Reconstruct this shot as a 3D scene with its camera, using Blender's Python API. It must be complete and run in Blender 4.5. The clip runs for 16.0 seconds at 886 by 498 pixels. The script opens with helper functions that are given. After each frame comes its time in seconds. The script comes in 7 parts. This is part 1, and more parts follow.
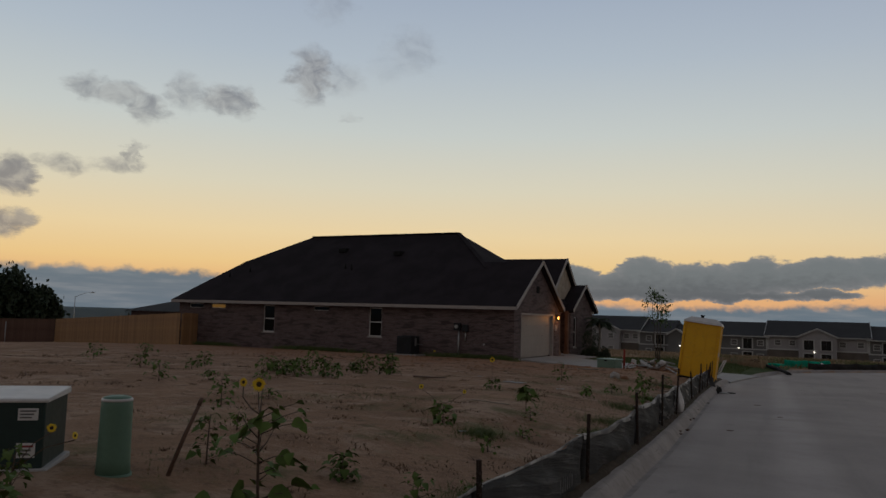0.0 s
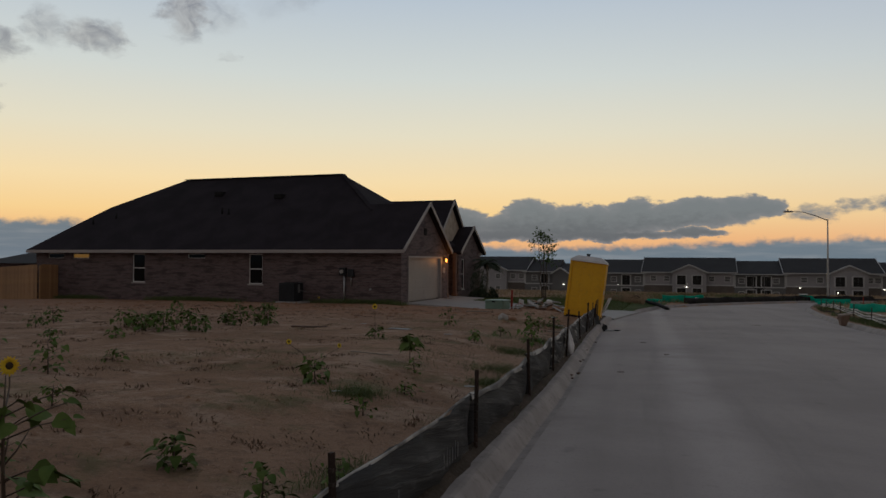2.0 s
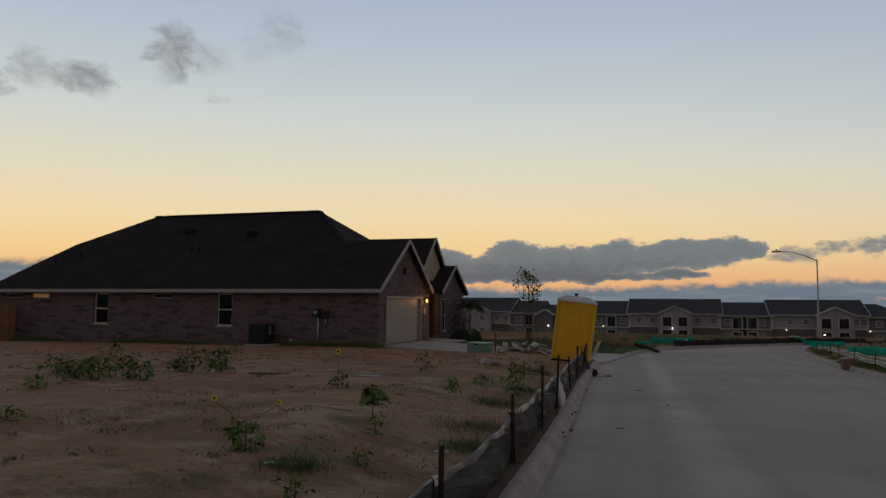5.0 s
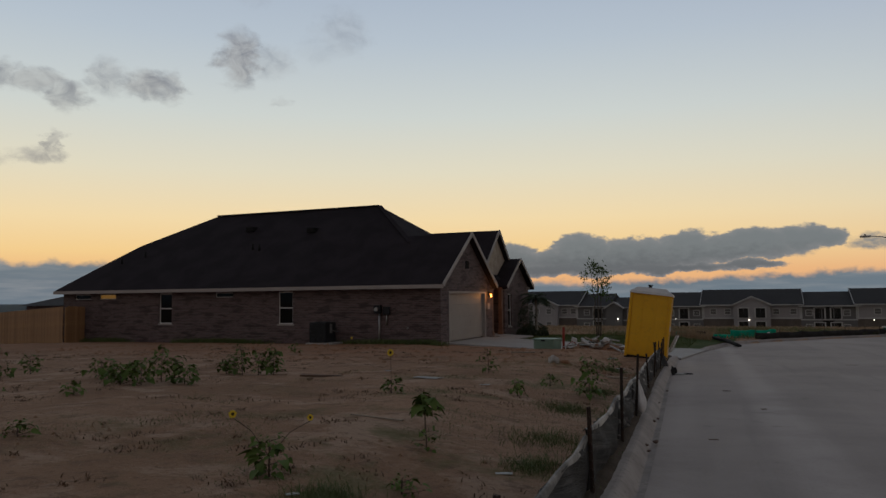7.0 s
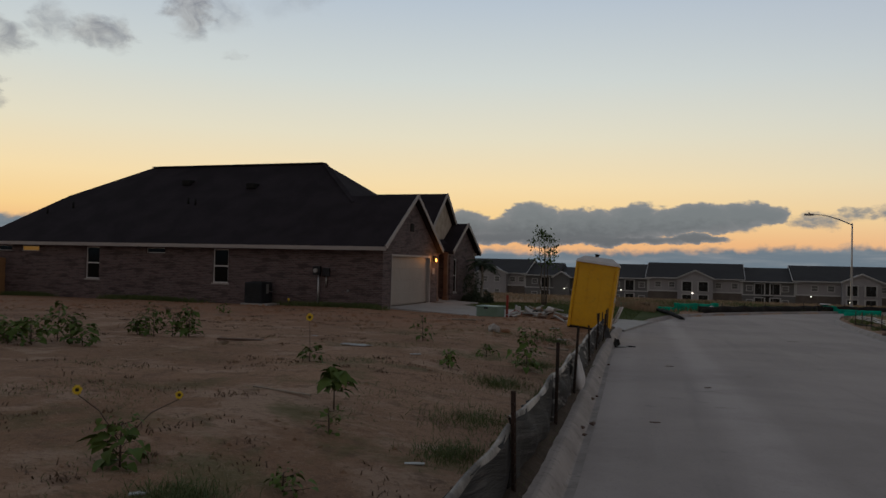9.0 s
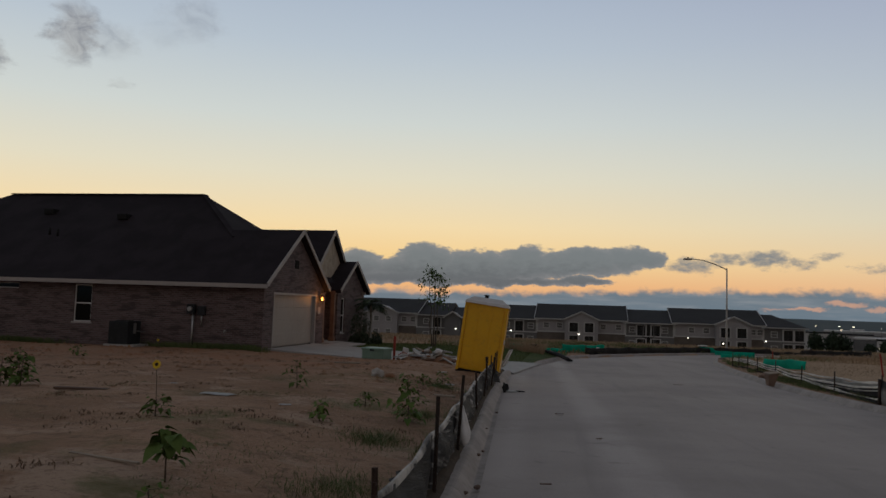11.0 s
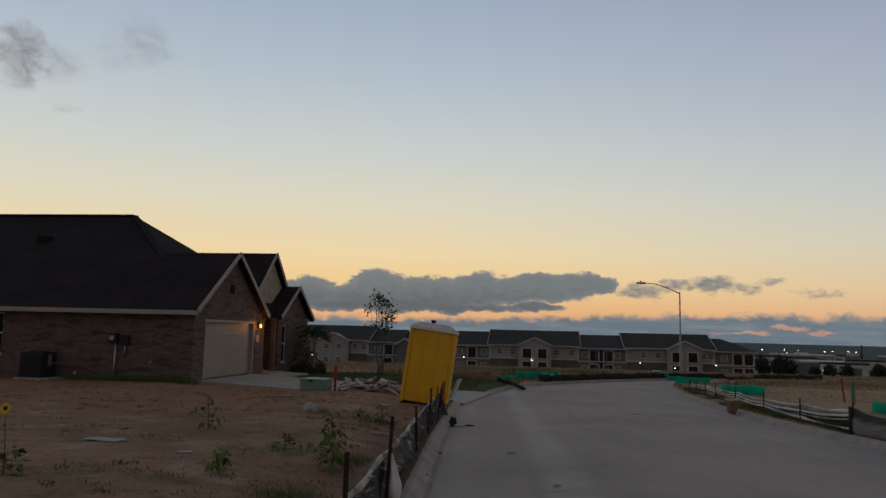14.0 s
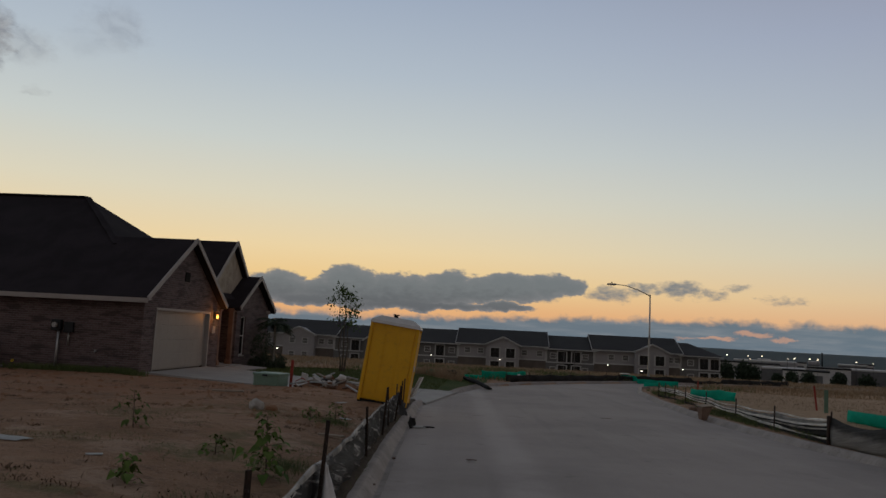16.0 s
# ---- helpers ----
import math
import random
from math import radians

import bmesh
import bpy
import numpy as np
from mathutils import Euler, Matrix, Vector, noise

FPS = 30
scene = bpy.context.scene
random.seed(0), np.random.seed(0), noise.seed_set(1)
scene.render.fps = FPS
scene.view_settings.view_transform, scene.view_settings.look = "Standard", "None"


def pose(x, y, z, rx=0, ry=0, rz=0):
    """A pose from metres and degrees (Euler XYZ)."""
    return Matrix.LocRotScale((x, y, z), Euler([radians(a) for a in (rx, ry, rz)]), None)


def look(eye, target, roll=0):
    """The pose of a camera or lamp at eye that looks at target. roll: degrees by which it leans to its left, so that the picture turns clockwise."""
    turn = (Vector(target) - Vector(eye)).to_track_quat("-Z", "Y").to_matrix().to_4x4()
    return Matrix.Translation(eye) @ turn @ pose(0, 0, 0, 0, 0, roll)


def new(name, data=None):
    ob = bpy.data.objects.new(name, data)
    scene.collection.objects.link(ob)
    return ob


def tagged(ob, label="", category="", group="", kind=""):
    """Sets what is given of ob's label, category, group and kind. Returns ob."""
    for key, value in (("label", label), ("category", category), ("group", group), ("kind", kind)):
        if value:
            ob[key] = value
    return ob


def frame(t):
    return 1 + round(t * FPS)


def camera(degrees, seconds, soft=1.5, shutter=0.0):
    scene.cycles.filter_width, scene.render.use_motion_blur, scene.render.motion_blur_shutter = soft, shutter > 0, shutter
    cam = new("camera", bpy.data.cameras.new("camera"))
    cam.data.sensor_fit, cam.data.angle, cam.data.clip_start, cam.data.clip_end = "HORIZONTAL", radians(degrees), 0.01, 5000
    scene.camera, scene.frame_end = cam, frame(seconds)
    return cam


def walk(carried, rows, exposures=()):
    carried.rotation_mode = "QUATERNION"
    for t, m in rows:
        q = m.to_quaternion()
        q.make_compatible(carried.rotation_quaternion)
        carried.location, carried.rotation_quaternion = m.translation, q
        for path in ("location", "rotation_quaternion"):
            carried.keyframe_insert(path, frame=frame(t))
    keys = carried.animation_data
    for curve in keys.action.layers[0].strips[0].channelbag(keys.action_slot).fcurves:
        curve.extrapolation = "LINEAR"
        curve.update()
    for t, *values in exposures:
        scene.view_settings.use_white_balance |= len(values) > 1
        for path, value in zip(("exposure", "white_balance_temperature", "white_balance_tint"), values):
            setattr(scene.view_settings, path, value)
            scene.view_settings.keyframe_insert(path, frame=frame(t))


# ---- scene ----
cam = camera(61.3, 16.0)
PATH = [
    (0, (13.665, -33.964, 1.910), (12.741, -32.200, 2.090), 1.7),
    (0.5, (13.547, -33.702, 1.930), (12.823, -31.843, 2.076), 1.1),
    (1, (13.485, -33.390, 1.913), (12.761, -31.529, 2.026), 2.7),
    (1.5, (13.413, -33.076, 1.902), (12.676, -31.217, 1.950), 2.4),
    (2, (13.315, -32.757, 1.914), (12.661, -30.868, 1.949), 0.3),
    (2.5, (13.250, -32.481, 1.908), (12.457, -30.645, 1.912), 2.2),
    (3, (13.144, -32.203, 1.926), (12.479, -30.319, 2.027), -0.8),
    (3.2, (13.118, -32.107, 1.923), (12.494, -30.210, 2.033), -0.5),
    (5.3, (12.870, -30.828, 1.866), (12.264, -28.929, 2.032), 0.7),
    (5.5, (12.814, -30.654, 1.881), (12.286, -28.735, 2.076), -0.2),
    (6, (12.748, -30.360, 1.871), (12.108, -28.470, 2.017), 0.8),
    (6.5, (12.683, -30.078, 1.856), (11.901, -28.240, 1.944), 0.5),
    (7, (12.606, -29.814, 1.866), (11.830, -27.976, 1.999), -0.6),
    (7.5, (12.576, -29.552, 1.861), (11.547, -27.842, 1.988), 1.2),
    (8, (12.515, -29.264, 1.861), (11.635, -27.476, 2.029), -0.5),
    (8.5, (12.502, -28.973, 1.843), (11.830, -27.091, 1.925), -0.7),
    (9, (12.498, -28.672, 1.831), (11.841, -26.784, 1.871), 1.3),
    (9.5, (12.424, -28.339, 1.829), (12.009, -26.384, 1.883), 0.7),
    (9.7, (12.415, -28.240, 1.820), (12.034, -26.278, 1.891), 1.5),
    (11.8, (12.376, -27.150, 1.872), (11.992, -25.194, 2.034), 2.0),
    (12, (12.357, -27.016, 1.869), (12.061, -25.045, 2.026), 1.4),
    (12.5, (12.380, -26.741, 1.849), (12.198, -24.755, 1.999), 0.5),
    (13, (12.388, -26.429, 1.844), (12.123, -24.450, 1.964), 1.6),
    (13.5, (12.361, -26.201, 1.873), (12.145, -24.220, 2.031), 0.4),
    (14, (12.380, -25.972, 1.848), (12.118, -24.003, 2.075), 1.4),
    (14.5, (12.374, -25.702, 1.813), (12.097, -23.732, 2.019), 1.4),
    (15, (12.345, -25.370, 1.807), (12.191, -23.383, 1.975), 0.1),
    (15.5, (12.402, -25.106, 1.816), (12.085, -23.145, 2.050), 2.3),
    (16, (12.413, -24.815, 1.801), (12.226, -22.837, 2.025), 2.9),
]
walk(cam, [(t, look(eye, target, roll)) for t, eye, target, roll in PATH],
     [(0, -0.18), (1, -0.12), (2, 0.0), (2.5, 0.0), (3, -0.08), (5.5, -0.06), (7, -0.05), (9, 0.0), (12.5, -0.06), (14, -0.1), (16, -0.14)])

# ---- world: dusk sky after sunset, glow in the west-north-west ----
def lin(r, g, b, a=1.0):
    f = lambda c: (c / 255 / 12.92) if c <= 10 else ((c / 255 + 0.055) / 1.055) ** 2.4
    return (f(r), f(g), f(b), a)


class Nodes:
    """Short hand for node trees."""

    def __init__(self, tree):
        self.t = tree
        tree.nodes.clear()

    def add(self, kind):
        return self.t.nodes.new(kind)

    def put(self, sock, v):
        if isinstance(v, bpy.types.NodeSocket):
            self.t.links.new(v, sock)
        elif v is not None:
            sock.default_value = v

    def math(self, op, a, b=None, c=None, clamp=False):
        n = self.add("ShaderNodeMath")
        n.operation, n.use_clamp = op, clamp
        for s, v in zip(n.inputs, (a, b, c)):
            self.put(s, v)
        return n.outputs[0]

    def mix(self, f, a, b, blend="MIX"):
        n = self.add("ShaderNodeMix")
        n.data_type, n.blend_type = "RGBA", blend
        self.put(n.inputs[0], f), self.put(n.inputs[6], a), self.put(n.inputs[7], b)
        return n.outputs[2]

    def ramp(self, f, stops):
        n = self.add("ShaderNodeValToRGB")
        e = n.color_ramp.elements
        while len(e) < len(stops):
            e.new(0.5)
        for el, (p, c) in zip(e, stops):
            el.position, el.color = p, c
        self.put(n.inputs[0], f)
        return n.outputs[0]

    def step(self, v, a, b, lo=0.0, hi=1.0):
        n = self.add("ShaderNodeMapRange")
        n.interpolation_type = "SMOOTHSTEP"
        for s, x in zip(n.inputs, (v, a, b, lo, hi)):
            self.put(s, x)
        return n.outputs[0]

    def noise(self, vec, scale, detail=4.0, rough=0.55, dist=0.0):
        n = self.add("ShaderNodeTexNoise")
        self.put(n.inputs["Vector"], vec)
        n.inputs["Scale"].default_value, n.inputs["Detail"].default_value = scale, detail
        n.inputs["Roughness"].default_value, n.inputs["Distortion"].default_value = rough, dist
        return n

    def vec(self, x, y, z=0.0):
        n = self.add("ShaderNodeCombineXYZ")
        for s, v in zip(n.inputs, (x, y, z)):
            self.put(s, v)
        return n.outputs[0]


# cloud puffs: azimuth and elevation in degrees, half widths, strength
WISPS = [(-53.8, 15.05, 1.2, 0.8, 0.75), (-51.8, 14.85, 1.8, 0.8, 0.85), (-50, 14.15, 1.3, 1.0, 0.8), (-47.4, 15.55, 1.4, 1.2, 0.7),
         (-44.6, 15.35, 1.9, 0.9, 0.95), (-43.1, 15.25, 0.9, 1.1, 0.8), (-38.2, 17.60, 1.5, 1.9, 1.0), (-36.2, 17.50, 2.0, 1.2, 0.55), (-35.3, 14.80, 0.8, 0.4, 0.5),
         (-30.6, 19.80, 2.0, 1.7, 0.5), (-32.2, 18.60, 1.8, 1.2, 0.35), (-37, 22.80, 1.6, 1.5, 0.45), (-54.9, 9.65, 1.9, 0.6, 0.8), (-51.4, 9.95, 1.4, 0.6, 0.85),
         (-50.7, 10.85, 0.6, 0.9, 0.8), (-58.1, 8.55, 1.4, 1.1, 1.2), (-57.3, 5.75, 1.2, 0.6, 1.1), (-58.6, 5.25, 1.4, 0.9, 1.1), (-61.5, 9.35, 2.0, 1.0, 1.1)]
LIT = [(17.2, 1.05, 1.1, 0.22, 0.9), (14.9, 0.62, 1.3, 0.14, 0.8), (19.0, 0.7, 0.9, 0.14, 0.7), (12.6, 0.5, 0.9, 0.12, 0.5)]
BANK = [(-17.6, 2.9, 2.6, 1.3, 1.2), (-12.4, 3.5, 2.6, 1.35, 1.35), (-8.8, 3.3, 3.2, 1.3, 1.35), (-4.6, 3.5, 2.8, 1.4, 1.35), (-0.6, 3.7, 3.6, 1.1, 1.35), (2.9, 4.0, 2.8, 0.95, 1.3),
        (-10.5, 2.8, 9.0, 1.0, 1.3), (-3.0, 3.3, 7.0, 0.85, 1.3), (-14.0, 2.1, 5.5, 0.7, 1.2), (-7.0, 2.1, 7.0, 0.5, 1.2), (-0.8, 2.25, 2.8, 0.34, 1.1), (7.2, 3.5, 2.4, 0.65, 0.4), (9.5, 3.9, 1.4, 0.6, 0.4),
        (12.1, 4.0, 2.0, 0.7, 0.46), (14.2, 3.7, 1.5, 0.5, 0.34), (16.3, 4.2, 1.3, 0.4, 0.34), (19.0, 3.45, 1.0, 0.4, 0.3), (20.3, 3.4, 0.9, 0.35, 0.28)]

world = bpy.data.worlds.new("dusk_sky")
scene.world = world
world.use_nodes = True
W = Nodes(world.node_tree)
coord = W.add("ShaderNodeTexCoord").outputs["Generated"]
sep = W.add("ShaderNodeSeparateXYZ")
W.put(sep.inputs[0], coord)
dx, dy, dz = sep.outputs
az = W.math("MULTIPLY", W.math("ARCTAN2", dx, dy), 57.2958)
el = W.math("MULTIPLY", W.math("ARCSINE", dz), 57.2958)
el01 = W.math("MULTIPLY", el, 1 / 60, clamp=True)
west = W.ramp(el01, [(0.0, lin(224, 168, 127)), (0.03, lin(239, 182, 125)), (0.06, lin(247, 209, 146)), (0.10, lin(245, 220, 172)), (0.16, lin(228, 221, 197)),
                     (0.23, lin(208, 214, 210)), (0.32, lin(185, 197, 208)), (0.42, lin(165, 179, 199)), (0.6, lin(132, 140, 153)), (1.0, lin(112, 116, 123))])
north = W.ramp(el01, [(0.0, lin(214, 167, 137)), (0.03, lin(231, 184, 141)), (0.06, lin(231, 203, 163)), (0.11, lin(216, 211, 191)), (0.18, lin(198, 205, 204)),
                      (0.27, lin(177, 187, 200)), (0.36, lin(162, 171, 192)), (0.5, lin(140, 143, 162)), (0.7, lin(120, 126, 138)), (1.0, lin(112, 116, 123))])
east = W.ramp(el01, [(0.0, lin(112, 102, 98)), (0.1, lin(146, 130, 120)), (0.25, lin(142, 132, 126)), (0.5, lin(124, 122, 124)), (1.0, lin(112, 116, 123))])
glow = W.math("COSINE", W.math("MULTIPLY", W.math("ADD", az, 38.0), 1 / 57.2958))
sky = W.mix(W.step(glow, 0.35, 0.97), north, west)
sky = W.mix(W.step(glow, -0.5, 0.55), east, sky)
nish = W.add("ShaderNodeTexSky")
nish.sky_type, nish.sun_disc, nish.sun_elevation, nish.sun_rotation = "NISHITA", False, radians(-1.0), radians(-38)
# ragged coordinates for the clouds
uv = W.vec(W.math("MULTIPLY", az, 0.55), el)
warp = W.noise(uv, 0.9, 6.0, 0.62)
ws = W.add("ShaderNodeSeparateXYZ")
W.put(ws.inputs[0], warp.outputs["Color"])
fine = W.noise(uv, 2.4, 6.0, 0.62).outputs["Fac"]
wu = W.math("MULTIPLY_ADD", W.math("SUBTRACT", ws.outputs[0], 0.5), 4.2, az)
wv = W.math("MULTIPLY_ADD", W.math("SUBTRACT", ws.outputs[1], 0.5), 1.45, el)


def puffs(rows, grow=1.0):
    total = None
    for u, v, a, b, s in rows:
        p = W.math("MULTIPLY", W.math("SUBTRACT", wu, u), 1 / (a * grow))
        q = W.math("MULTIPLY", W.math("SUBTRACT", wv, v), 1 / (b * grow))
        r = W.math("ADD", W.math("MULTIPLY", p, p), W.math("MULTIPLY", q, q))
        d = W.math("MULTIPLY", W.math("SUBTRACT", 1.15, r, clamp=True), s)
        total = d if total is None else W.math("MAXIMUM", total, d)
    return total


curl = W.noise(W.vec(az, W.math("MULTIPLY", el, 1.25)), 0.6, 5.0, 0.6, 0.8).outputs["Fac"]
wisp = W.step(W.math("MULTIPLY", puffs(WISPS, 1.4), W.math("ADD", curl, 0.42)), 0.12, 1.15)
bank_p = puffs(BANK)
bank_d = W.math("ADD", bank_p, W.math("MULTIPLY", W.math("MULTIPLY_ADD", fine, 0.8, -0.42), W.step(bank_p, 0.0, 0.25)))
bank = W.step(bank_d, 0.01, 0.55)
top = W.math("ADD", W.math("ADD", W.step(az, -22.0, -44.0, 0.8, 2.4), W.step(az, -12.0, 12.0, 0.0, 0.65)), W.math("MULTIPLY_ADD", ws.outputs[2], 0.6, 0.0))
billow = W.noise(W.vec(W.math("MULTIPLY", az, 0.75), W.math("MULTIPLY", el, 0.8)), 0.8, 4.0, 0.6, 0.3).outputs["Fac"]
top = W.math("MULTIPLY_ADD", W.math("SUBTRACT", billow, 0.5), 1.3, top)
low = W.step(W.math("SUBTRACT", top, W.math("MULTIPLY_ADD", W.math("SUBTRACT", fine, 0.5), 0.45, el)), -0.3, 0.35)
sky = W.mix(W.math("MULTIPLY", wisp, 0.8), sky, W.mix(W.step(curl, 0.35, 0.65), lin(156, 154, 153), lin(116, 117, 126)))
bank_c = W.mix(W.step(bank_d, 0.2, 1.3), lin(124, 130, 136), W.mix(W.step(W.math("ADD", el, W.math("MULTIPLY", fine, 3.0)), 3.2, 5.6), lin(84, 97, 106), lin(108, 119, 126)))
sky = W.mix(W.math("MULTIPLY", bank, 0.95), sky, bank_c)
streak = W.noise(W.vec(W.math("MULTIPLY", az, 0.16), W.math("MULTIPLY", el, 1.6)), 1.0, 5.0, 0.6).outputs["Fac"]
low_c = W.mix(W.step(streak, 0.42, 0.7), lin(90, 116, 132), lin(118, 134, 145))
low_c = W.mix(W.math("MULTIPLY", W.step(W.math("MULTIPLY", puffs(LIT, 1.3), W.math("ADD", fine, 0.5)), 0.1, 0.9), 0.75), low_c, lin(206, 158, 132))
sky = W.mix(W.math("MULTIPLY", low, 0.93), sky, low_c)
sky = W.mix(0.004, sky, nish.outputs[0])
bg = W.add("ShaderNodeBackground")
W.put(bg.inputs[0], sky)
bg.inputs[1].default_value = 1.0
W.t.links.new(bg.outputs[0], W.add("ShaderNodeOutputWorld").inputs[0])

# ---- materials ----
def material(name, c1, c2, big=1.5, small=30.0, rough=0.8, bump=0.3, dist=0.02, metal=0.0, c3=None, stain=0.4, spec=0.4, emit=None, power=0.0, per_object=0.0):
    m = bpy.data.materials.new(name)
    m.use_nodes = True
    N = Nodes(m.node_tree)
    co = N.add("ShaderNodeTexCoord").outputs["Object"]
    a, b = N.noise(co, big, 5.0, 0.6, 0.3), N.noise(co, small, 5.0, 0.65)
    col = N.mix(N.step(a.outputs["Fac"], 0.35, 0.65), c1, c2)
    if c3:
        col = N.mix(N.math("MULTIPLY", N.step(b.outputs["Fac"], 0.5, 0.72), stain), col, c3)
    else:
        col = N.mix(N.math("MULTIPLY", N.step(b.outputs["Fac"], 0.4, 0.75), 0.25), col, tuple(x * 0.62 for x in c1[:3]) + (1,))
    if per_object:
        rnd = N.add("ShaderNodeObjectInfo").outputs["Random"]
        hsv = N.add("ShaderNodeHueSaturation")
        N.put(hsv.inputs["Value"], N.math("MULTIPLY_ADD", rnd, per_object, 1 - per_object / 2))
        N.put(hsv.inputs["Color"], col)
        col = hsv.outputs[0]
    p = N.add("ShaderNodeBsdfPrincipled")
    N.put(p.inputs["Base Color"], col)
    N.put(p.inputs["Roughness"], N.math("MULTIPLY_ADD", b.outputs["Fac"], 0.2, rough - 0.1, clamp=True))
    p.inputs["Metallic"].default_value, p.inputs["Specular IOR Level"].default_value = metal, spec
    if emit:
        p.inputs["Emission Color"].default_value, p.inputs["Emission Strength"].default_value = emit, power
    if bump:
        bp = N.add("ShaderNodeBump")
        bp.inputs["Strength"].default_value, bp.inputs["Distance"].default_value = bump, dist
        N.put(bp.inputs["Height"], N.math("ADD", a.outputs["Fac"], b.outputs["Fac"]))
        N.put(p.inputs["Normal"], bp.outputs[0])
    N.t.links.new(p.outputs[0], N.add("ShaderNodeOutputMaterial").inputs[0])
    return m


def grey(v, r=1.0, g=1.0, b=1.0):
    return (v * r, v * g, v * b, 1)


def brick_material(name, cols, mortar):
    m = bpy.data.materials.new(name)
    m.use_nodes = True
    N = Nodes(m.node_tree)
    co = N.add("ShaderNodeTexCoord").outputs["Object"]
    s = N.add("ShaderNodeSeparateXYZ")
    N.put(s.inputs[0], co)
    flat = N.vec(N.math("ADD", s.outputs[0], s.outputs[1]), s.outputs[2])
    br = N.add("ShaderNodeTexBrick")
    N.put(br.inputs["Vector"], flat)
    br.inputs["Scale"].default_value = 1.0
    br.inputs["Brick Width"].default_value, br.inputs["Row Height"].default_value = 0.21, 0.075
    br.inputs["Mortar Size"].default_value, br.inputs["Mortar Smooth"].default_value = 0.008, 0.2
    br.inputs["Bias"].default_value = 0.0
    br.inputs["Color1"].default_value, br.inputs["Color2"].default_value, br.inputs["Mortar"].default_value = cols[0], cols[1], mortar
    blotch = N.noise(N.vec(N.math("MULTIPLY", N.math("ADD", s.outputs[0], s.outputs[1]), 0.8), N.math("MULTIPLY", s.outputs[2], 4.0)), 1.3, 5.0, 0.65)
    grain = N.noise(co, 40.0, 4.0)
    col = N.mix(N.math("MULTIPLY", N.step(blotch.outputs["Fac"], 0.48, 0.62), 0.8), br.outputs["Color"], cols[2])
    col = N.mix(N.math("MULTIPLY", N.step(grain.outputs["Fac"], 0.4, 0.7), 0.25), col, cols[1])
    p = N.add("ShaderNodeBsdfPrincipled")
    N.put(p.inputs["Base Color"], col)
    p.inputs["Roughness"].default_value = 0.9
    bp = N.add("ShaderNodeBump")
    bp.inputs["Strength"].default_value, bp.inputs["Distance"].default_value = 0.6, 0.012
    N.put(bp.inputs["Height"], N.math("SUBTRACT", grain.outputs["Fac"], N.math("MULTIPLY", br.outputs["Fac"], 2.0)))
    N.put(p.inputs["Normal"], bp.outputs[0])
    N.t.links.new(p.outputs[0], N.add("ShaderNodeOutputMaterial").inputs[0])
    return m


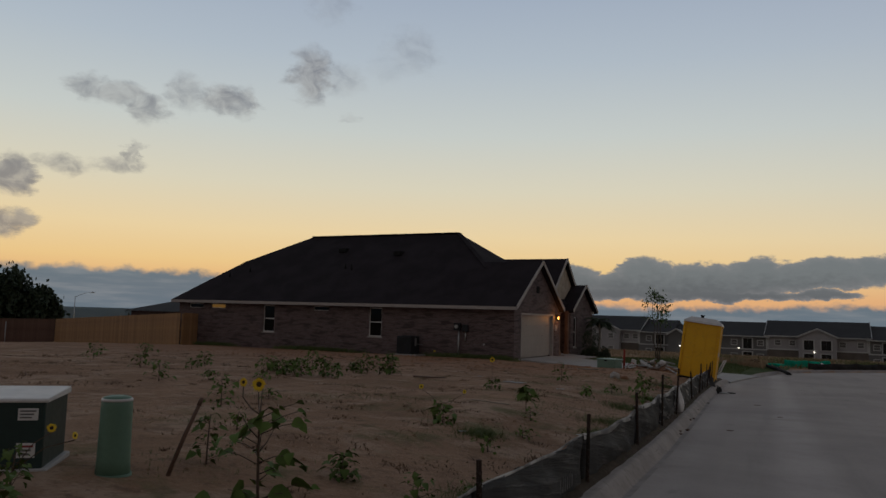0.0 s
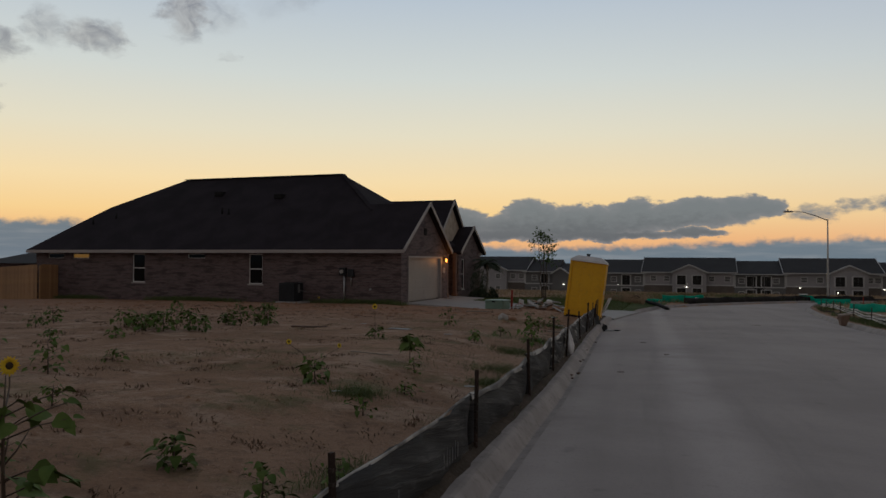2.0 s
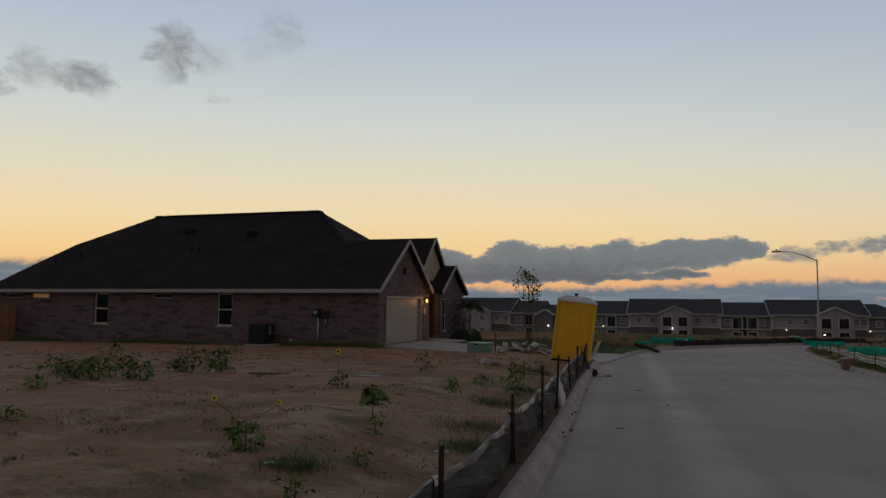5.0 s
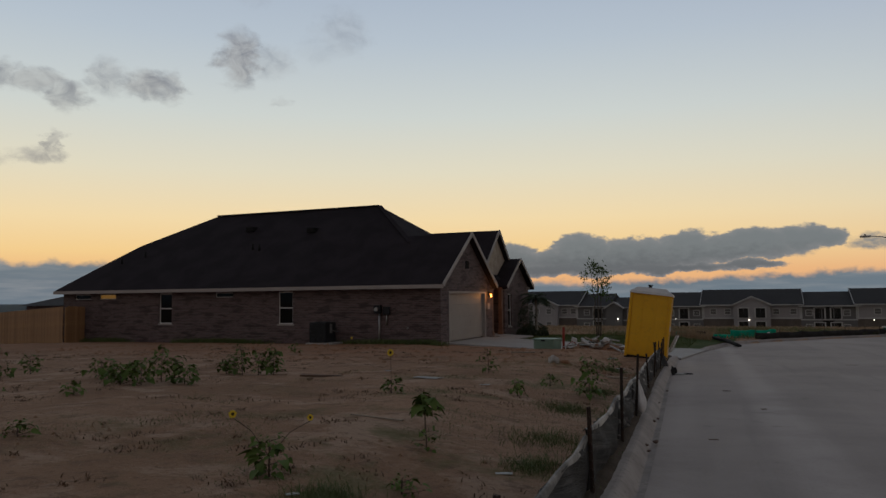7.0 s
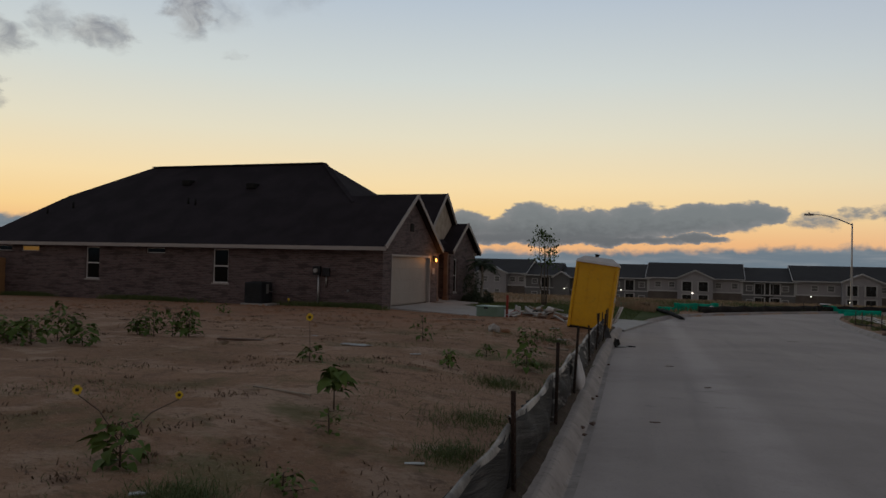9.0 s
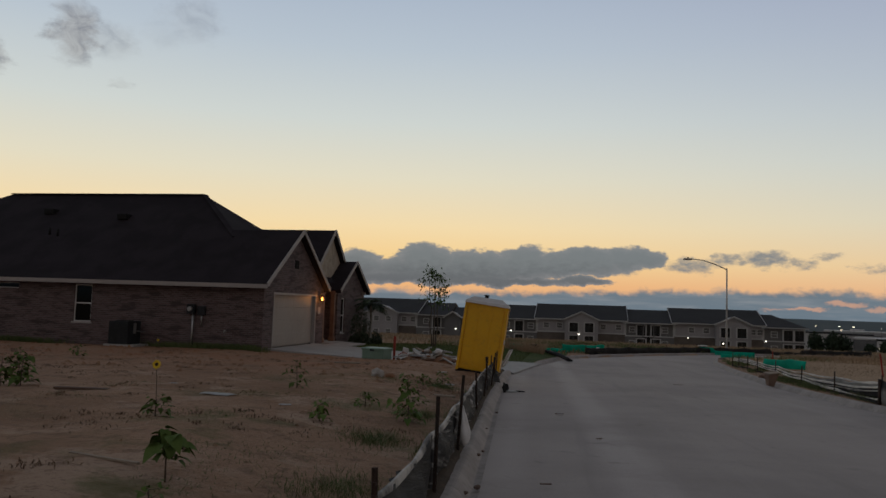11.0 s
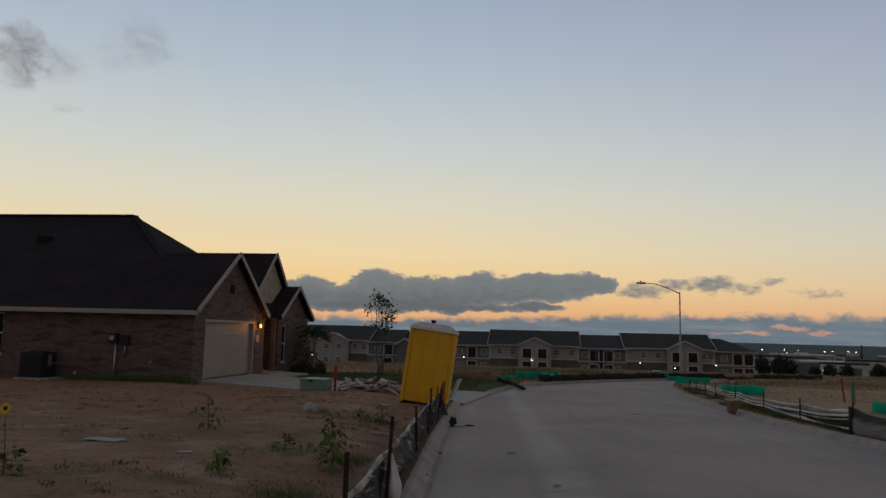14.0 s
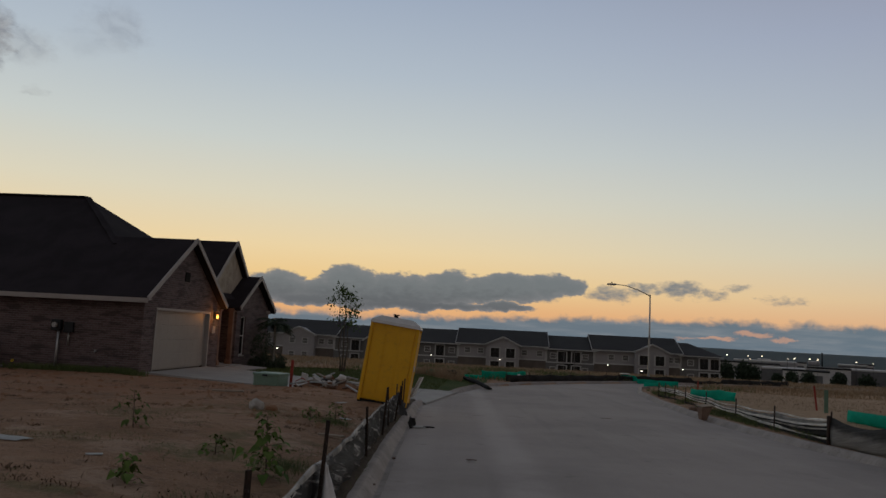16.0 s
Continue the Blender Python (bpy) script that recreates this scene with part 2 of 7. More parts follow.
M = {
    "kerb": material("kerb_concrete", grey(0.24, 1, 0.90, 0.84), grey(0.32, 1, 0.90, 0.84), 1.6, 11.0, 0.85, 0.25, 0.004, c3=grey(0.14, 1, 0.86, 0.76), stain=0.55),
    "drive": material("driveway_concrete", grey(0.30, 1, 0.97, 0.93), grey(0.35, 1, 0.97, 0.93), 0.8, 20.0, 0.85, 0.2, 0.005),
    "brick": brick_material("house_brick", (grey(0.15, 1.0, 0.66, 0.66), grey(0.085, 1.0, 0.66, 0.68), grey(0.045, 1.0, 0.74, 0.80)), grey(0.17, 1, 0.93, 0.88)),
    "stone": material("gable_stone", grey(0.46, 1, 0.86, 0.68), grey(0.34, 1, 0.84, 0.66), 2.5, 12.0, 0.9, 0.5, 0.02, c3=grey(0.18, 1, 0.85, 0.7)),
    "roof": material("asphalt_shingle", grey(0.022, 1, 0.82, 0.95), grey(0.031, 1, 0.82, 0.95), 0.7, 26.0, 0.95, 0.5, 0.01, c3=grey(0.012), spec=0.08),
    "trim": material("painted_trim", grey(0.33, 1, 0.92, 0.88), grey(0.37, 1, 0.92, 0.88), 1.0, 18.0, 0.6, 0.1, 0.003),
    "garage": material("garage_door_paint", grey(0.29, 1, 0.90, 0.82), grey(0.32, 1, 0.90, 0.82), 0.8, 24.0, 0.55, 0.1, 0.002),
    "white": material("white_vinyl", grey(0.58), grey(0.64), 2.0, 30.0, 0.5, 0.05, 0.002),
    "darkglass": material("window_glass", grey(0.006), grey(0.008), 1.0, 5.0, 0.08, 0.0, spec=0.12),
    # emission stands in for sunset light seen through the house; no lamp behind
    "sunsetglow": material("sunset_glow_pane", grey(0.1, 1, 0.6, 0.25), grey(0.08, 1, 0.6, 0.25), 1.0, 5.0, 0.3, 0.0, emit=(1.0, 0.5, 0.1, 1), power=0.11),
    "cedar": material("new_cedar_boards", grey(0.33, 1, 0.58, 0.26), grey(0.26, 1, 0.56, 0.28), 1.5, 22.0, 0.8, 0.3, 0.006, per_object=0.3),
    "oldfence": material("stained_fence_boards", grey(0.10, 1, 0.55, 0.42), grey(0.13, 1, 0.6, 0.45), 1.5, 22.0, 0.8, 0.3, 0.006, per_object=0.3),
    "columnwood": material("stained_porch_wood", grey(0.22, 1, 0.55, 0.35), grey(0.16, 1, 0.5, 0.33), 3.0, 25.0, 0.6, 0.2, 0.004),
    "yellow": material("yellow_plastic", grey(0.72, 1, 0.54, 0.015), grey(0.66, 1, 0.52, 0.015), 0.9, 9.0, 0.45, 0.08, 0.004, c3=grey(0.34, 1, 0.62, 0.1), stain=0.3),
    "greyplastic": material("grey_white_plastic", grey(0.62, 1, 0.97, 0.95), grey(0.5), 1.4, 14.0, 0.5, 0.1, 0.004),
    "black": material("black_plastic", grey(0.014), grey(0.02), 2.0, 24.0, 0.8, 0.2, 0.004, spec=0.12),
    "darkmetal": material("dark_metal", grey(0.022, 0.9, 1.0, 1.15), grey(0.03, 0.9, 1, 1.15), 2.0, 24.0, 0.6, 0.1, 0.003, spec=0.2),
    "galv": material("galvanised_steel", grey(0.32), grey(0.4), 2.0, 24.0, 0.45, 0.1, 0.003, metal=0.8),
    "rustpost": material("rusty_tee_post", grey(0.02, 1, 0.75, 0.6), grey(0.045, 1, 0.55, 0.4), 6.0, 40.0, 0.8, 0.4, 0.004),
    "fabric": material("black_geotextile", grey(0.018, 1, 1, 1.03), grey(0.030, 1, 1, 1.03), 1.8, 26.0, 0.85, 0.5, 0.012, c3=grey(0.06, 1, 0.95, 0.85), stain=0.35, spec=0.2),
    "paleedge": material("weathered_fabric_edge", grey(0.46, 1, 0.95, 0.86), grey(0.09, 1, 0.95, 0.88), 1.7, 30.0, 0.8, 0.4, 0.01),
    "sandbag": material("white_woven_sack", grey(0.68), grey(0.58, 1, 0.97, 0.95), 4.0, 40.0, 0.8, 0.5, 0.01),
    "greenbox": material("pale_green_steel", grey(0.27, 0.62, 1.0, 0.8), grey(0.23, 0.62, 1.0, 0.8), 1.5, 18.0, 0.5, 0.1, 0.003),
    "greenpost": material("green_plastic_pedestal", grey(0.20, 0.55, 1.0, 0.72), grey(0.17, 0.55, 1.0, 0.72), 1.5, 20.0, 0.55, 0.15, 0.004),
    "darkgreen": material("dark_green_cabinet", grey(0.030, 0.4, 1.0, 0.95), grey(0.037, 0.4, 1.0, 0.95), 1.5, 20.0, 0.45, 0.08, 0.003),
    "label": material("white_sticker", grey(0.62), grey(0.56), 8.0, 60.0, 0.5, 0.0),
    "redink": material("red_print", grey(0.25, 1, 0.15, 0.15), grey(0.2, 1, 0.15, 0.15), 8.0, 60.0, 0.5, 0.0),
    "greyink": material("grey_print", grey(0.14), grey(0.18), 8.0, 60.0, 0.5, 0.0),
    "redstake": material("red_painted_stake", grey(0.32, 1, 0.12, 0.08), grey(0.26, 1, 0.13, 0.1), 5.0, 40.0, 0.6, 0.2, 0.004),
    "greenmesh": material("green_barrier_fabric", grey(0.36, 0.01, 1.0, 0.66), grey(0.26, 0.01, 1.0, 0.64), 1.5, 20.0, 0.8, 0.5, 0.02, spec=0.1),
    "rawwood": material("weathered_lumber", grey(0.30, 1, 0.8, 0.6), grey(0.22, 1, 0.8, 0.62), 3.0, 30.0, 0.8, 0.3, 0.006),
    "stake": material("leaning_wood_stake", grey(0.12, 1, 0.6, 0.42), grey(0.09, 1, 0.6, 0.45), 4.0, 30.0, 0.85, 0.4, 0.008),
    "rubble": material("pale_rubble", grey(0.42, 1, 0.95, 0.88), grey(0.3, 1, 0.93, 0.85), 4.0, 30.0, 0.9, 0.5, 0.02, per_object=0.5),
    "card": material("pale_board_scrap", grey(0.42, 0.95, 1, 0.98), grey(0.36), 4.0, 30.0, 0.8, 0.2, 0.004, per_object=0.3),
    "bark": material("grey_brown_bark", grey(0.12, 1, 0.85, 0.7), grey(0.08, 1, 0.85, 0.7), 5.0, 40.0, 0.9, 0.5, 0.01),
    "leaf": material("green_leaves", (0.075, 0.13, 0.035, 1), (0.055, 0.105, 0.03, 1), 6.0, 40.0, 0.55, 0.1, 0.003, per_object=0.4),
    "darkleaf": material("dark_tree_leaves", (0.026, 0.045, 0.020, 1), (0.018, 0.034, 0.016, 1), 2.0, 20.0, 0.6, 0.1, 0.003),
    "weed": material("sunflower_weed_leaves", (0.10, 0.145, 0.035, 1), (0.065, 0.11, 0.026, 1), 5.0, 40.0, 0.75, 0.2, 0.003, per_object=0.4, spec=0.15),
    "stem": material("hairy_green_stem", (0.09, 0.065, 0.042, 1), (0.075, 0.048, 0.036, 1), 8.0, 50.0, 0.7, 0.2, 0.003),
    "petal": material("yellow_petals", grey(0.74, 1, 0.72, 0.03), grey(0.68, 1, 0.62, 0.02), 10.0, 60.0, 0.6, 0.1, 0.002),
    "disc": material("dark_flower_disc", grey(0.035, 1, 0.7, 0.4), grey(0.06, 1, 0.6, 0.3), 30.0, 120.0, 0.9, 0.6, 0.004),
    "drygrass": material("dry_field_grass", grey(0.36, 1, 0.71, 0.45), grey(0.27, 1, 0.73, 0.45), 0.25, 6.0, 0.85, 0.0, c3=(0.14, 0.11, 0.06, 1), stain=0.5),
    "lawn": material("green_lawn_grass", (0.075, 0.11, 0.03, 1), (0.10, 0.13, 0.04, 1), 1.2, 20.0, 0.7, 0.0),
    "deadweed": material("dead_brown_weeds", grey(0.17, 1, 0.64, 0.42), grey(0.1, 1, 0.66, 0.45), 1.0, 8.0, 0.9, 0.0),
    "straw": material("dry_straw", grey(0.42, 1, 0.72, 0.5), grey(0.27, 1, 0.7, 0.48), 1.0, 8.0, 0.85, 0.0),
    "siding_light": material("pale_grey_siding", grey(0.28, 1, 0.97, 1), grey(0.32, 1, 0.97, 1), 0.3, 6.0, 0.7, 0.0),
    "siding_dark": material("dark_grey_siding", grey(0.12, 0.98, 0.98, 1), grey(0.14), 0.3, 6.0, 0.7, 0.0),
    "apt_stone": material("brown_stone_base", grey(0.10, 1, 0.85, 0.75), grey(0.13, 1, 0.85, 0.75), 0.6, 4.0, 0.9, 0.0),
    "apt_roof": material("charcoal_roof", grey(0.022, 1, 0.96, 1), grey(0.028), 0.3, 5.0, 0.9, 0.0),
    "warehouse": material("pale_warehouse_wall", grey(0.52, 1, 0.96, 0.93), grey(0.42), 0.02, 0.6, 0.8, 0.0),
    "lamp_warm": material("warm_bulb", grey(0.8), grey(0.8), 1.0, 5.0, 0.5, 0.0, emit=(1.0, 0.33, 0.04, 1), power=6.0),
    "lamp_white": material("white_lamp", grey(0.8), grey(0.8), 1.0, 5.0, 0.5, 0.0, emit=(1.0, 0.92, 0.78, 1), power=5.0),
    "lamp_far": material("far_lamp", grey(0.8), grey(0.8), 1.0, 5.0, 0.5, 0.0, emit=(1.0, 0.84, 0.58, 1), power=6.0),
}

# ---- mesh helpers ----
def part(name, bm, mat, parent, label=""):
    me = bpy.data.meshes.new(name)
    bm.normal_update()
    bm.to_mesh(me)
    bm.free()
    me.materials.append(M[mat])
    ob = new(name, me)
    if parent:
        ob.parent = parent
    return tagged(ob, label)


def quick(name, verts, faces, mat, parent=None, label="", smooth=False):
    me = bpy.data.meshes.new(name)
    me.from_pydata(verts, [], faces)
    me.materials.append(M[mat])
    if smooth:
        me.polygons.foreach_set("use_smooth", [True] * len(me.polygons))
    ob = new(name, me)
    if parent:
        ob.parent = parent
    return tagged(ob, label)


def thing(name, at, label, category, group="", kind="", turn=0.0, tilt=(0, 0)):
    ob = new(name)
    ob.matrix_basis = pose(*at, tilt[0], tilt[1], turn)
    return tagged(ob, label, category, group, kind)


def box(bm, lo, hi, bevel=0.0, m=None):
    """An axis-aligned box from corner to corner, with chamfered edges where bevel is given."""
    r = bmesh.ops.create_cube(bm, size=1.0)
    c, s = [(a + b) / 2 for a, b in zip(lo, hi)], [abs(b - a) for a, b in zip(lo, hi)]
    for v in r["verts"]:
        v.co = Vector((c[0] + v.co.x * s[0], c[1] + v.co.y * s[1], c[2] + v.co.z * s[2]))
    vs = r["verts"]
    if bevel:
        es = list({e for v in vs for e in v.link_edges})
        out = bmesh.ops.bevel(bm, geom=es, offset=bevel, segments=2, affect="EDGES", profile=0.6)
        vs = list({v for f in out["faces"] for v in f.verts})
    if m is not None:
        bmesh.ops.transform(bm, matrix=m, verts=vs)
    return bm


def prism(bm, ring, shift):
    """A closed solid from a flat ring of points, pushed along shift."""
    shift = Vector(shift)
    a = [bm.verts.new(p) for p in ring]
    b = [bm.verts.new(Vector(p) + shift) for p in ring]
    n = len(ring)
    bm.faces.new(a[::-1]), bm.faces.new(b)
    for i in range(n):
        bm.faces.new((a[i], a[(i + 1) % n], b[(i + 1) % n], b[i]))
    return bm


def solid(bm):
    bmesh.ops.recalc_face_normals(bm, faces=bm.faces)
    return bm


def beam(bm, p, q, w, h):
    """A plank from p to q, w wide across and h high."""
    p, q = Vector(p), Vector(q)
    d = (q - p).normalized()
    side = d.cross(Vector((0, 0, 1)))
    side = side.normalized() if side.length > 1e-4 else Vector((1, 0, 0))
    up = side.cross(d)
    ring = [p + side * a * w / 2 + up * b * h / 2 for a, b in ((-1, -1), (1, -1), (1, 1), (-1, 1))]
    return prism(bm, ring, q - p)


def tube(bm, pts, radii, n=8):
    """A round, tapering tube through points."""
    rings = []
    pts = [Vector(p) for p in pts]
    if isinstance(radii, (int, float)):
        radii = [radii] * len(pts)
    for i, p in enumerate(pts):
        d = (pts[min(i + 1, len(pts) - 1)] - pts[max(i - 1, 0)]).normalized()
        a = d.cross(Vector((0.3, 0.95, 0.1))).normalized()
        b = d.cross(a)
        rings.append([bm.verts.new(p + (a * math.cos(t) + b * math.sin(t)) * radii[i]) for t in [2 * math.pi * k / n for k in range(n)]])
    for r, s in zip(rings, rings[1:]):
        for k in range(n):
            f = bm.faces.new((r[k], r[(k + 1) % n], s[(k + 1) % n], s[k]))
            f.smooth = True
    bm.faces.new(rings[0][::-1]), bm.faces.new(rings[-1])
    return bm


def rnd(a, b):
    return random.uniform(a, b)


# ---- the lie of the land ----
def road_z(y):
    if y < 0:
        return -0.468 - 0.024 * y
    return float(np.interp(y, [0, 15, 20, 25, 30, 40, 60, 74, 90], [-0.468, -0.65, -0.72, -0.79, -0.9, -1.15, -1.75, -3.4, -6.6]))


LEFT = [(-60, 14.5), (-40, 12.8), (-27, 11.76), (-22.6, 11.47), (-19.5, 11.21), (-16, 10.9), (-11.7, 10.5), (-6.2, 10.08), (-2, 9.78), (1, 9.75), (5.5, 10.4), (11.5, 11.3), (15.5, 13.3), (20, 16.2), (25.5, 20.5), (31, 27), (38, 41), (46, 70)]
RIGHT = [(-60, 23.0), (-40, 21.8), (-20, 20.3), (-10, 19.4), (-7, 18.95), (-4, 18.65), (2, 18.45), (7, 18.45), (13, 18.75), (18, 19.6), (21.5, 22.2), (25, 29), (31, 44), (39, 72)]


def along(rows, y):
    return float(np.interp(y, [r[0] for r in rows], [r[1] for r in rows]))


def smooth01(t):
    t = min(1.0, max(0.0, t))
    return t * t * (3 - 2 * t)


def drive_z(x):
    """Top of the driveway: falls from the garage to the street."""
    return -0.03 + (road_z(2.5) + 0.09) * min(1.0, max(0.0, (x - 0.12) / 9.0))


def ground_z(x, y, rough=True):
    """Height of bare ground: lots either side of the street, a field that falls away, low hills at the horizon."""
    left, right = along(LEFT, y), along(RIGHT, y)
    z0 = road_z(y)
    d = left - x if x < (left + right) / 2 else x - right
    r = math.hypot(x - 10, y + 20)
    if d < 0.2 and y < 45:
        z = z0 - 0.07
    else:
        z = z0 + 0.10 + 0.28 * smooth01((d - 0.3) / 3.2) * (1 - smooth01((y - 9) / 10))
        if x < left and y < 22:
            z -= 0.1 * smooth01((-2 - x) / 16) + min(1.6, 0.036 * max(0.0, -20.0 - x))
            # soil banked up under the leaning toilet at the end of the silt fence
            z += 0.2 * math.exp(-((x - 9.0) / 0.9) ** 2 - ((y + 5.0) / 1.2) ** 2) * smooth01((d - 0.25) / 0.5)
    if 0.0 < x < left - 0.2 and -2.2 < y < 7.0:
        k = smooth01((y + 2.2) / 1.9) * smooth01((7.0 - y) / 1.7)
        z = z * (1 - k) + (drive_z(x) - 0.05) * k
        if -0.45 < y < 5.4:
            z, rough = drive_z(x) - 0.05, False
    if r > 150:
        k = smooth01((r - 150) / 500)
        z = z * (1 - k) + -26.0 * k
    if r > 1300:
        z += (20.5 + 2.0 * math.sin(x / 420.0) + 1.5 * math.sin(x / 170.0 + y / 300)) * smooth01((r - 1300) / 1400)
    if rough and d > 0.3 and r < 150:
        k = smooth01((d - 0.3) / 1.0)
        z += k * (0.06 * noise.noise((x * 0.35, y * 0.35, 1.3)) + 0.028 * noise.noise((x * 1.1, y * 1.1, 4.1)) + 0.008 * noise.noise((x * 2.2, y * 2.2, 7.7)))
    return z


def spaced(lo, hi, step, far, grow):
    mid = list(np.arange(lo, hi + step / 2, step))
    a, b, s = [], [], step
    while True:
        s *= grow
        a.append((a[-1] if a else mid[0]) - s), b.append((b[-1] if b else mid[-1]) + s)
        if a[-1] < -far and b[-1] > far:
            return sorted(a) + mid + b


def build_ground():
    xs, ys = spaced(-6, 22, 0.2, 4300, 1.13), spaced(-36, -2, 0.2, 4300, 1.12)
    verts = [(x, y, ground_z(x, y)) for y in ys for x in xs]
    n = len(xs)
    faces = [(j * n + i, j * n + i + 1, (j + 1) * n + i + 1, (j + 1) * n + i) for j in range(len(ys) - 1) for i in range(n - 1)]
    ob = quick("ground", verts, faces, "soil", None, "bare brown earth with dry grass, rising to dark far hills tinted haze blue", True)
    return tagged(ob, category="ground", kind="structure")


def soil_material():
    m = bpy.data.materials.new("bare_soil")
    m.use_nodes = True
    N = Nodes(m.node_tree)
    co = N.add("ShaderNodeTexCoord").outputs["Object"]
    s = N.add("ShaderNodeSeparateXYZ")
    N.put(s.inputs[0], co)
    a, b, c = N.noise(co, 0.32, 5.0, 0.6, 0.4), N.noise(co, 2.2, 7.0, 0.7, 0.1), N.noise(co, 15.0, 6.0, 0.75)
    d, e = N.noise(co, 0.8, 7.0, 0.68, 0.15), N.noise(co, 6.0, 7.0, 0.75, 0.1)
    fleck = N.noise(co, 34.0, 4.0, 0.7)
    col = N.mix(N.step(a.outputs["Fac"], 0.38, 0.62), grey(0.25, 1, 0.60, 0.37), grey(0.32, 1, 0.63, 0.41))
    col = N.mix(N.math("MULTIPLY", N.step(d.outputs["Fac"], 0.50, 0.64), 0.6), col, grey(0.43, 1, 0.73, 0.54))
    col = N.mix(N.math("MULTIPLY", N.step(d.outputs["Fac"], 0.47, 0.34), 0.5), col, grey(0.20, 1, 0.60, 0.40))
    col = N.mix(N.math("MULTIPLY", N.step(b.outputs["Fac"], 0.52, 0.64), 0.6), col, grey(0.15, 1, 0.62, 0.42))
    col = N.mix(N.math("MULTIPLY", N.step(e.outputs["Fac"], 0.54, 0.66), 0.6), col, grey(0.12, 1, 0.62, 0.42))
    col = N.mix(N.math("MULTIPLY", N.step(c.outputs["Fac"], 0.5, 0.7), 0.5), col, grey(0.10, 1, 0.62, 0.42))
    col = N.mix(N.math("MULTIPLY", N.step(fleck.outputs["Fac"], 0.6, 0.72), 0.5), col, grey(0.5, 1, 0.78, 0.58))
    # thin dry and green growth in patches, thicker towards the silt fence
    grow = N.noise(co, 0.55, 6.0, 0.7, 0.2).outputs["Fac"]
    near = N.math("MULTIPLY", N.step(s.outputs[0], 3.0, 9.5), N.step(s.outputs[1], -6.0, -12.0))
    col = N.mix(N.math("MULTIPLY", N.math("MULTIPLY", near, N.step(grow, 0.50, 0.64)), 0.7), col, (0.10, 0.105, 0.04, 1))
    # freshly turned red clay close to the house
    red = N.math("MULTIPLY", N.step(s.outputs[1], -15.0, -6.0), N.step(d.outputs["Fac"], 0.36, 0.58))
    red = N.math("MULTIPLY", N.math("MULTIPLY", red, N.step(s.outputs[1], 6.0, 2.0)), N.step(s.outputs[0], 8.5, 5.0))
    col = N.mix(N.math("MULTIPLY", red, 0.85), col, grey(0.26, 1, 0.50, 0.28))
    # dry matted grass on the field across the street
    col = N.mix(N.step(N.math("MULTIPLY_ADD", a.outputs["Fac"], 1.5, s.outputs[0]), 19.8, 21.6), col, N.mix(N.step(e.outputs["Fac"], 0.4, 0.6), grey(0.40, 1, 0.70, 0.46), grey(0.30, 1, 0.70, 0.45)))
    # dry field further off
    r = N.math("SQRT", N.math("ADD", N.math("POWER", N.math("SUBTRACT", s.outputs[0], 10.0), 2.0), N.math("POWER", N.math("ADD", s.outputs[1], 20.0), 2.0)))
    col = N.mix(N.step(s.outputs[1], 22.0, 34.0), col, N.mix(N.step(b.outputs["Fac"], 0.4, 0.6), grey(0.22, 1, 0.80, 0.52), grey(0.15, 1, 0.84, 0.5)))
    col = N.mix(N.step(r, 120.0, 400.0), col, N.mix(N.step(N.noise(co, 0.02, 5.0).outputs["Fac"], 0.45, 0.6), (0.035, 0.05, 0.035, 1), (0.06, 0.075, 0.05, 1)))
    # distance haze put into the colour: hills go blue-grey past 900 m
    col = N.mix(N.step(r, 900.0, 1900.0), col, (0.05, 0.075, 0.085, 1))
    p = N.add("ShaderNodeBsdfPrincipled")
    N.put(p.inputs["Base Color"], col)
    p.inputs["Roughness"].default_value, p.inputs["Specular IOR Level"].default_value = 0.95, 0.15
    bp = N.add("ShaderNodeBump")
    bp.inputs["Strength"].default_value, bp.inputs["Distance"].default_value = 0.8, 0.05
    N.put(bp.inputs["Height"], N.math("ADD", N.math("SUBTRACT", b.outputs["Fac"], e.outputs["Fac"]), N.math("MULTIPLY", c.outputs["Fac"], 0.6)))
    N.put(p.inputs["Normal"], bp.outputs[0])
    N.t.links.new(p.outputs[0], N.add("ShaderNodeOutputMaterial").inputs[0])
    return m


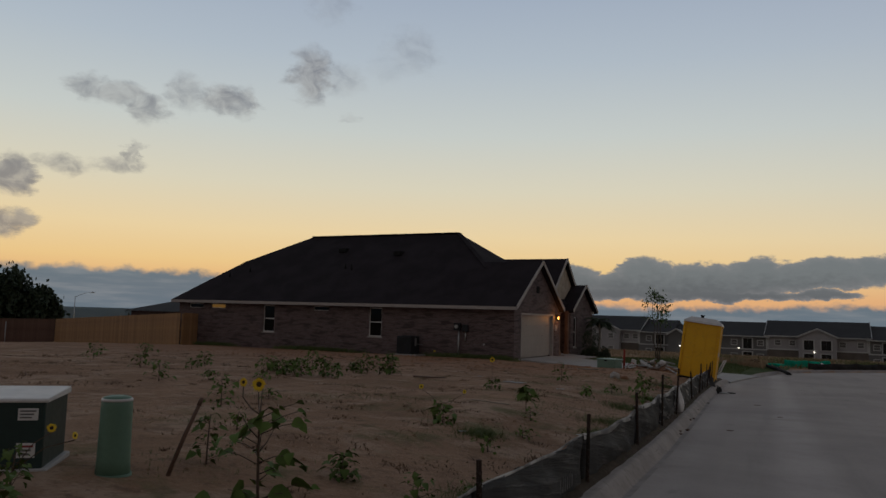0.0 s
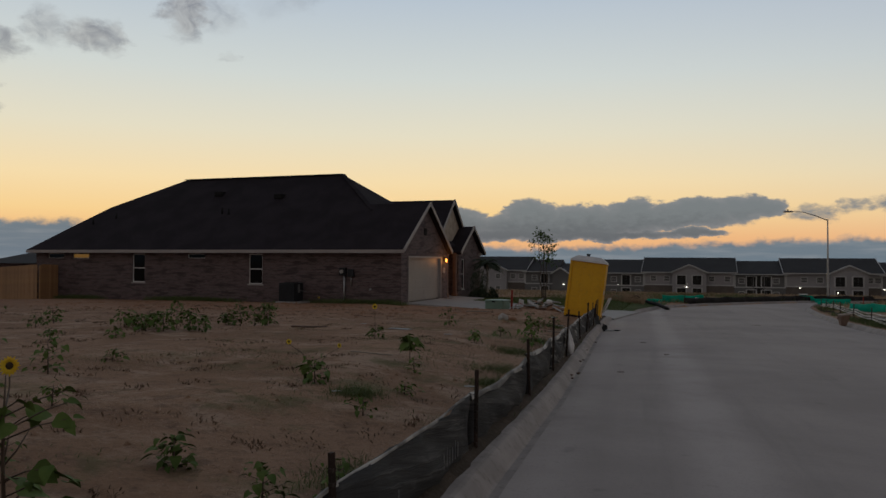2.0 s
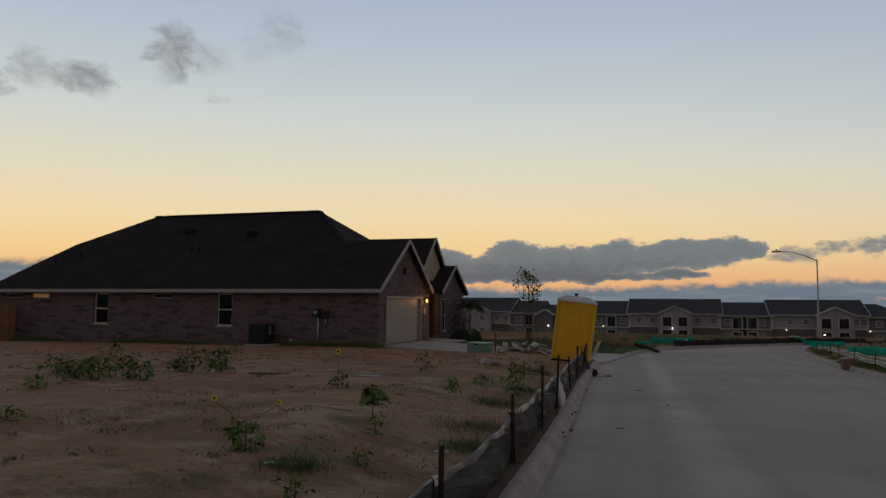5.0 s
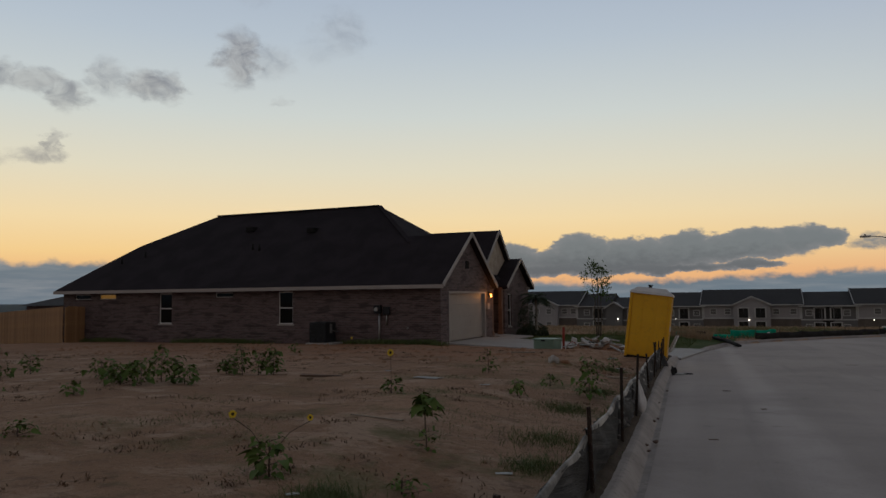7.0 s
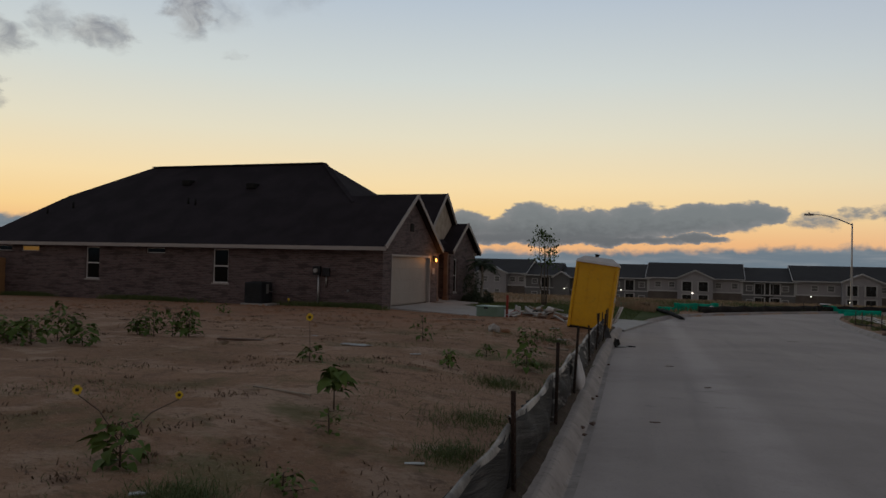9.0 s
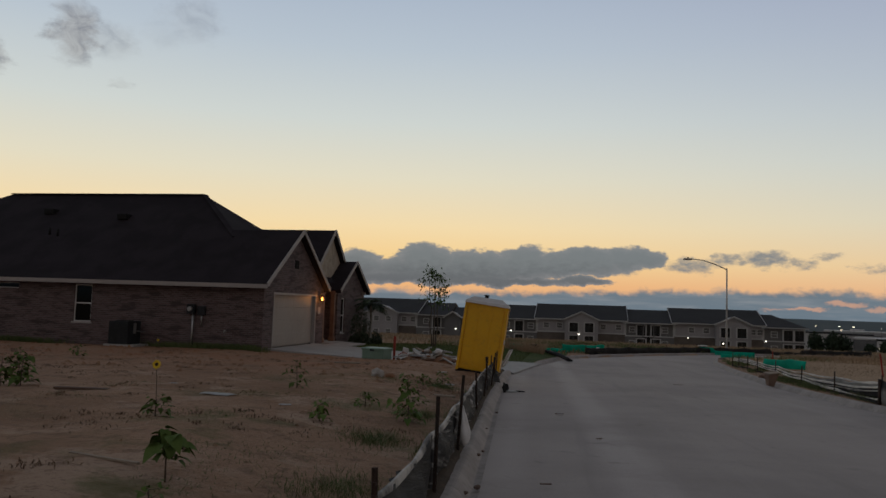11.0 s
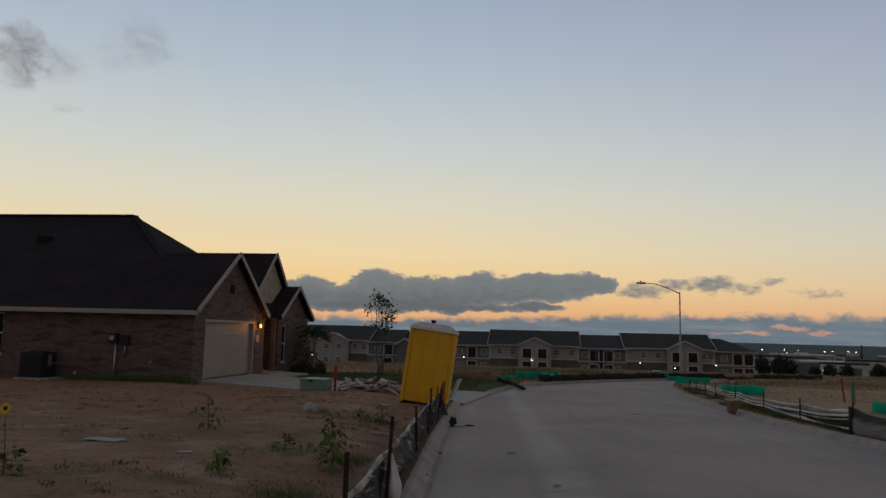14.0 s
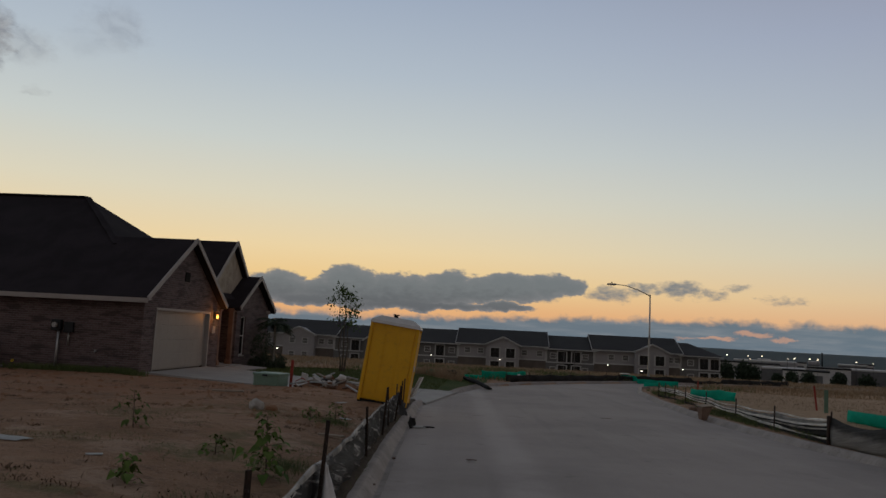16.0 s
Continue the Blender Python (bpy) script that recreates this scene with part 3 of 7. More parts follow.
def road_material():
    m = bpy.data.materials.new("street_concrete")
    m.use_nodes = True
    N = Nodes(m.node_tree)
    co = N.add("ShaderNodeTexCoord").outputs["Object"]
    s = N.add("ShaderNodeSeparateXYZ")
    N.put(s.inputs[0], co)
    lane = N.vec(N.math("MULTIPLY", N.math("ADD", s.outputs[0], N.math("MULTIPLY", s.outputs[1], 0.075)), 1.3), N.math("MULTIPLY", s.outputs[1], 0.07))
    a, b, c = N.noise(co, 0.22, 6.0, 0.65, 0.2), N.noise(lane, 1.0, 6.0, 0.65), N.noise(co, 32.0, 5.0, 0.7)
    spot = N.noise(co, 1.7, 5.0, 0.6)
    col = N.mix(N.step(a.outputs["Fac"], 0.35, 0.65), grey(0.26, 1, 0.88, 0.82), grey(0.33, 1, 0.88, 0.82))
    col = N.mix(N.math("MULTIPLY", N.step(b.outputs["Fac"], 0.5, 0.72), 0.3), col, grey(0.38, 1, 0.9, 0.84))
    col = N.mix(N.math("MULTIPLY", N.step(b.outputs["Fac"], 0.46, 0.3), 0.3), col, grey(0.17, 1, 0.93, 0.88))
    # pale dust tracked along the gutter lane
    lane_u = N.math("ADD", s.outputs[0], N.math("MULTIPLY", s.outputs[1], 0.075))
    for u0, half in ((9.95, 0.55), (11.6, 0.5)):
        band = N.step(N.math("ABSOLUTE", N.math("SUBTRACT", lane_u, u0)), half, 0.1)
        col = N.mix(N.math("MULTIPLY", N.math("MULTIPLY", band, N.step(a.outputs["Fac"], 0.28, 0.55)), 0.5), col, grey(0.44, 1, 0.9, 0.85))
    col = N.mix(N.math("MULTIPLY", N.step(spot.outputs["Fac"], 0.62, 0.72), 0.4), col, grey(0.13, 1, 0.93, 0.88))
    col = N.mix(N.math("MULTIPLY", N.step(c.outputs["Fac"], 0.5, 0.75), 0.35), col, grey(0.14))
    p = N.add("ShaderNodeBsdfPrincipled")
    N.put(p.inputs["Base Color"], col)
    p.inputs["Roughness"].default_value, p.inputs["Specular IOR Level"].default_value = 0.85, 0.3
    bp = N.add("ShaderNodeBump")
    bp.inputs["Strength"].default_value, bp.inputs["Distance"].default_value = 0.3, 0.006
    N.put(bp.inputs["Height"], c.outputs["Fac"])
    N.put(p.inputs["Normal"], bp.outputs[0])
    N.t.links.new(p.outputs[0], N.add("ShaderNodeOutputMaterial").inputs[0])
    return m


def streaked_fabric(name="streaked_geotextile", pale=0.30, run=1.6, rise=9.0, sheen=0.0):
    """Black geotextile with pale dusty streaks and folds."""
    m = bpy.data.materials.new(name)
    m.use_nodes = True
    N = Nodes(m.node_tree)
    s = N.add("ShaderNodeSeparateXYZ")
    N.put(s.inputs[0], N.add("ShaderNodeTexCoord").outputs["Object"])
    slant = N.vec(N.math("MULTIPLY_ADD", s.outputs[1], run, N.math("MULTIPLY", s.outputs[2], -1.2)), N.math("MULTIPLY_ADD", s.outputs[2], rise, N.math("MULTIPLY", s.outputs[1], 3.0)))
    a, b = N.noise(slant, 1.0, 5.0, 0.65, 0.4), N.noise(N.vec(s.outputs[1], s.outputs[2]), 1.3, 4.0, 0.6)
    col = N.mix(N.math("MULTIPLY", N.step(a.outputs["Fac"], 0.5, 0.68), N.step(b.outputs["Fac"], 0.38, 0.58)), grey(0.02), grey(pale, 1, 0.97, 0.92))
    if sheen:
        # sky reflection painted as pale grey over the lower part of the cloth
        edge = N.math("MULTIPLY_ADD", b.outputs["Fac"], 0.3, s.outputs[2])
        col = N.mix(N.math("MULTIPLY", N.step(edge, 0.58, 0.42), N.step(a.outputs["Fac"], 0.3, 0.6, 0.55, 1.0)), col, grey(sheen, 1, 0.95, 0.88))
    p = N.add("ShaderNodeBsdfPrincipled")
    N.put(p.inputs["Base Color"], col)
    p.inputs["Roughness"].default_value, p.inputs["Specular IOR Level"].default_value = 0.75, 0.3
    bp = N.add("ShaderNodeBump")
    bp.inputs["Strength"].default_value, bp.inputs["Distance"].default_value = 0.7, 0.03
    N.put(bp.inputs["Height"], a.outputs["Fac"])
    N.put(p.inputs["Normal"], bp.outputs[0])
    N.t.links.new(p.outputs[0], N.add("ShaderNodeOutputMaterial").inputs[0])
    return m


M["streaked"] = streaked_fabric(pale=0.42, run=0.9, rise=13.0)
# last value: grey of the sky reflection painted on the cloth
M["sheened"] = streaked_fabric("sky_sheen_geotextile", 0.08, 0.7, 14.0, 0.22)
M["dark_streaked"] = streaked_fabric("dusty_black_geotextile", 0.085, 0.7, 16.0)
M["street"] = road_material()
M["soil"] = soil_material()
build_ground()


def build_street():
    ys = list(np.arange(-60, 46.01, 0.5))
    verts, faces = [], []
    for y in ys:
        l, r = along(LEFT, y), along(RIGHT, y)
        for k in range(9):
            f = k / 8
            x = l + 0.1 + (r - l - 0.2) * f
            verts.append((x, y, road_z(y) - 0.02 + 0.07 * (1 - (2 * f - 1) ** 2)))
    for j in range(len(ys) - 1):
        for k in range(8):
            a = j * 9 + k
            faces.append((a, a + 1, a + 10, a + 9))
    tagged(quick("road", verts, faces, "street", None, "worn grey concrete street surface with faint stains", True), category="road", kind="structure")
    for name, rows, sgn, label in (("kerb_left", LEFT, -1, "rolled concrete kerb beside the silt fence"), ("kerb_right", RIGHT, 1, "rolled concrete kerb along the field")):
        # gutter, rolled face, flat top, back
        prof = [(-0.12, -0.022), (-0.02, -0.03), (0.0, -0.015), (0.04, 0.04), (0.08, 0.088), (0.11, 0.112), (0.14, 0.12), (0.2, 0.122), (0.21, -0.2)]
        verts, faces = [], []
        for y in ys:
            e = along(rows, y)
            cut = 0.0
            if sgn < 0:
                cut = smooth01((y + 0.6) / 0.5) * smooth01((5.6 - y) / 0.5)
            for d, h in prof:
                verts.append((e + sgn * d, y, road_z(y) + (h if d < 0.01 or h < 0 else h * (1 - 0.8 * cut))))
        n = len(prof)
        for j in range(len(ys) - 1):
            for k in range(n - 1):
                a = j * n + k
                q = (a, a + 1, a + n + 1, a + n)
                faces.append(q if sgn > 0 else q[::-1])
        tagged(quick(name, verts, faces, "kerb", None, label), category="kerb", kind="structure")


build_street()


M["damp_soil"] = material("damp_earth", grey(0.075, 1, 0.76, 0.58), grey(0.05, 1, 0.8, 0.6), 2.2, 18.0, 0.95, 0.8, 0.03, c3=grey(0.13, 1, 0.76, 0.58), stain=0.5, spec=0.15)


def build_verge_soil():
    """Loose soil spilled over the top of the kerb beside the silt fence."""
    verts, faces = [], []
    ys = list(np.arange(-44.0, -1.2, 0.12))
    for y in ys:
        e = along(LEFT, y)
        ragged = 0.05 * noise.noise((0.0, y * 2.3, 3.0)) + 0.03 * noise.noise((0.0, y * 7.0, 5.0))
        for d, h in ((0.19 + 0.45 * ragged, 0.112), (0.205 + 0.45 * ragged, 0.14), (0.27, 0.175), (0.38, 0.165), (0.52, 0.11)):
            lift = 0.02 * noise.noise((d * 9.0, y * 5.0, 2.0)) if d > 0.22 else 0.0
            verts.append((e - d, y, road_z(y) + h + lift))
    for j in range(len(ys) - 1):
        for k in range(4):
            a = j * 5 + k
            faces.append((a, a + 5, a + 6, a + 1))
    tagged(quick("verge_soil", verts, faces, "damp_soil", None, "damp dark brown soil spilled over the kerb beside the silt fence", True), category="soil", kind="structure")


build_verge_soil()


M["greymetal"] = material("grey_painted_steel", grey(0.16), grey(0.2), 2.0, 24.0, 0.5, 0.1, 0.003)
M["trimlight"] = material("pale_grey_trim", grey(0.40), grey(0.45), 0.5, 8.0, 0.6, 0.0)


# ---- house ----
EAVE, FLOOR = 2.48, 0.0


def wall_box(bm, axis, at, thick, u0, u1, z0, z1, holes=()):
    """A wall along x or y with real openings: one connected solid round the holes (u0, u1, z0, z1)."""
    us = sorted({u0, u1, *[v for h in holes for v in h[:2]]})
    zs = sorted({z0, z1, *[min(z1, max(z0, v)) for h in holes for v in h[2:]]})
    vs = {}

    def vert(u, z, o):
        if (u, z, o) not in vs:
            vs[u, z, o] = bm.verts.new((u, at + o, z) if axis == "x" else (at + o, u, z))
        return vs[u, z, o]
    cells = {(i, j) for i in range(len(us) - 1) for j in range(len(zs) - 1)
             if not any(h[0] <= us[i] and us[i + 1] <= h[1] and h[2] <= zs[j] and zs[j + 1] <= h[3] for h in holes)}
    made = []
    for i, j in cells:
        a, b, c, d = us[i], us[i + 1], zs[j], zs[j + 1]
        for o in (0, thick):
            made.append(bm.faces.new([vert(a, c, o), vert(b, c, o), vert(b, d, o), vert(a, d, o)]))
        for (di, dj), (p, q) in {(-1, 0): ((a, c), (a, d)), (1, 0): ((b, c), (b, d)), (0, -1): ((a, c), (b, c)), (0, 1): ((a, d), (b, d))}.items():
            if (i + di, j + dj) not in cells:
                made.append(bm.faces.new([vert(*p, 0), vert(*q, 0), vert(*q, thick), vert(*p, thick)]))
    bmesh.ops.recalc_face_normals(bm, faces=made)


def window(parent, x0, x1, z0, z1, y, rail=True, label="dark single-hung window with white vinyl frame", pane="darkglass"):
    w = thing("window", (0, 0, 0), "", "")
    w.parent = parent
    w["label"] = label
    f = bmesh.new()
    t = 0.045 if rail else 0.025
    box(f, (x0, y + 0.02, z0), (x0 + t, y + 0.09, z1)), box(f, (x1 - t, y + 0.02, z0), (x1, y + 0.09, z1))
    box(f, (x0 + t, y + 0.02, z0), (x1 - t, y + 0.09, z0 + t)), box(f, (x0 + t, y + 0.02, z1 - t), (x1 - t, y + 0.09, z1))
    if rail:
        zm = (z0 + z1) / 2
        box(f, (x0 + t, y + 0.015, zm - 0.025), (x1 - t, y + 0.08, zm + 0.025))
    part("window_frame", f, "white", w)
    p = bmesh.new()
    box(p, (x0 + t, y + 0.05, z0 + t), (x1 - t, y + 0.06, z1 - t))
    part("pane", p, pane, w)
    if rail:
        s = bmesh.new()
        box(s, (x0 - 0.06, y - 0.05, z0 - 0.07), (x1 + 0.06, y + 0.05, z0 - 0.002), 0.008)
        part("window_sill", s, "trim", w)
    return w


def gable_roof(bm, y0, y1, apex_y, apex_z, x0, x1, z=EAVE):
    """A gable roof with its ridge along x: two sloping slabs."""
    t = 0.14
    for ya in (y0, y1):
        prism(bm, [(x1, ya, z), (x1, apex_y, apex_z), (x1, apex_y, apex_z - t), (x1, ya, z - t)], (x0 - x1, 0, 0))


def build_house():
    h = thing("brick_house", (0, 0, 0), "single-storey brown brick house with dark hip roof and tan garage", "house")
    win = [(-15.37, -14.56, 0.77, 2.27), (-8.16, -7.36, 0.77, 2.27), (-11.83, -10.78, 2.05, 2.27), (-19.43, -18.3, 2.03, 2.27), (-21.2, -20.05, 2.03, 2.27)]
    b = bmesh.new()
    wall_box(b, "x", -0.5, 0.25, -22.05, 0.1, -0.6, 2.5, win)
    part("side_wall", b, "brick", h, "mottled brown brick side wall")
    b = bmesh.new()
    wall_box(b, "y", -22.05, 0.25, -0.25, 11.9, -0.6, 2.5)
    part("rear_wall", b, "brick", h)
    b = bmesh.new()
    wall_box(b, "x", 11.9, 0.25, -22.05, -1.0, -0.6, 2.5)
    part("far_wall", b, "brick", h)
    b = bmesh.new()
    wall_box(b, "y", -0.15, 0.25, -0.25, 6.15, -0.6, 2.5, [(0.42, 5.05, -0.6, 2.13)])
    prism(b, [(0.1, -0.5, 2.5), (0.1, 5.95, 2.5), (0.1, 2.69, 4.74)], (-0.25, 0, 0))
    part("garage_wall", solid(b), "brick", h)
    b = bmesh.new()
    wall_box(b, "y", -0.15, 0.25, 8.15, 12.6, -0.6, 2.5, [(8.75, 9.35, 0.35, 2.1)])
    prism(b, [(0.1, 8.15, 2.5), (0.1, 12.6, 2.5), (0.1, 10.38, 3.9)], (-0.25, 0, 0))
    part("bay_wall", solid(b), "brick", h)
    b = bmesh.new()
    wall_box(b, "y", -0.75, 0.2, 5.95, 11.4, 2.45, 2.9)
    prism(b, [(-0.55, 5.95, 2.9), (-0.55, 11.4, 2.9), (-0.55, 8.72, 5.3)], (-0.2, 0, 0))
    part("entry_gable", solid(b), "stone", h, "pale stone-clad upper gable")
    b = bmesh.new()
    wall_box(b, "y", -2.2, 0.2, 6.15, 8.15, -0.6, 2.5, [(6.75, 7.7, 0.0, 2.05)])
    wall_box(b, "x", 8.15, 0.2, -2.2, -0.15, -0.6, 2.5)
    wall_box(b, "x", 5.95, 0.2, -2.2, -0.15, -0.6, 2.5)
    part("porch_wall", b, "brick", h)
    b = bmesh.new()
    box(b, (-2.12, 6.75, 0.0), (-2.06, 7.7, 2.05), 0.01)
    part("front_door", b, "columnwood", h, "stained wooden front door")
    for y in (6.42, 7.95):
        b = bmesh.new()
        box(b, (-0.16, y - 0.09, -0.05), (0.04, y + 0.09, 2.45), 0.012)
        box(b, (-0.2, y - 0.13, -0.05), (0.08, y + 0.13, 0.16), 0.012)
        box(b, (-0.2, y - 0.13, 2.28), (0.08, y + 0.13, 2.44), 0.012)
        part("porch_column", b, "columnwood", h, "reddish stained wooden porch column")
    b = bmesh.new()
    box(b, (-2.2, 6.1, -0.5), (0.5, 8.2, -0.03))
    part("porch_slab", b, "drive", h)
    b = bmesh.new()
    box(b, (-22.0, -0.22, -0.5), (-0.2, 11.85, 0.0))
    part("slab", b, "drive", h)
    # tall dark bay window
    w = window(h, 8.75, 9.35, 0.35, 2.1, 0)
    w.matrix_basis = Matrix(((0, -1, 0, 0.06), (1, 0, 0, 0), (0, 0, 1, 0), (0, 0, 0, 1)))
    for x0, x1, z0, z1 in win:
        window(h, x0, x1, z0, z1, -0.47, z1 - z0 > 0.5, "dark single-hung window with white vinyl frame" if z1 - z0 > 0.5 else "narrow dark transom window under the eave" if x0 != -19.43 else "narrow transom window under the eave, sunset seen through it put in as amber glow", "darkglass" if x0 != -19.43 else "sunsetglow")
    # roof: main hip, three gables
    b = bmesh.new()
    E0, E1, X0, X1, XF = -0.85, 12.2, -22.4, 0.3, -0.16
    v = [b.verts.new(p) for p in ((X0, E0, EAVE), (XF, E0, EAVE), (XF, E1, EAVE), (X0, E1, EAVE), (-16.8, 5.66, 6.88), (-6.05, 5.66, 6.88), (-20.1, 3.0, 5.08), (-21.25, 1.15, 3.83), (XF, -0.27, 2.87), (XF, 11.62, 2.87))]
    for f in ((0, 1, 8, 5, 4, 6, 7), (1, 2, 9, 8), (8, 9, 5), (2, 3, 4, 5, 9), (3, 0, 7), (3, 7, 6), (3, 6, 4), (3, 2, 1, 0)):
        b.faces.new([v[i] for i in f])
    part("main_roof", solid(b), "roof", h, "dark asphalt shingle hip roof")
    for (y0, y1, ay, az_, x0, x1, z) in ((-0.853, 6.25, 2.68, 4.9, -7.5, 0.36, EAVE + 0.004), (5.7, 11.7, 8.72, 5.55, -8.0, -0.33, 2.85), (7.85, 12.9, 10.36, 4.06, -5.0, 0.36, EAVE + 0.01)):
        b = bmesh.new()
        gable_roof(b, y0, y1, ay, az_, x0, x1, z)
        part("gable_roof", solid(b), "roof", h)
        for ya in (y0, y1):
            b = bmesh.new()
            k = 0.075
            beam(b, (x1 + 0.015, ya, z - 0.03), (x1 + 0.015, ay, az_ - 0.03), 0.04, 0.17)
            part("rake_board", solid(b), "trim", h, "pale painted rake board")
    # fascia and soffit along the eaves
    for p, q in (((X0, E0 - 0.012, EAVE - 0.08), (0.38, E0 - 0.012, EAVE - 0.08)), ((X0 - 0.012, E0, EAVE - 0.08), (X0 - 0.012, E1, EAVE - 0.08)), ((X0, E1 + 0.012, EAVE - 0.08), (X1, E1 + 0.012, EAVE - 0.08))):
        b = bmesh.new()
        beam(b, p, q, 0.03, 0.16)
        part("fascia", solid(b), "trim", h, "pale painted fascia board")
    b = bmesh.new()
    box(b, (X0, E0, EAVE - 0.06), (0.3, -0.45, EAVE - 0.02))
    part("soffit", b, "trim", h)
    b = bmesh.new()
    beam(b, (-16.8, 5.66, 6.9), (-6.05, 5.66, 6.9), 0.3, 0.05)
    beam(b, (-2.6, 2.2, 4.56), (-6.05, 5.66, 6.9), 0.26, 0.04)
    part("ridge_cap", solid(b), "roof", h)
    # roof vents and pipes
    def on_roof(x, y):
        return EAVE + (y - E0) * (6.88 - EAVE) / (5.66 - E0)
    for x, y in ((-13.1, 4.0), (-8.9, 3.6)):
        z = on_roof(x, y)
        b = bmesh.new()
        prism(b, [(x - 0.22, y - 0.2, z - 0.12), (x - 0.22, y + 0.3, z + 0.15), (x - 0.22, y - 0.02, z + 0.17)], (0.44, 0, 0))
        box(b, (x - 0.25, y - 0.25, z - 0.1), (x + 0.25, y - 0.05, z + 0.16), 0.02)
        part("roof_vent", solid(b), "black", h, "small black roof vent")
    for x, y in ((-18.7, 1.9), (-19.9, 1.4), (-11.7, 2.2), (-11.2, 2.1)):
        z = on_roof(x, y)
        b = bmesh.new()
        tube(b, [(x, y, z - 0.1), (x, y, z + 0.3)], 0.05)
        part("vent_pipe", b, "black", h)
    # garage door in four rows of panels
    d = thing("garage_door", (0, 0, 0), "", "")
    d.parent, d["label"] = h, "closed tan sectional garage door"
    for r in range(4):
        b = bmesh.new()
        z0, z1 = 0.01 + r * 0.53, 0.537 + r * 0.53
        box(b, (-0.06, 0.44, z0), (-0.02, 5.03, z1), 0.004)
        for c in range(8):
            y = 0.51 + c * 0.565
            box(b, (-0.022, y, z0 + 0.09), (-0.0185, y + 0.48, z1 - 0.09), 0.001)
        part("panel", b, "garage", d)
    b = bmesh.new()
    box(b, (-0.03, 0.36, -0.05), (0.125, 0.44, 2.11)), box(b, (-0.03, 5.03, -0.05), (0.125, 5.11, 2.11)), box(b, (-0.03, 0.36, 2.11), (0.125, 5.11, 2.2))
    part("door_trim", b, "trim", h)
    b = bmesh.new()
    box(b, (0.09, 2.45, 3.25), (0.13, 2.85, 3.62), 0.01)
    for k in range(5):
        box(b, (0.12, 2.49, 3.3 + k * 0.06), (0.145, 2.81, 3.33 + k * 0.06))
    part("gable_vent", b, "black", h, "small dark gable vent")
    b = bmesh.new()
    box(b, (0.1, 5.42, 1.32), (0.125, 5.72, 1.62), 0.006)
    part("plaque", b, "siding_light", h, "white wall plaque")
    # coach lamp
    c = thing("coach_lamp", (0, 0, 0), "", "")
    c.parent, c["label"] = h, "lit coach lamp on the garage pier"
    b = bmesh.new()
    box(b, (0.1, 5.47, 1.92), (0.13, 5.63, 2.2), 0.01), tube(b, [(0.12, 5.55, 2.12), (0.2, 5.55, 2.2), (0.25, 5.55, 2.17)], 0.012)
    box(b, (0.17, 5.47, 2.14), (0.33, 5.63, 2.17), 0.01), box(b, (0.19, 5.49, 1.88), (0.31, 5.61, 1.9), 0.005)
    for y in (5.49, 5.61):
        for x in (0.19, 0.31):
            tube(b, [(x, y, 1.89), (x, y, 2.15)], 0.006, 5)
    part("cage", b, "black", c)
    b = bmesh.new()
    tube(b, [(0.25, 5.55, 1.93), (0.25, 5.55, 1.98), (0.25, 5.55, 2.05), (0.25, 5.55, 2.09)], [0.025, 0.045, 0.045, 0.015], 10)
    part("bulb", b, "lamp_warm", c, "glowing warm bulb")
    # electric meter, conduit, hose bib
    e = thing("electric_meter", (0, 0, 0), "", "")
    e.parent, e["label"] = h, "grey electric meter box with conduit"
    b = bmesh.new()
    box(b, (-3.05, -0.66, 1.25), (-2.72, -0.5, 1.62), 0.015), box(b, (-2.62, -0.62, 1.2), (-2.3, -0.5, 1.55), 0.015)
    part("meter_box", b, "darkmetal", e)
    b = bmesh.new()
    tube(b, [(-2.88, -0.66, 1.44), (-2.88, -0.76, 1.44)], 0.09, 12)
    part("meter_dial", b, "galv", e)
    b = bmesh.new()
    tube(b, [(-2.8, -0.58, -0.3), (-2.8, -0.58, 1.3)], 0.045), tube(b, [(-2.45, -0.55, 0.75), (-2.45, -0.55, 1.22)], 0.03)
    part("conduit", b, "galv", e)
    b = bmesh.new()
    tube(b, [(-1.45, -0.5, 0.62), (-1.45, -0.58, 0.62), (-1.45, -0.6, 0.56)], 0.02)
    box(b, (-1.49, -0.56, 0.58), (-1.41, -0.5, 0.66), 0.01)
    part("tap", b, "galv", h)
    # warm light of the coach lamp
    l = bpy.data.lights.new("coach_lamp_light", "POINT")
    l.energy, l.color, l.shadow_soft_size = 10.0, (1.0, 0.38, 0.08), 0.05
    lo = new("coach_lamp_light", l)
    lo.location = (0.42, 5.55, 2.0)
    return h


build_house()


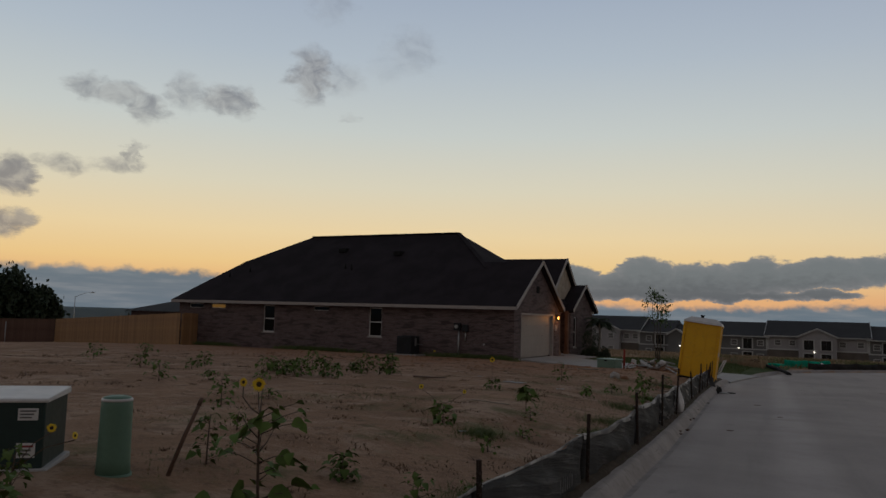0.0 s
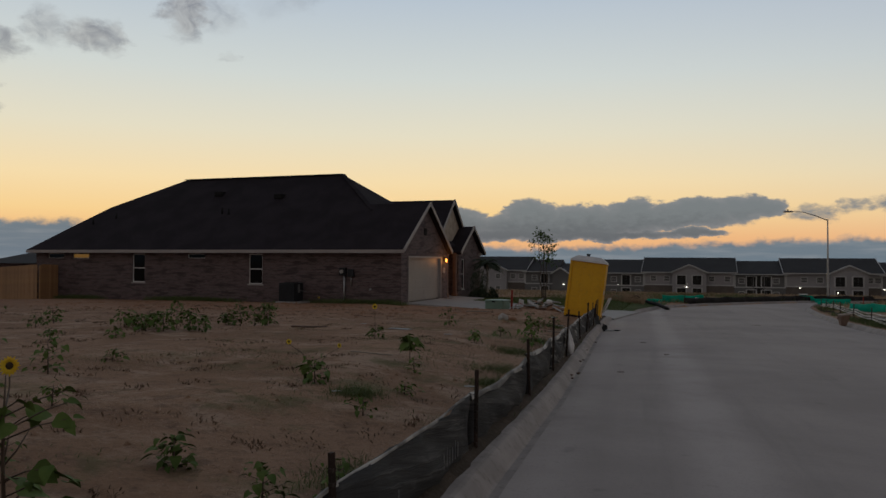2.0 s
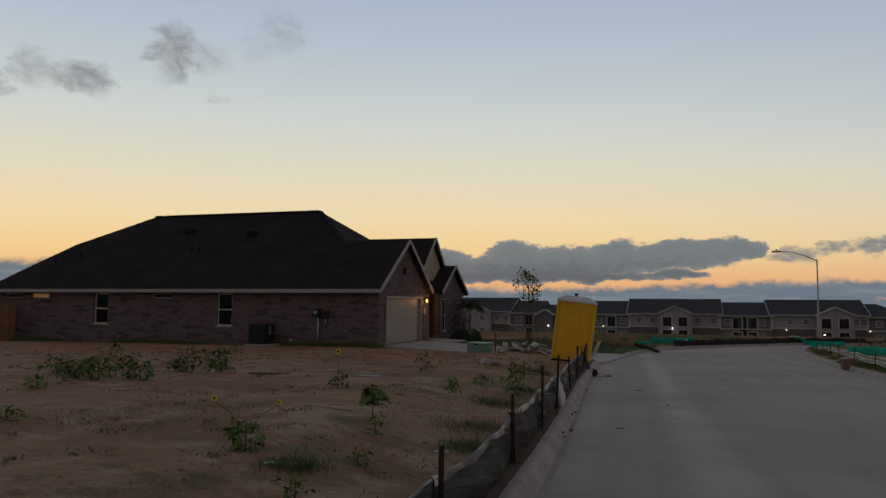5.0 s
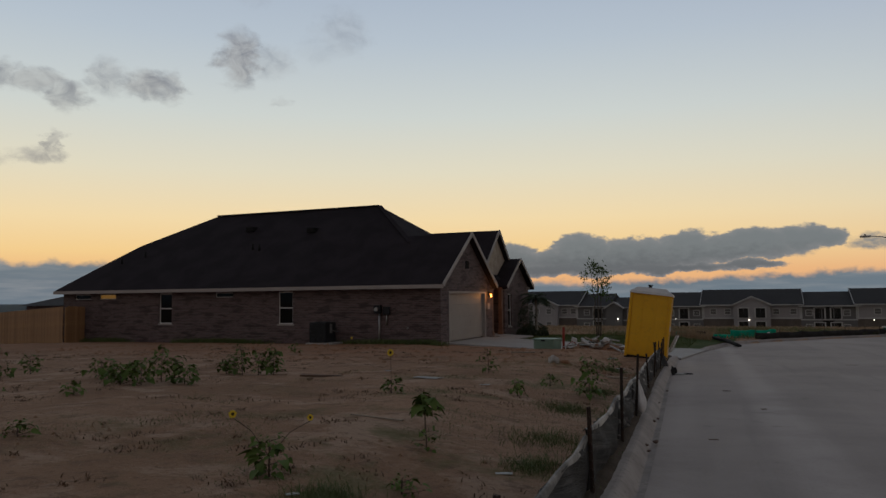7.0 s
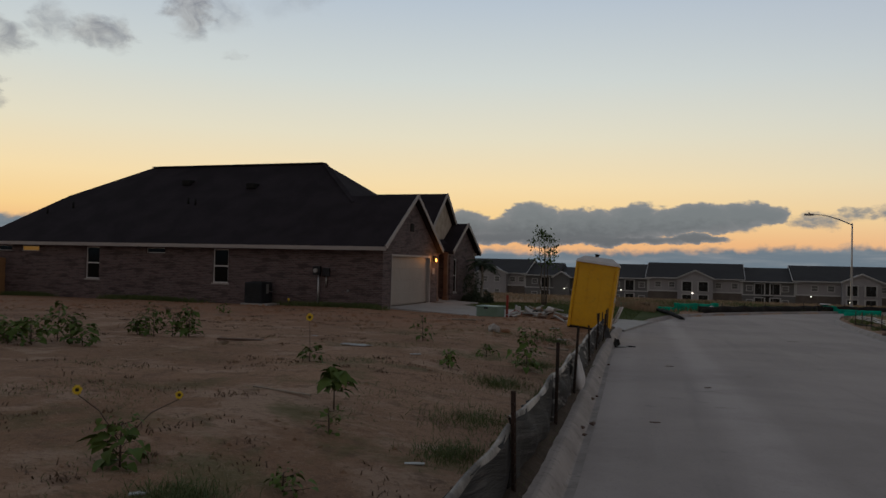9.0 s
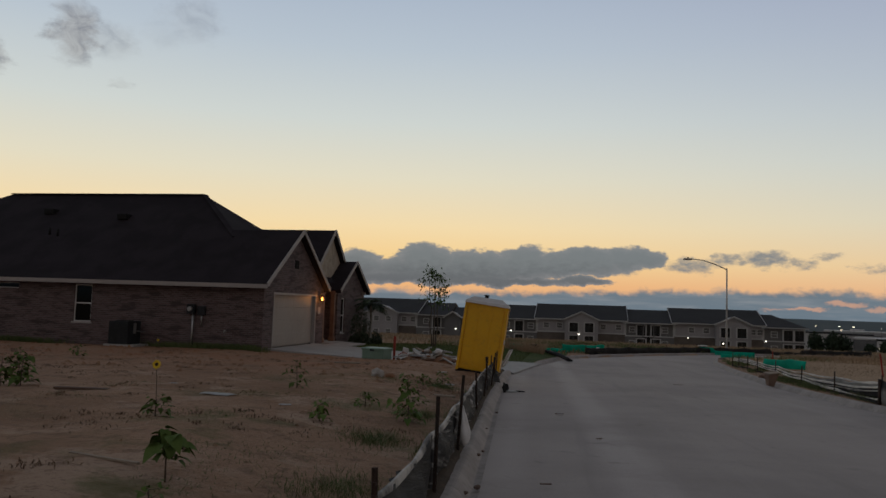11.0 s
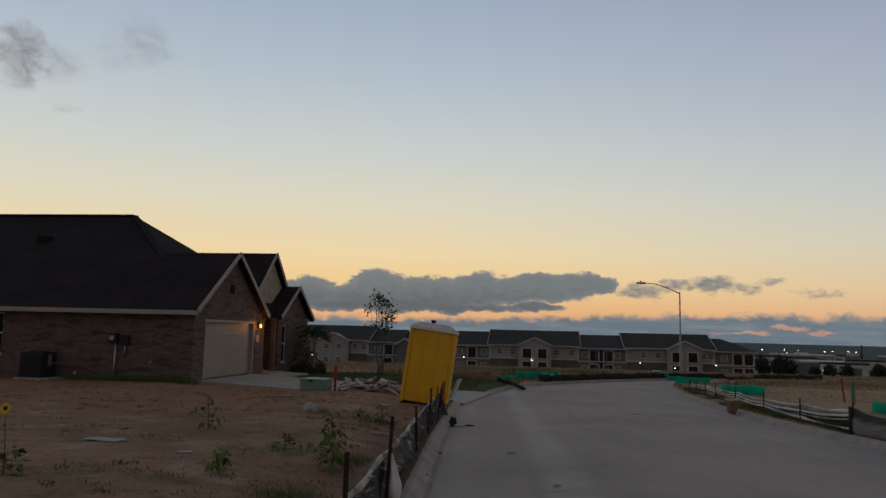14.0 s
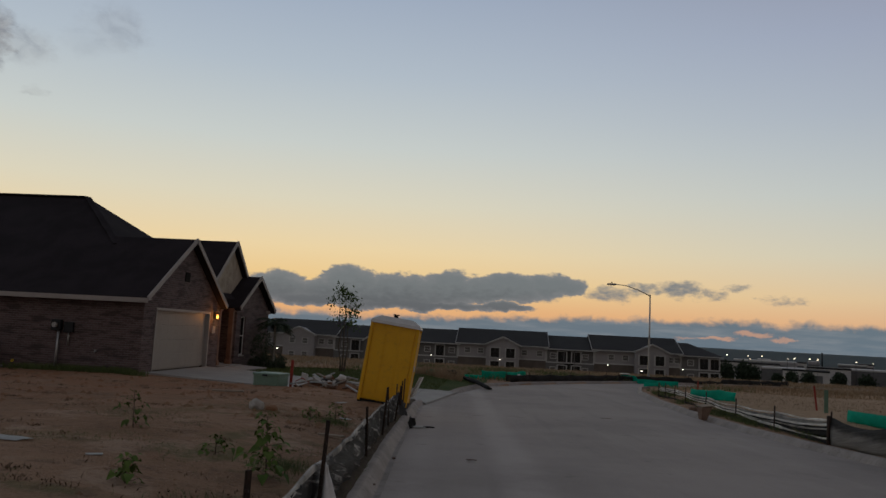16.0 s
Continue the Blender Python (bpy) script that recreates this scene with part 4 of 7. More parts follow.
def build_ac():
    a = thing("air_conditioner", (-5.35, -1.15, ground_z(-5.35, -1.15, False) - 0.02), "dark outdoor air conditioner unit beside the brick wall", "air conditioner")
    b = bmesh.new()
    box(b, (-0.55, -0.5, 0), (0.75, 0.5, 0.09), 0.01)
    part("pad", b, "drive", a, "pale concrete pad")
    b = bmesh.new()
    box(b, (-0.42, -0.42, 0.09), (0.42, 0.42, 0.98), 0.03)
    part("casing", b, "darkmetal", a)
    for k in range(14):
        b = bmesh.new()
        z = 0.16 + k * 0.055
        box(b, (-0.4, -0.435, z), (0.4, -0.42, z + 0.02))
        part("louvre", b, "darkmetal", a)
    b = bmesh.new()
    tube(b, [(0, 0, 0.98), (0, 0, 1.0)], 0.33, 20)
    part("fan_grille", b, "black", a)
    b = bmesh.new()
    box(b, (0.43, -0.1, 0.5), (0.47, 0.05, 0.9), 0.005), tube(b, [(0.45, 0.1, 0.6), (0.5, 0.4, 0.55), (0.5, 0.6, 0.55)], 0.02)
    part("service_line", b, "greymetal", a)


build_ac()


def build_driveway():
    def slab(name, pts, label, th=0.12, lift=0.012):
        b = bmesh.new()
        prism(b, [(x, y, z + lift) for x, y, z in pts], (0, 0, -th))
        ob = part(name, solid(b), "drive", None, label)
        return tagged(ob, category="driveway", kind="structure")
    k = road_z(2.5) + 0.05
    for i in range(4):
        f0, f1 = i / 4, (i + 1) / 4
        x0, x1 = 0.12 + 9.0 * f0 + 0.008, 0.12 + 9.0 * f1 - 0.008
        z0, z1 = drive_z(x0), drive_z(x1)
        slab("driveway", [(x0, -0.1, z0), (x1, -0.1, z1), (x1, 5.1, z1), (x0, 5.1, z0)], "pale concrete driveway slab to the garage")
    slab("driveway_apron", [(9.13, -0.1, drive_z(9.13)), (9.86, -0.9, road_z(-0.9) + 0.03), (10.45, 6.0, road_z(6.0) + 0.03), (9.13, 5.1, drive_z(9.13))], "pale concrete driveway apron at the street", 0.15)
    slab("walkway", [(0.55, 5.12, -0.06), (1.7, 5.12, -0.1), (1.7, 8.0, -0.1), (0.55, 8.0, -0.06)], "pale concrete walkway to the porch", 0.1)


build_driveway()


# ---- portable toilet ----
def build_toilet():
    t = thing("portable_toilet", (9.15, -4.9, -0.12), "leaning yellow portable toilet with pale grey roof", "portable toilet", turn=4, tilt=(-1.0, 7.2))
    b = bmesh.new()
    box(b, (-0.6, -0.6, 0.0), (0.6, 0.6, 0.1), 0.02)
    for x in (-0.5, 0.5):
        box(b, (x - 0.07, -0.64, -0.06), (x + 0.07, 0.64, 0.03), 0.01)
    part("skid_base", b, "black", t)
    b = bmesh.new()
    box(b, (-0.57, -0.57, 0.08), (0.57, 0.57, 2.2), 0.05)
    part("cabin", b, "yellow", t, "scuffed yellow plastic cabin")
    for y in (-0.575, 0.575):
        for i in range(3):
            x = -0.36 + i * 0.36
            b = bmesh.new()
            box(b, (x - 0.15, y - 0.004, 0.25), (x + 0.15, y + 0.004, 2.0), 0.003)
            part("wall_rib", b, "yellow", t)
    for x in (-0.57, 0.57):
        for y in (-0.57, 0.57):
            b = bmesh.new()
            box(b, (x - 0.04, y - 0.04, 0.05), (x + 0.04, y + 0.04, 2.18), 0.015)
            part("corner_post", b, "yellow", t)
    b = bmesh.new()
    v = [b.verts.new(p) for p in ((-0.63, -0.63, 2.16), (0.63, -0.63, 2.16), (0.63, 0.63, 2.16), (-0.63, 0.63, 2.16), (-0.6, -0.6, 2.24), (0.6, -0.6, 2.24), (0.6, 0.6, 2.24), (-0.6, 0.6, 2.24),
                                  (-0.4, -0.42, 2.38), (0.4, -0.42, 2.38), (0.4, 0.42, 2.38), (-0.4, 0.42, 2.38))]
    for f in ((3, 2, 1, 0), (0, 1, 5, 4), (1, 2, 6, 5), (2, 3, 7, 6), (3, 0, 4, 7), (4, 5, 9, 8), (5, 6, 10, 9), (6, 7, 11, 10), (7, 4, 8, 11), (8, 9, 10, 11)):
        b.faces.new([v[i] for i in f])
    part("roof", solid(b), "greyplastic", t, "translucent pale grey roof")
    b = bmesh.new()
    tube(b, [(-0.1, 0.3, 2.3), (-0.1, 0.3, 2.46)], 0.055, 10), tube(b, [(-0.1, 0.3, 2.46), (-0.1, 0.3, 2.49)], 0.08, 10)
    part("vent_stack", b, "black", t)
    d = bmesh.new()
    box(d, (0.575, -0.42, 0.14), (0.605, 0.42, 2.08), 0.01)
    door = part("door", d, "yellow", t)
    b = bmesh.new()
    box(b, (0.605, -0.34, 1.0), (0.64, -0.24, 1.16), 0.008)
    part("latch", b, "greyplastic", door)
    # open pale grab rail at the side
    b = bmesh.new()
    tube(b, [(0.66, -0.5, 0.35), (0.82, -0.5, 0.9), (0.88, -0.5, 0.93), (0.74, -0.5, 0.4), (0.66, -0.5, 0.35)], 0.025)
    part("tow_handle", b, "greyplastic", t, "pale tubular handle")
    t.scale = (1.06, 1.06, 0.955)


build_toilet()


# ---- silt fence along the kerb ----
def build_silt_fence():
    s = thing("silt_fence", (11.0, -24.0, ground_z(11.0, -24.0, False)), "sagging black fabric silt fence on rusty steel posts", "fence")
    inv = s.matrix_basis.inverted()
    ys = [-36.4, -33.0, -29.64, -26.6, -23.55, -20.93, -18.55, -14.2, -11.5, -10.0, -8.6, -6.9]
    tall = [0.66, 0.66, 0.66, 0.69, 0.73, 0.88, 0.92, 0.72, 0.86, 0.8, 0.62, 0.8]
    lean = [0.02, 0.05, -0.02, 0.01, -0.02, 0.01, 0.05, -0.03, 0.06, -0.05, 0.08, 0.03]
    posts = []
    for y, l, hgt in zip(ys, lean, tall):
        x = along(LEFT, y) - 0.25
        z = road_z(y) + 0.13
        a, c = Vector((x, y, z - 0.15)), Vector((x + l, y + l * 0.6, z + hgt))
        b = bmesh.new()
        beam(b, a, c, 0.03, 0.01), beam(b, a, c, 0.01, 0.034)
        for k in range(9):
            p = a.lerp(c, 0.25 + k * 0.08)
            box(b, (p.x - 0.012, p.y - 0.02, p.z), (p.x + 0.012, p.y + 0.02, p.z + 0.018))
        bmesh.ops.transform(b, matrix=inv, verts=b.verts)
        part("post", solid(b), "rustpost", s, "dark rusty steel post")
        posts.append((x, y, z, hgt))
    # fabric, sagging from post to post, with a pale folded top edge
    for (xa, ya, za, ha), (xb, yb, zb, hb) in zip(posts, posts[1:]):
        n, rows = 18, 7
        drop = {-26.6: 0.08, -23.55: 0.07, -20.93: 0.05, -29.64: 0.03, -33.0: 0.03, -18.55: 0.05}.get(ya, 0.03)
        verts, faces, ev, ef = [], [], [], []
        hem = 0.5 if ya < -27 else (0.8 if ya > -18 else 1.3)
        for i in range(n + 1):
            f = i / n
            y = ya + (yb - ya) * f
            x = xa + (xb - xa) * f
            z0 = road_z(y) + 0.1
            top = (0.55 if ya < -24 else 0.6) - drop * 4 * f * (1 - f) * (0.8 + 0.2 * math.sin(y * 3.1)) + 0.006 * math.sin(y * 5.3)
            for j in range(rows + 1):
                g = j / rows
                bulge = 0.03 + 0.05 * math.sin(math.pi * f) * math.sin(math.pi * min(1, g * 1.1)) + 0.02 * math.sin(y * 7 + g * 5) + 0.012 * math.sin(y * 19 + g * 2)
                bulge += 0.03 * math.sin(g * 9 + f * 6) * math.sin(math.pi * f) + (0.022 * math.sin(y * 23 + g * 11) * g if ya > -24 else 0.0)
                verts.append(inv @ Vector((x - 0.075 + bulge * 0.8, y, z0 - 0.09 + g * (top + 0.05))))
            for j, (ex, ez) in enumerate(((-0.02, -0.01), (0.0, 0.012), (0.014, 0.004), (0.018, -0.012 - 0.022 * abs(math.sin(y * 2.3))))):
                ev.append(inv @ Vector((x - 0.055 + ex * hem, y, z0 - 0.037 + top + ez * hem)))
        for i in range(n):
            for j in range(rows):
                q = i * (rows + 1) + j
                faces.append((q, q + 1, q + rows + 2, q + rows + 1))
            for j in range(3):
                q = i * 4 + j
                ef.append((q, q + 1, q + 5, q + 4))
        ob = quick("fabric", verts, faces, "streaked" if ya > -22 else "dark_streaked", s, "wrinkled black geotextile", True)
        sm = ob.modifiers.new("thickness", "SOLIDIFY")
        sm.thickness = 0.004
        quick("top_edge", ev, ef, "paleedge" if ya < -9 else "fabric", s, "pale frayed top hem", True)
    return s, inv


SILT, SILT_INV = build_silt_fence()


# ---- apartment block beyond the field ----
def apt_window(parent, x, z, y, w=1.0, hgt=0.95, frame_mat="trimlight"):
    """A double-hung window: pale casing, meeting rail, dull grey glass."""
    b = bmesh.new()
    t = 0.1
    box(b, (x - w / 2, y - 0.07, z), (x - w / 2 + t, y + 0.05, z + hgt)), box(b, (x + w / 2 - t, y - 0.07, z), (x + w / 2, y + 0.05, z + hgt))
    box(b, (x - w / 2 + t, y - 0.07, z), (x + w / 2 - t, y + 0.05, z + t)), box(b, (x - w / 2 + t, y - 0.07, z + hgt - t), (x + w / 2 - t, y + 0.05, z + hgt))
    box(b, (x - w / 2 + t, y - 0.05, z + hgt * 0.5 - 0.03), (x + w / 2 - t, y + 0.05, z + hgt * 0.5 + 0.03))
    wd = part("window", b, frame_mat, parent)
    b = bmesh.new()
    box(b, (x - w / 2 + t, y - 0.03, z + t), (x + w / 2 - t, y + 0.01, z + hgt - t))
    part("pane", b, "greypane", wd)


def apt_balcony(parent, x, z, y, w=1.5, hgt=1.6):
    """A recessed balcony drawn flat: a dark sheet for its shade and glazed door, pale posts, lintel and a slim rail."""
    b = bmesh.new()
    box(b, (x - w / 2, y - 0.03, z), (x + w / 2, y - 0.012, z + hgt))
    bal = part("balcony", b, "shade_recess", parent, "flat dark sheet for a balcony recess in shade, with pale posts")
    b = bmesh.new()
    for s in (-1, 1):
        box(b, (x + s * w / 2 - 0.09, y - 0.16, z - 0.05), (x + s * w / 2 + 0.09, y - 0.012, z + hgt + 0.1))
    box(b, (x - w / 2 + 0.09, y - 0.16, z + hgt), (x + w / 2 - 0.09, y - 0.012, z + hgt + 0.12))
    box(b, (x - w / 2 + 0.09, y - 0.16, z - 0.1), (x + w / 2 - 0.09, y - 0.012, z))
    part("surround", b, "trimlight", bal)
    b = bmesh.new()
    box(b, (x - w / 2 + 0.1, y - 0.12, z + 0.88), (x + w / 2 - 0.1, y - 0.07, z + 0.94))
    for k in range(9):
        u = x - w / 2 + 0.2 + k * (w - 0.4) / 8
        box(b, (u - 0.015, y - 0.11, z + 0.02), (u + 0.015, y - 0.08, z + 0.88))
    part("railing", b, "darkmetal", bal)
    b = bmesh.new()
    box(b, (x - 0.02, y - 0.05, z), (x + 0.02, y - 0.03, z + hgt))
    part("door_stile", b, "siding_dark", bal)


def apartment(x0, x1, ridge, eave, style, wins=(), bals=(), gable=None, stairs=None, lamps=(), y=95.0, hip=False, gable_bals=(), gable_wins=()):
    """One section of the long two-storey block: siding over a stone lower storey, low-pitched roof, gabled bay."""
    base, mid, light = -6.6, eave - 2.1, style == "light"
    h = thing("apartment_building", ((x0 + x1) / 2, y, base), "two-storey pale grey apartment building with charcoal roof and brown stone base" if light else "two-storey dark grey apartment section with recessed balconies", "apartment building")
    inv = h.matrix_basis.inverted()
    skin = "siding_light" if light else "siding_dark"
    b = bmesh.new()
    box(b, (x0, y, mid), (x1, y + 13, eave))
    part("wall", b, skin, h)
    # lap siding courses
    b = bmesh.new()
    for k in range(1, 9):
        z = mid + 0.12 + k * 0.21
        box(b, (x0 + 0.02, y - 0.012, z), (x1 - 0.02, y + 0.01, z + 0.025))
    part("siding_laps", b, skin, h)
    b = bmesh.new()
    box(b, (x0 - 0.02, y - 0.08, base - 1), (x1 + 0.02, y + 13, mid))
    part("stone_base", b, "apt_stone" if light else "siding_dark", h, "dark brown stone lower storey" if light else "dark siding lower storey")
    b = bmesh.new()
    box(b, (x0 - 0.05, y - 0.11, mid - 0.09), (x1 + 0.05, y + 0.02, mid + 0.09))
    part("belt_course", b, "trimlight", h, "pale belt course between the storeys")
    b = bmesh.new()
    top = 1.87 + (ridge - 1.87) * 1.053
    if hip:
        v = [b.verts.new(p) for p in ((x0 - 0.4, y - 0.5, eave), (x1 + 0.5, y - 0.5, eave), (x1 + 0.5, y + 13.5, eave), (x0 - 0.4, y + 13.5, eave), (x0 - 0.4, y + 6.5, top), (x1 - 3.4, y + 6.5, top))]
        for f in ((0, 1, 5, 4), (1, 2, 5), (2, 3, 4, 5), (3, 0, 4), (3, 2, 1, 0)):
            b.faces.new([v[i] for i in f])
    else:
        prism(b, [(x0 - 0.4, y - 0.5, eave), (x0 - 0.4, y + 13.5, eave), (x0 - 0.4, y + 6.5, top)], (x1 - x0 + 0.8, 0, 0))
    part("roof", solid(b), "apt_roof", h, "charcoal shingle roof")
    b = bmesh.new()
    box(b, (x0 - 0.4, y - 0.57, eave - 0.15), (x1 + 0.4, y - 0.48, eave + 0.01))
    part("fascia", b, "trimlight", h)
    if light:
        for q in (x0 - 0.44, x1 + 0.44):
            b = bmesh.new()
            beam(b, (q, y - 0.5, eave), (q, y + 6.5, top), 0.07, 0.14)
            part("rake_board", solid(b), "trimlight", h, "pale rake board")
    for q in (x0 + 0.09, x1 - 0.09):
        b = bmesh.new()
        box(b, (q - 0.08, y - 0.03, mid + 0.09), (q + 0.08, y + 0.02, eave - 0.15))
        part("corner_board", b, "trimlight", h)
    front = y
    if gable:
        ga, gb, gz = gable
        front = y - 1.2
        b = bmesh.new()
        box(b, (ga, front, base - 1), (gb, y + 0.1, eave - 0.05))
        prism(b, [(ga, front, eave - 0.05), (gb, front, eave - 0.05), ((ga + gb) / 2, front, gz)], (0, 4.0, 0))
        part("gable_bay", solid(b), skin, h, "pale siding bay under a low gable")
        for q in (ga - 0.35, gb + 0.35):
            b = bmesh.new()
            beam(b, (q, front - 0.2, eave - 0.12), ((ga + gb) / 2, front - 0.2, gz + 0.1), 0.3, 0.2)
            part("gable_trim", solid(b), "trimlight", h)
        for q in gable_bals:
            apt_balcony(h, q, eave - 2.0, front, 1.5, 1.45)
            apt_balcony(h, q, eave - 4.2, front, 1.5, 1.6)
    for q in gable_wins:
        apt_window(h, q, eave - 1.55, front), apt_window(h, q, eave - 3.7, front)
    for q in wins:
        apt_window(h, q, eave - 1.55, y)
        if not light:
            apt_window(h, q, eave - 3.7, y - 0.08)
    for q in bals:
        apt_balcony(h, q, eave - 2.0, y, 1.45, 1.6), apt_balcony(h, q, eave - 4.2, y - 0.08, 1.45, 1.65)
    if stairs:
        # stairwell has no depth: its shade is a near-black sheet on the wall
        b = bmesh.new()
        box(b, (stairs - 0.75, y - 0.1, base), (stairs + 0.75, y - 0.085, eave - 0.3))
        st = part("stairwell", b, "shade_recess", h, "flat dark sheet for the shade in an open stairwell")
        b = bmesh.new()
        for sg in (-1, 1):
            box(b, (stairs + sg * 0.8 - 0.07, y - 0.2, base), (stairs + sg * 0.8 + 0.07, y - 0.085, eave - 0.25))
        part("stair_posts", b, "siding_dark", st)
    for u, z in lamps:
        b = bmesh.new()
        box(b, (u - 0.08, y - 1.45, z - 0.05), (u + 0.08, y - 1.3, z + 0.05), 0.02)
        part("wall_light", b, "lamp_white", h, "lit white wall light")
    for o in h.children_recursive:
        if o.parent == h:
            o.matrix_parent_inverse = inv
    return h


M["greypane"] = material("dull_grey_glass", grey(0.10), grey(0.13), 0.8, 6.0, 0.35, 0.0, spec=0.4)
# near-black colour that stands for shade inside balconies and stairwell
M["shade_recess"] = material("recess_shade_sheet", grey(0.014), grey(0.02), 1.0, 6.0, 0.25, 0.0, spec=0.3)
apartment(-4.2, 4.28, 2.5, 0.3, "dark", (-0.6, 3.3), (1.4,), lamps=((0.2, -1.65),))
apartment(4.3, 18.2, 2.85, 0.5, "light", (5.8, 7.9, 14.8, 17.2), (), (8.8, 14.0, 1.62), lamps=((11.0, -1.85),), gable_bals=(10.2, 12.6))
apartment(18.22, 25.68, 2.35, 0.28, "dark", (19.3, 24.3), (20.7, 22.9), None, 21.8)
apartment(25.7, 38.8, 2.8, 0.5, "light", (28.3, 30.5, 37.3, 38.4), (), (31.8, 36.9, 1.6), lamps=((27.6, -1.8), (32.8, -2.45)), gable_bals=(33.1, 35.5))
apartment(38.82, 44.8, 2.2, 0.28, "dark", (40.4,), (42.4, 44.0), lamps=((38.9, -1.85),), hip=True)
apartment(-27.6, -15.8, 2.95, 0.62, "light", (-26.6, -17.9, -16.4), (), (-23.9, -18.8, 1.65), lamps=((-24.7, -1.9),), gable_wins=(-22.4, -20.3))
apartment(-15.78, -10.62, 2.45, 0.4, "dark", (-14.1,), (-12.3,))
apartment(-10.6, -4.6, 1.8, 0.15, "dark", (-9.5,), (-6.7,), (-10.7, -8.1, 0.95), lamps=((-8.8, -1.7),))


# ---- street lamps ----
def street_lamp(at, hgt, arm, turn, label):
    s = thing("street_lamp", at, label, "street lamp", "street lamps", turn=turn)
    b = bmesh.new()
    tube(b, [(0, 0, -0.3), (0, 0, 0.15), (0, 0, hgt * 0.5), (0, 0, hgt)], [0.10, 0.085, 0.062, 0.045], 10)
    part("pole", b, "galv", s, "tapered grey steel pole")
    b = bmesh.new()
    box(b, (-0.2, -0.2, -0.3), (0.2, 0.2, 0.08), 0.02)
    part("base_plate", b, "drive", s)
    b = bmesh.new()
    tube(b, [(0, 0, hgt - 0.1), (-arm * 0.35, 0, hgt + 0.28), (-arm * 0.7, 0, hgt + 0.55), (-arm, 0, hgt + 0.6)], [0.04, 0.036, 0.03, 0.026])
    part("arm", b, "galv", s)
    b = bmesh.new()
    box(b, (-arm - 0.62, -0.13, hgt + 0.53), (-arm + 0.02, 0.13, hgt + 0.66), 0.04)
    hd = part("lamp_head", b, "galv", s, "flat unlit lamp head")
    b = bmesh.new()
    tube(b, [(-arm - 0.3, 0, hgt + 0.65), (-arm - 0.3, 0, hgt + 0.76)], 0.045)
    part("photocell", b, "black", hd)
    return s


street_lamp((22.18, 29.2, ground_z(22.18, 29.2, False) - 0.05), 5.26 - ground_z(22.18, 29.2, False) + 0.05, 2.45, 6, "tall grey steel street lamp beside the kerb, unlit")
street_lamp((-91, 43, -4.2), 7.6, 3.0, 190, "far grey street lamp beyond the fences, unlit")


# ---- plants ----
def leaf_shape(length, width, fold=0.25, droop=0.3):
    """A heart-shaped leaf along +x, folded at the midrib and drooping to its tip."""
    L = [(0.0, 0.0), (0.03, 0.30), (0.22, 0.50), (0.5, 0.42), (0.78, 0.2), (1.0, 0.0)]
    z = lambda f: -droop * length * f * f
    pts, faces = [], []
    for f, w in L:
        pts += [(f * length, 0, z(f)), (f * length, w * width, z(f) + fold * w * width), (f * length, -w * width, z(f) + fold * w * width)]
    for i in range(len(L) - 1):
        a, b = i * 3, i * 3 + 3
        faces += [(a, b, b + 1, a + 1), (a, a + 2, b + 2, b)]
    return pts, faces


def add_leaf(verts, faces, at, yaw, pitch, length, width, droop=0.3, roll=0.0):
    p, f = leaf_shape(length, width, 0.25, droop)
    m = Matrix.Translation(at) @ Euler((roll, -pitch, yaw), "XYZ").to_matrix().to_4x4()
    n = len(verts)
    verts += [tuple(m @ Vector(q)) for q in p]
    faces += [tuple(i + n for i in q) for q in f]


def flower_head(parent, at, size, facing, tilt=0.2):
    """A sunflower: ring of petals round a dark disc, facing a yaw in degrees."""
    m = Matrix.Translation(at) @ Euler((radians(90) - tilt, 0, radians(facing)), "XYZ").to_matrix().to_4x4()
    verts, faces = [], []
    for ring, (n, r0, r1, w, lift) in enumerate(((17, 0.32, 1.0, 0.15, 0.0), (13, 0.30, 0.86, 0.14, 0.05))):
        for k in range(n):
            a = 2 * math.pi * (k + 0.5 * ring) / n + rnd(-0.06, 0.06)
            l = r1 * rnd(0.9, 1.08)
            c, s = math.cos(a), math.sin(a)
            i = len(verts)
            for rr, ww, zz in ((r0, 0.06, 0.0), ((r0 + l) / 2, w, 0.10), (l, 0.015, 0.02)):
                for sg in (-1, 1):
                    verts.append(m @ Vector(((c * rr - s * ww * sg) * size, (s * rr + c * ww * sg) * size, (zz + lift) * size)))
            faces += [(i, i + 2, i + 3, i + 1), (i + 2, i + 4, i + 5, i + 3)]
    head = quick("flower_head", verts, faces, "petal", parent, "yellow petals round a dark disc")
    b = bmesh.new()
    r = bmesh.ops.create_uvsphere(b, u_segments=14, v_segments=7, radius=0.38 * size)
    for v in b.verts:
        v.co = m @ Vector((v.co.x, v.co.y, v.co.z * 0.35 + 0.04 * size))
    part("disc", b, "disc", head)
    return head


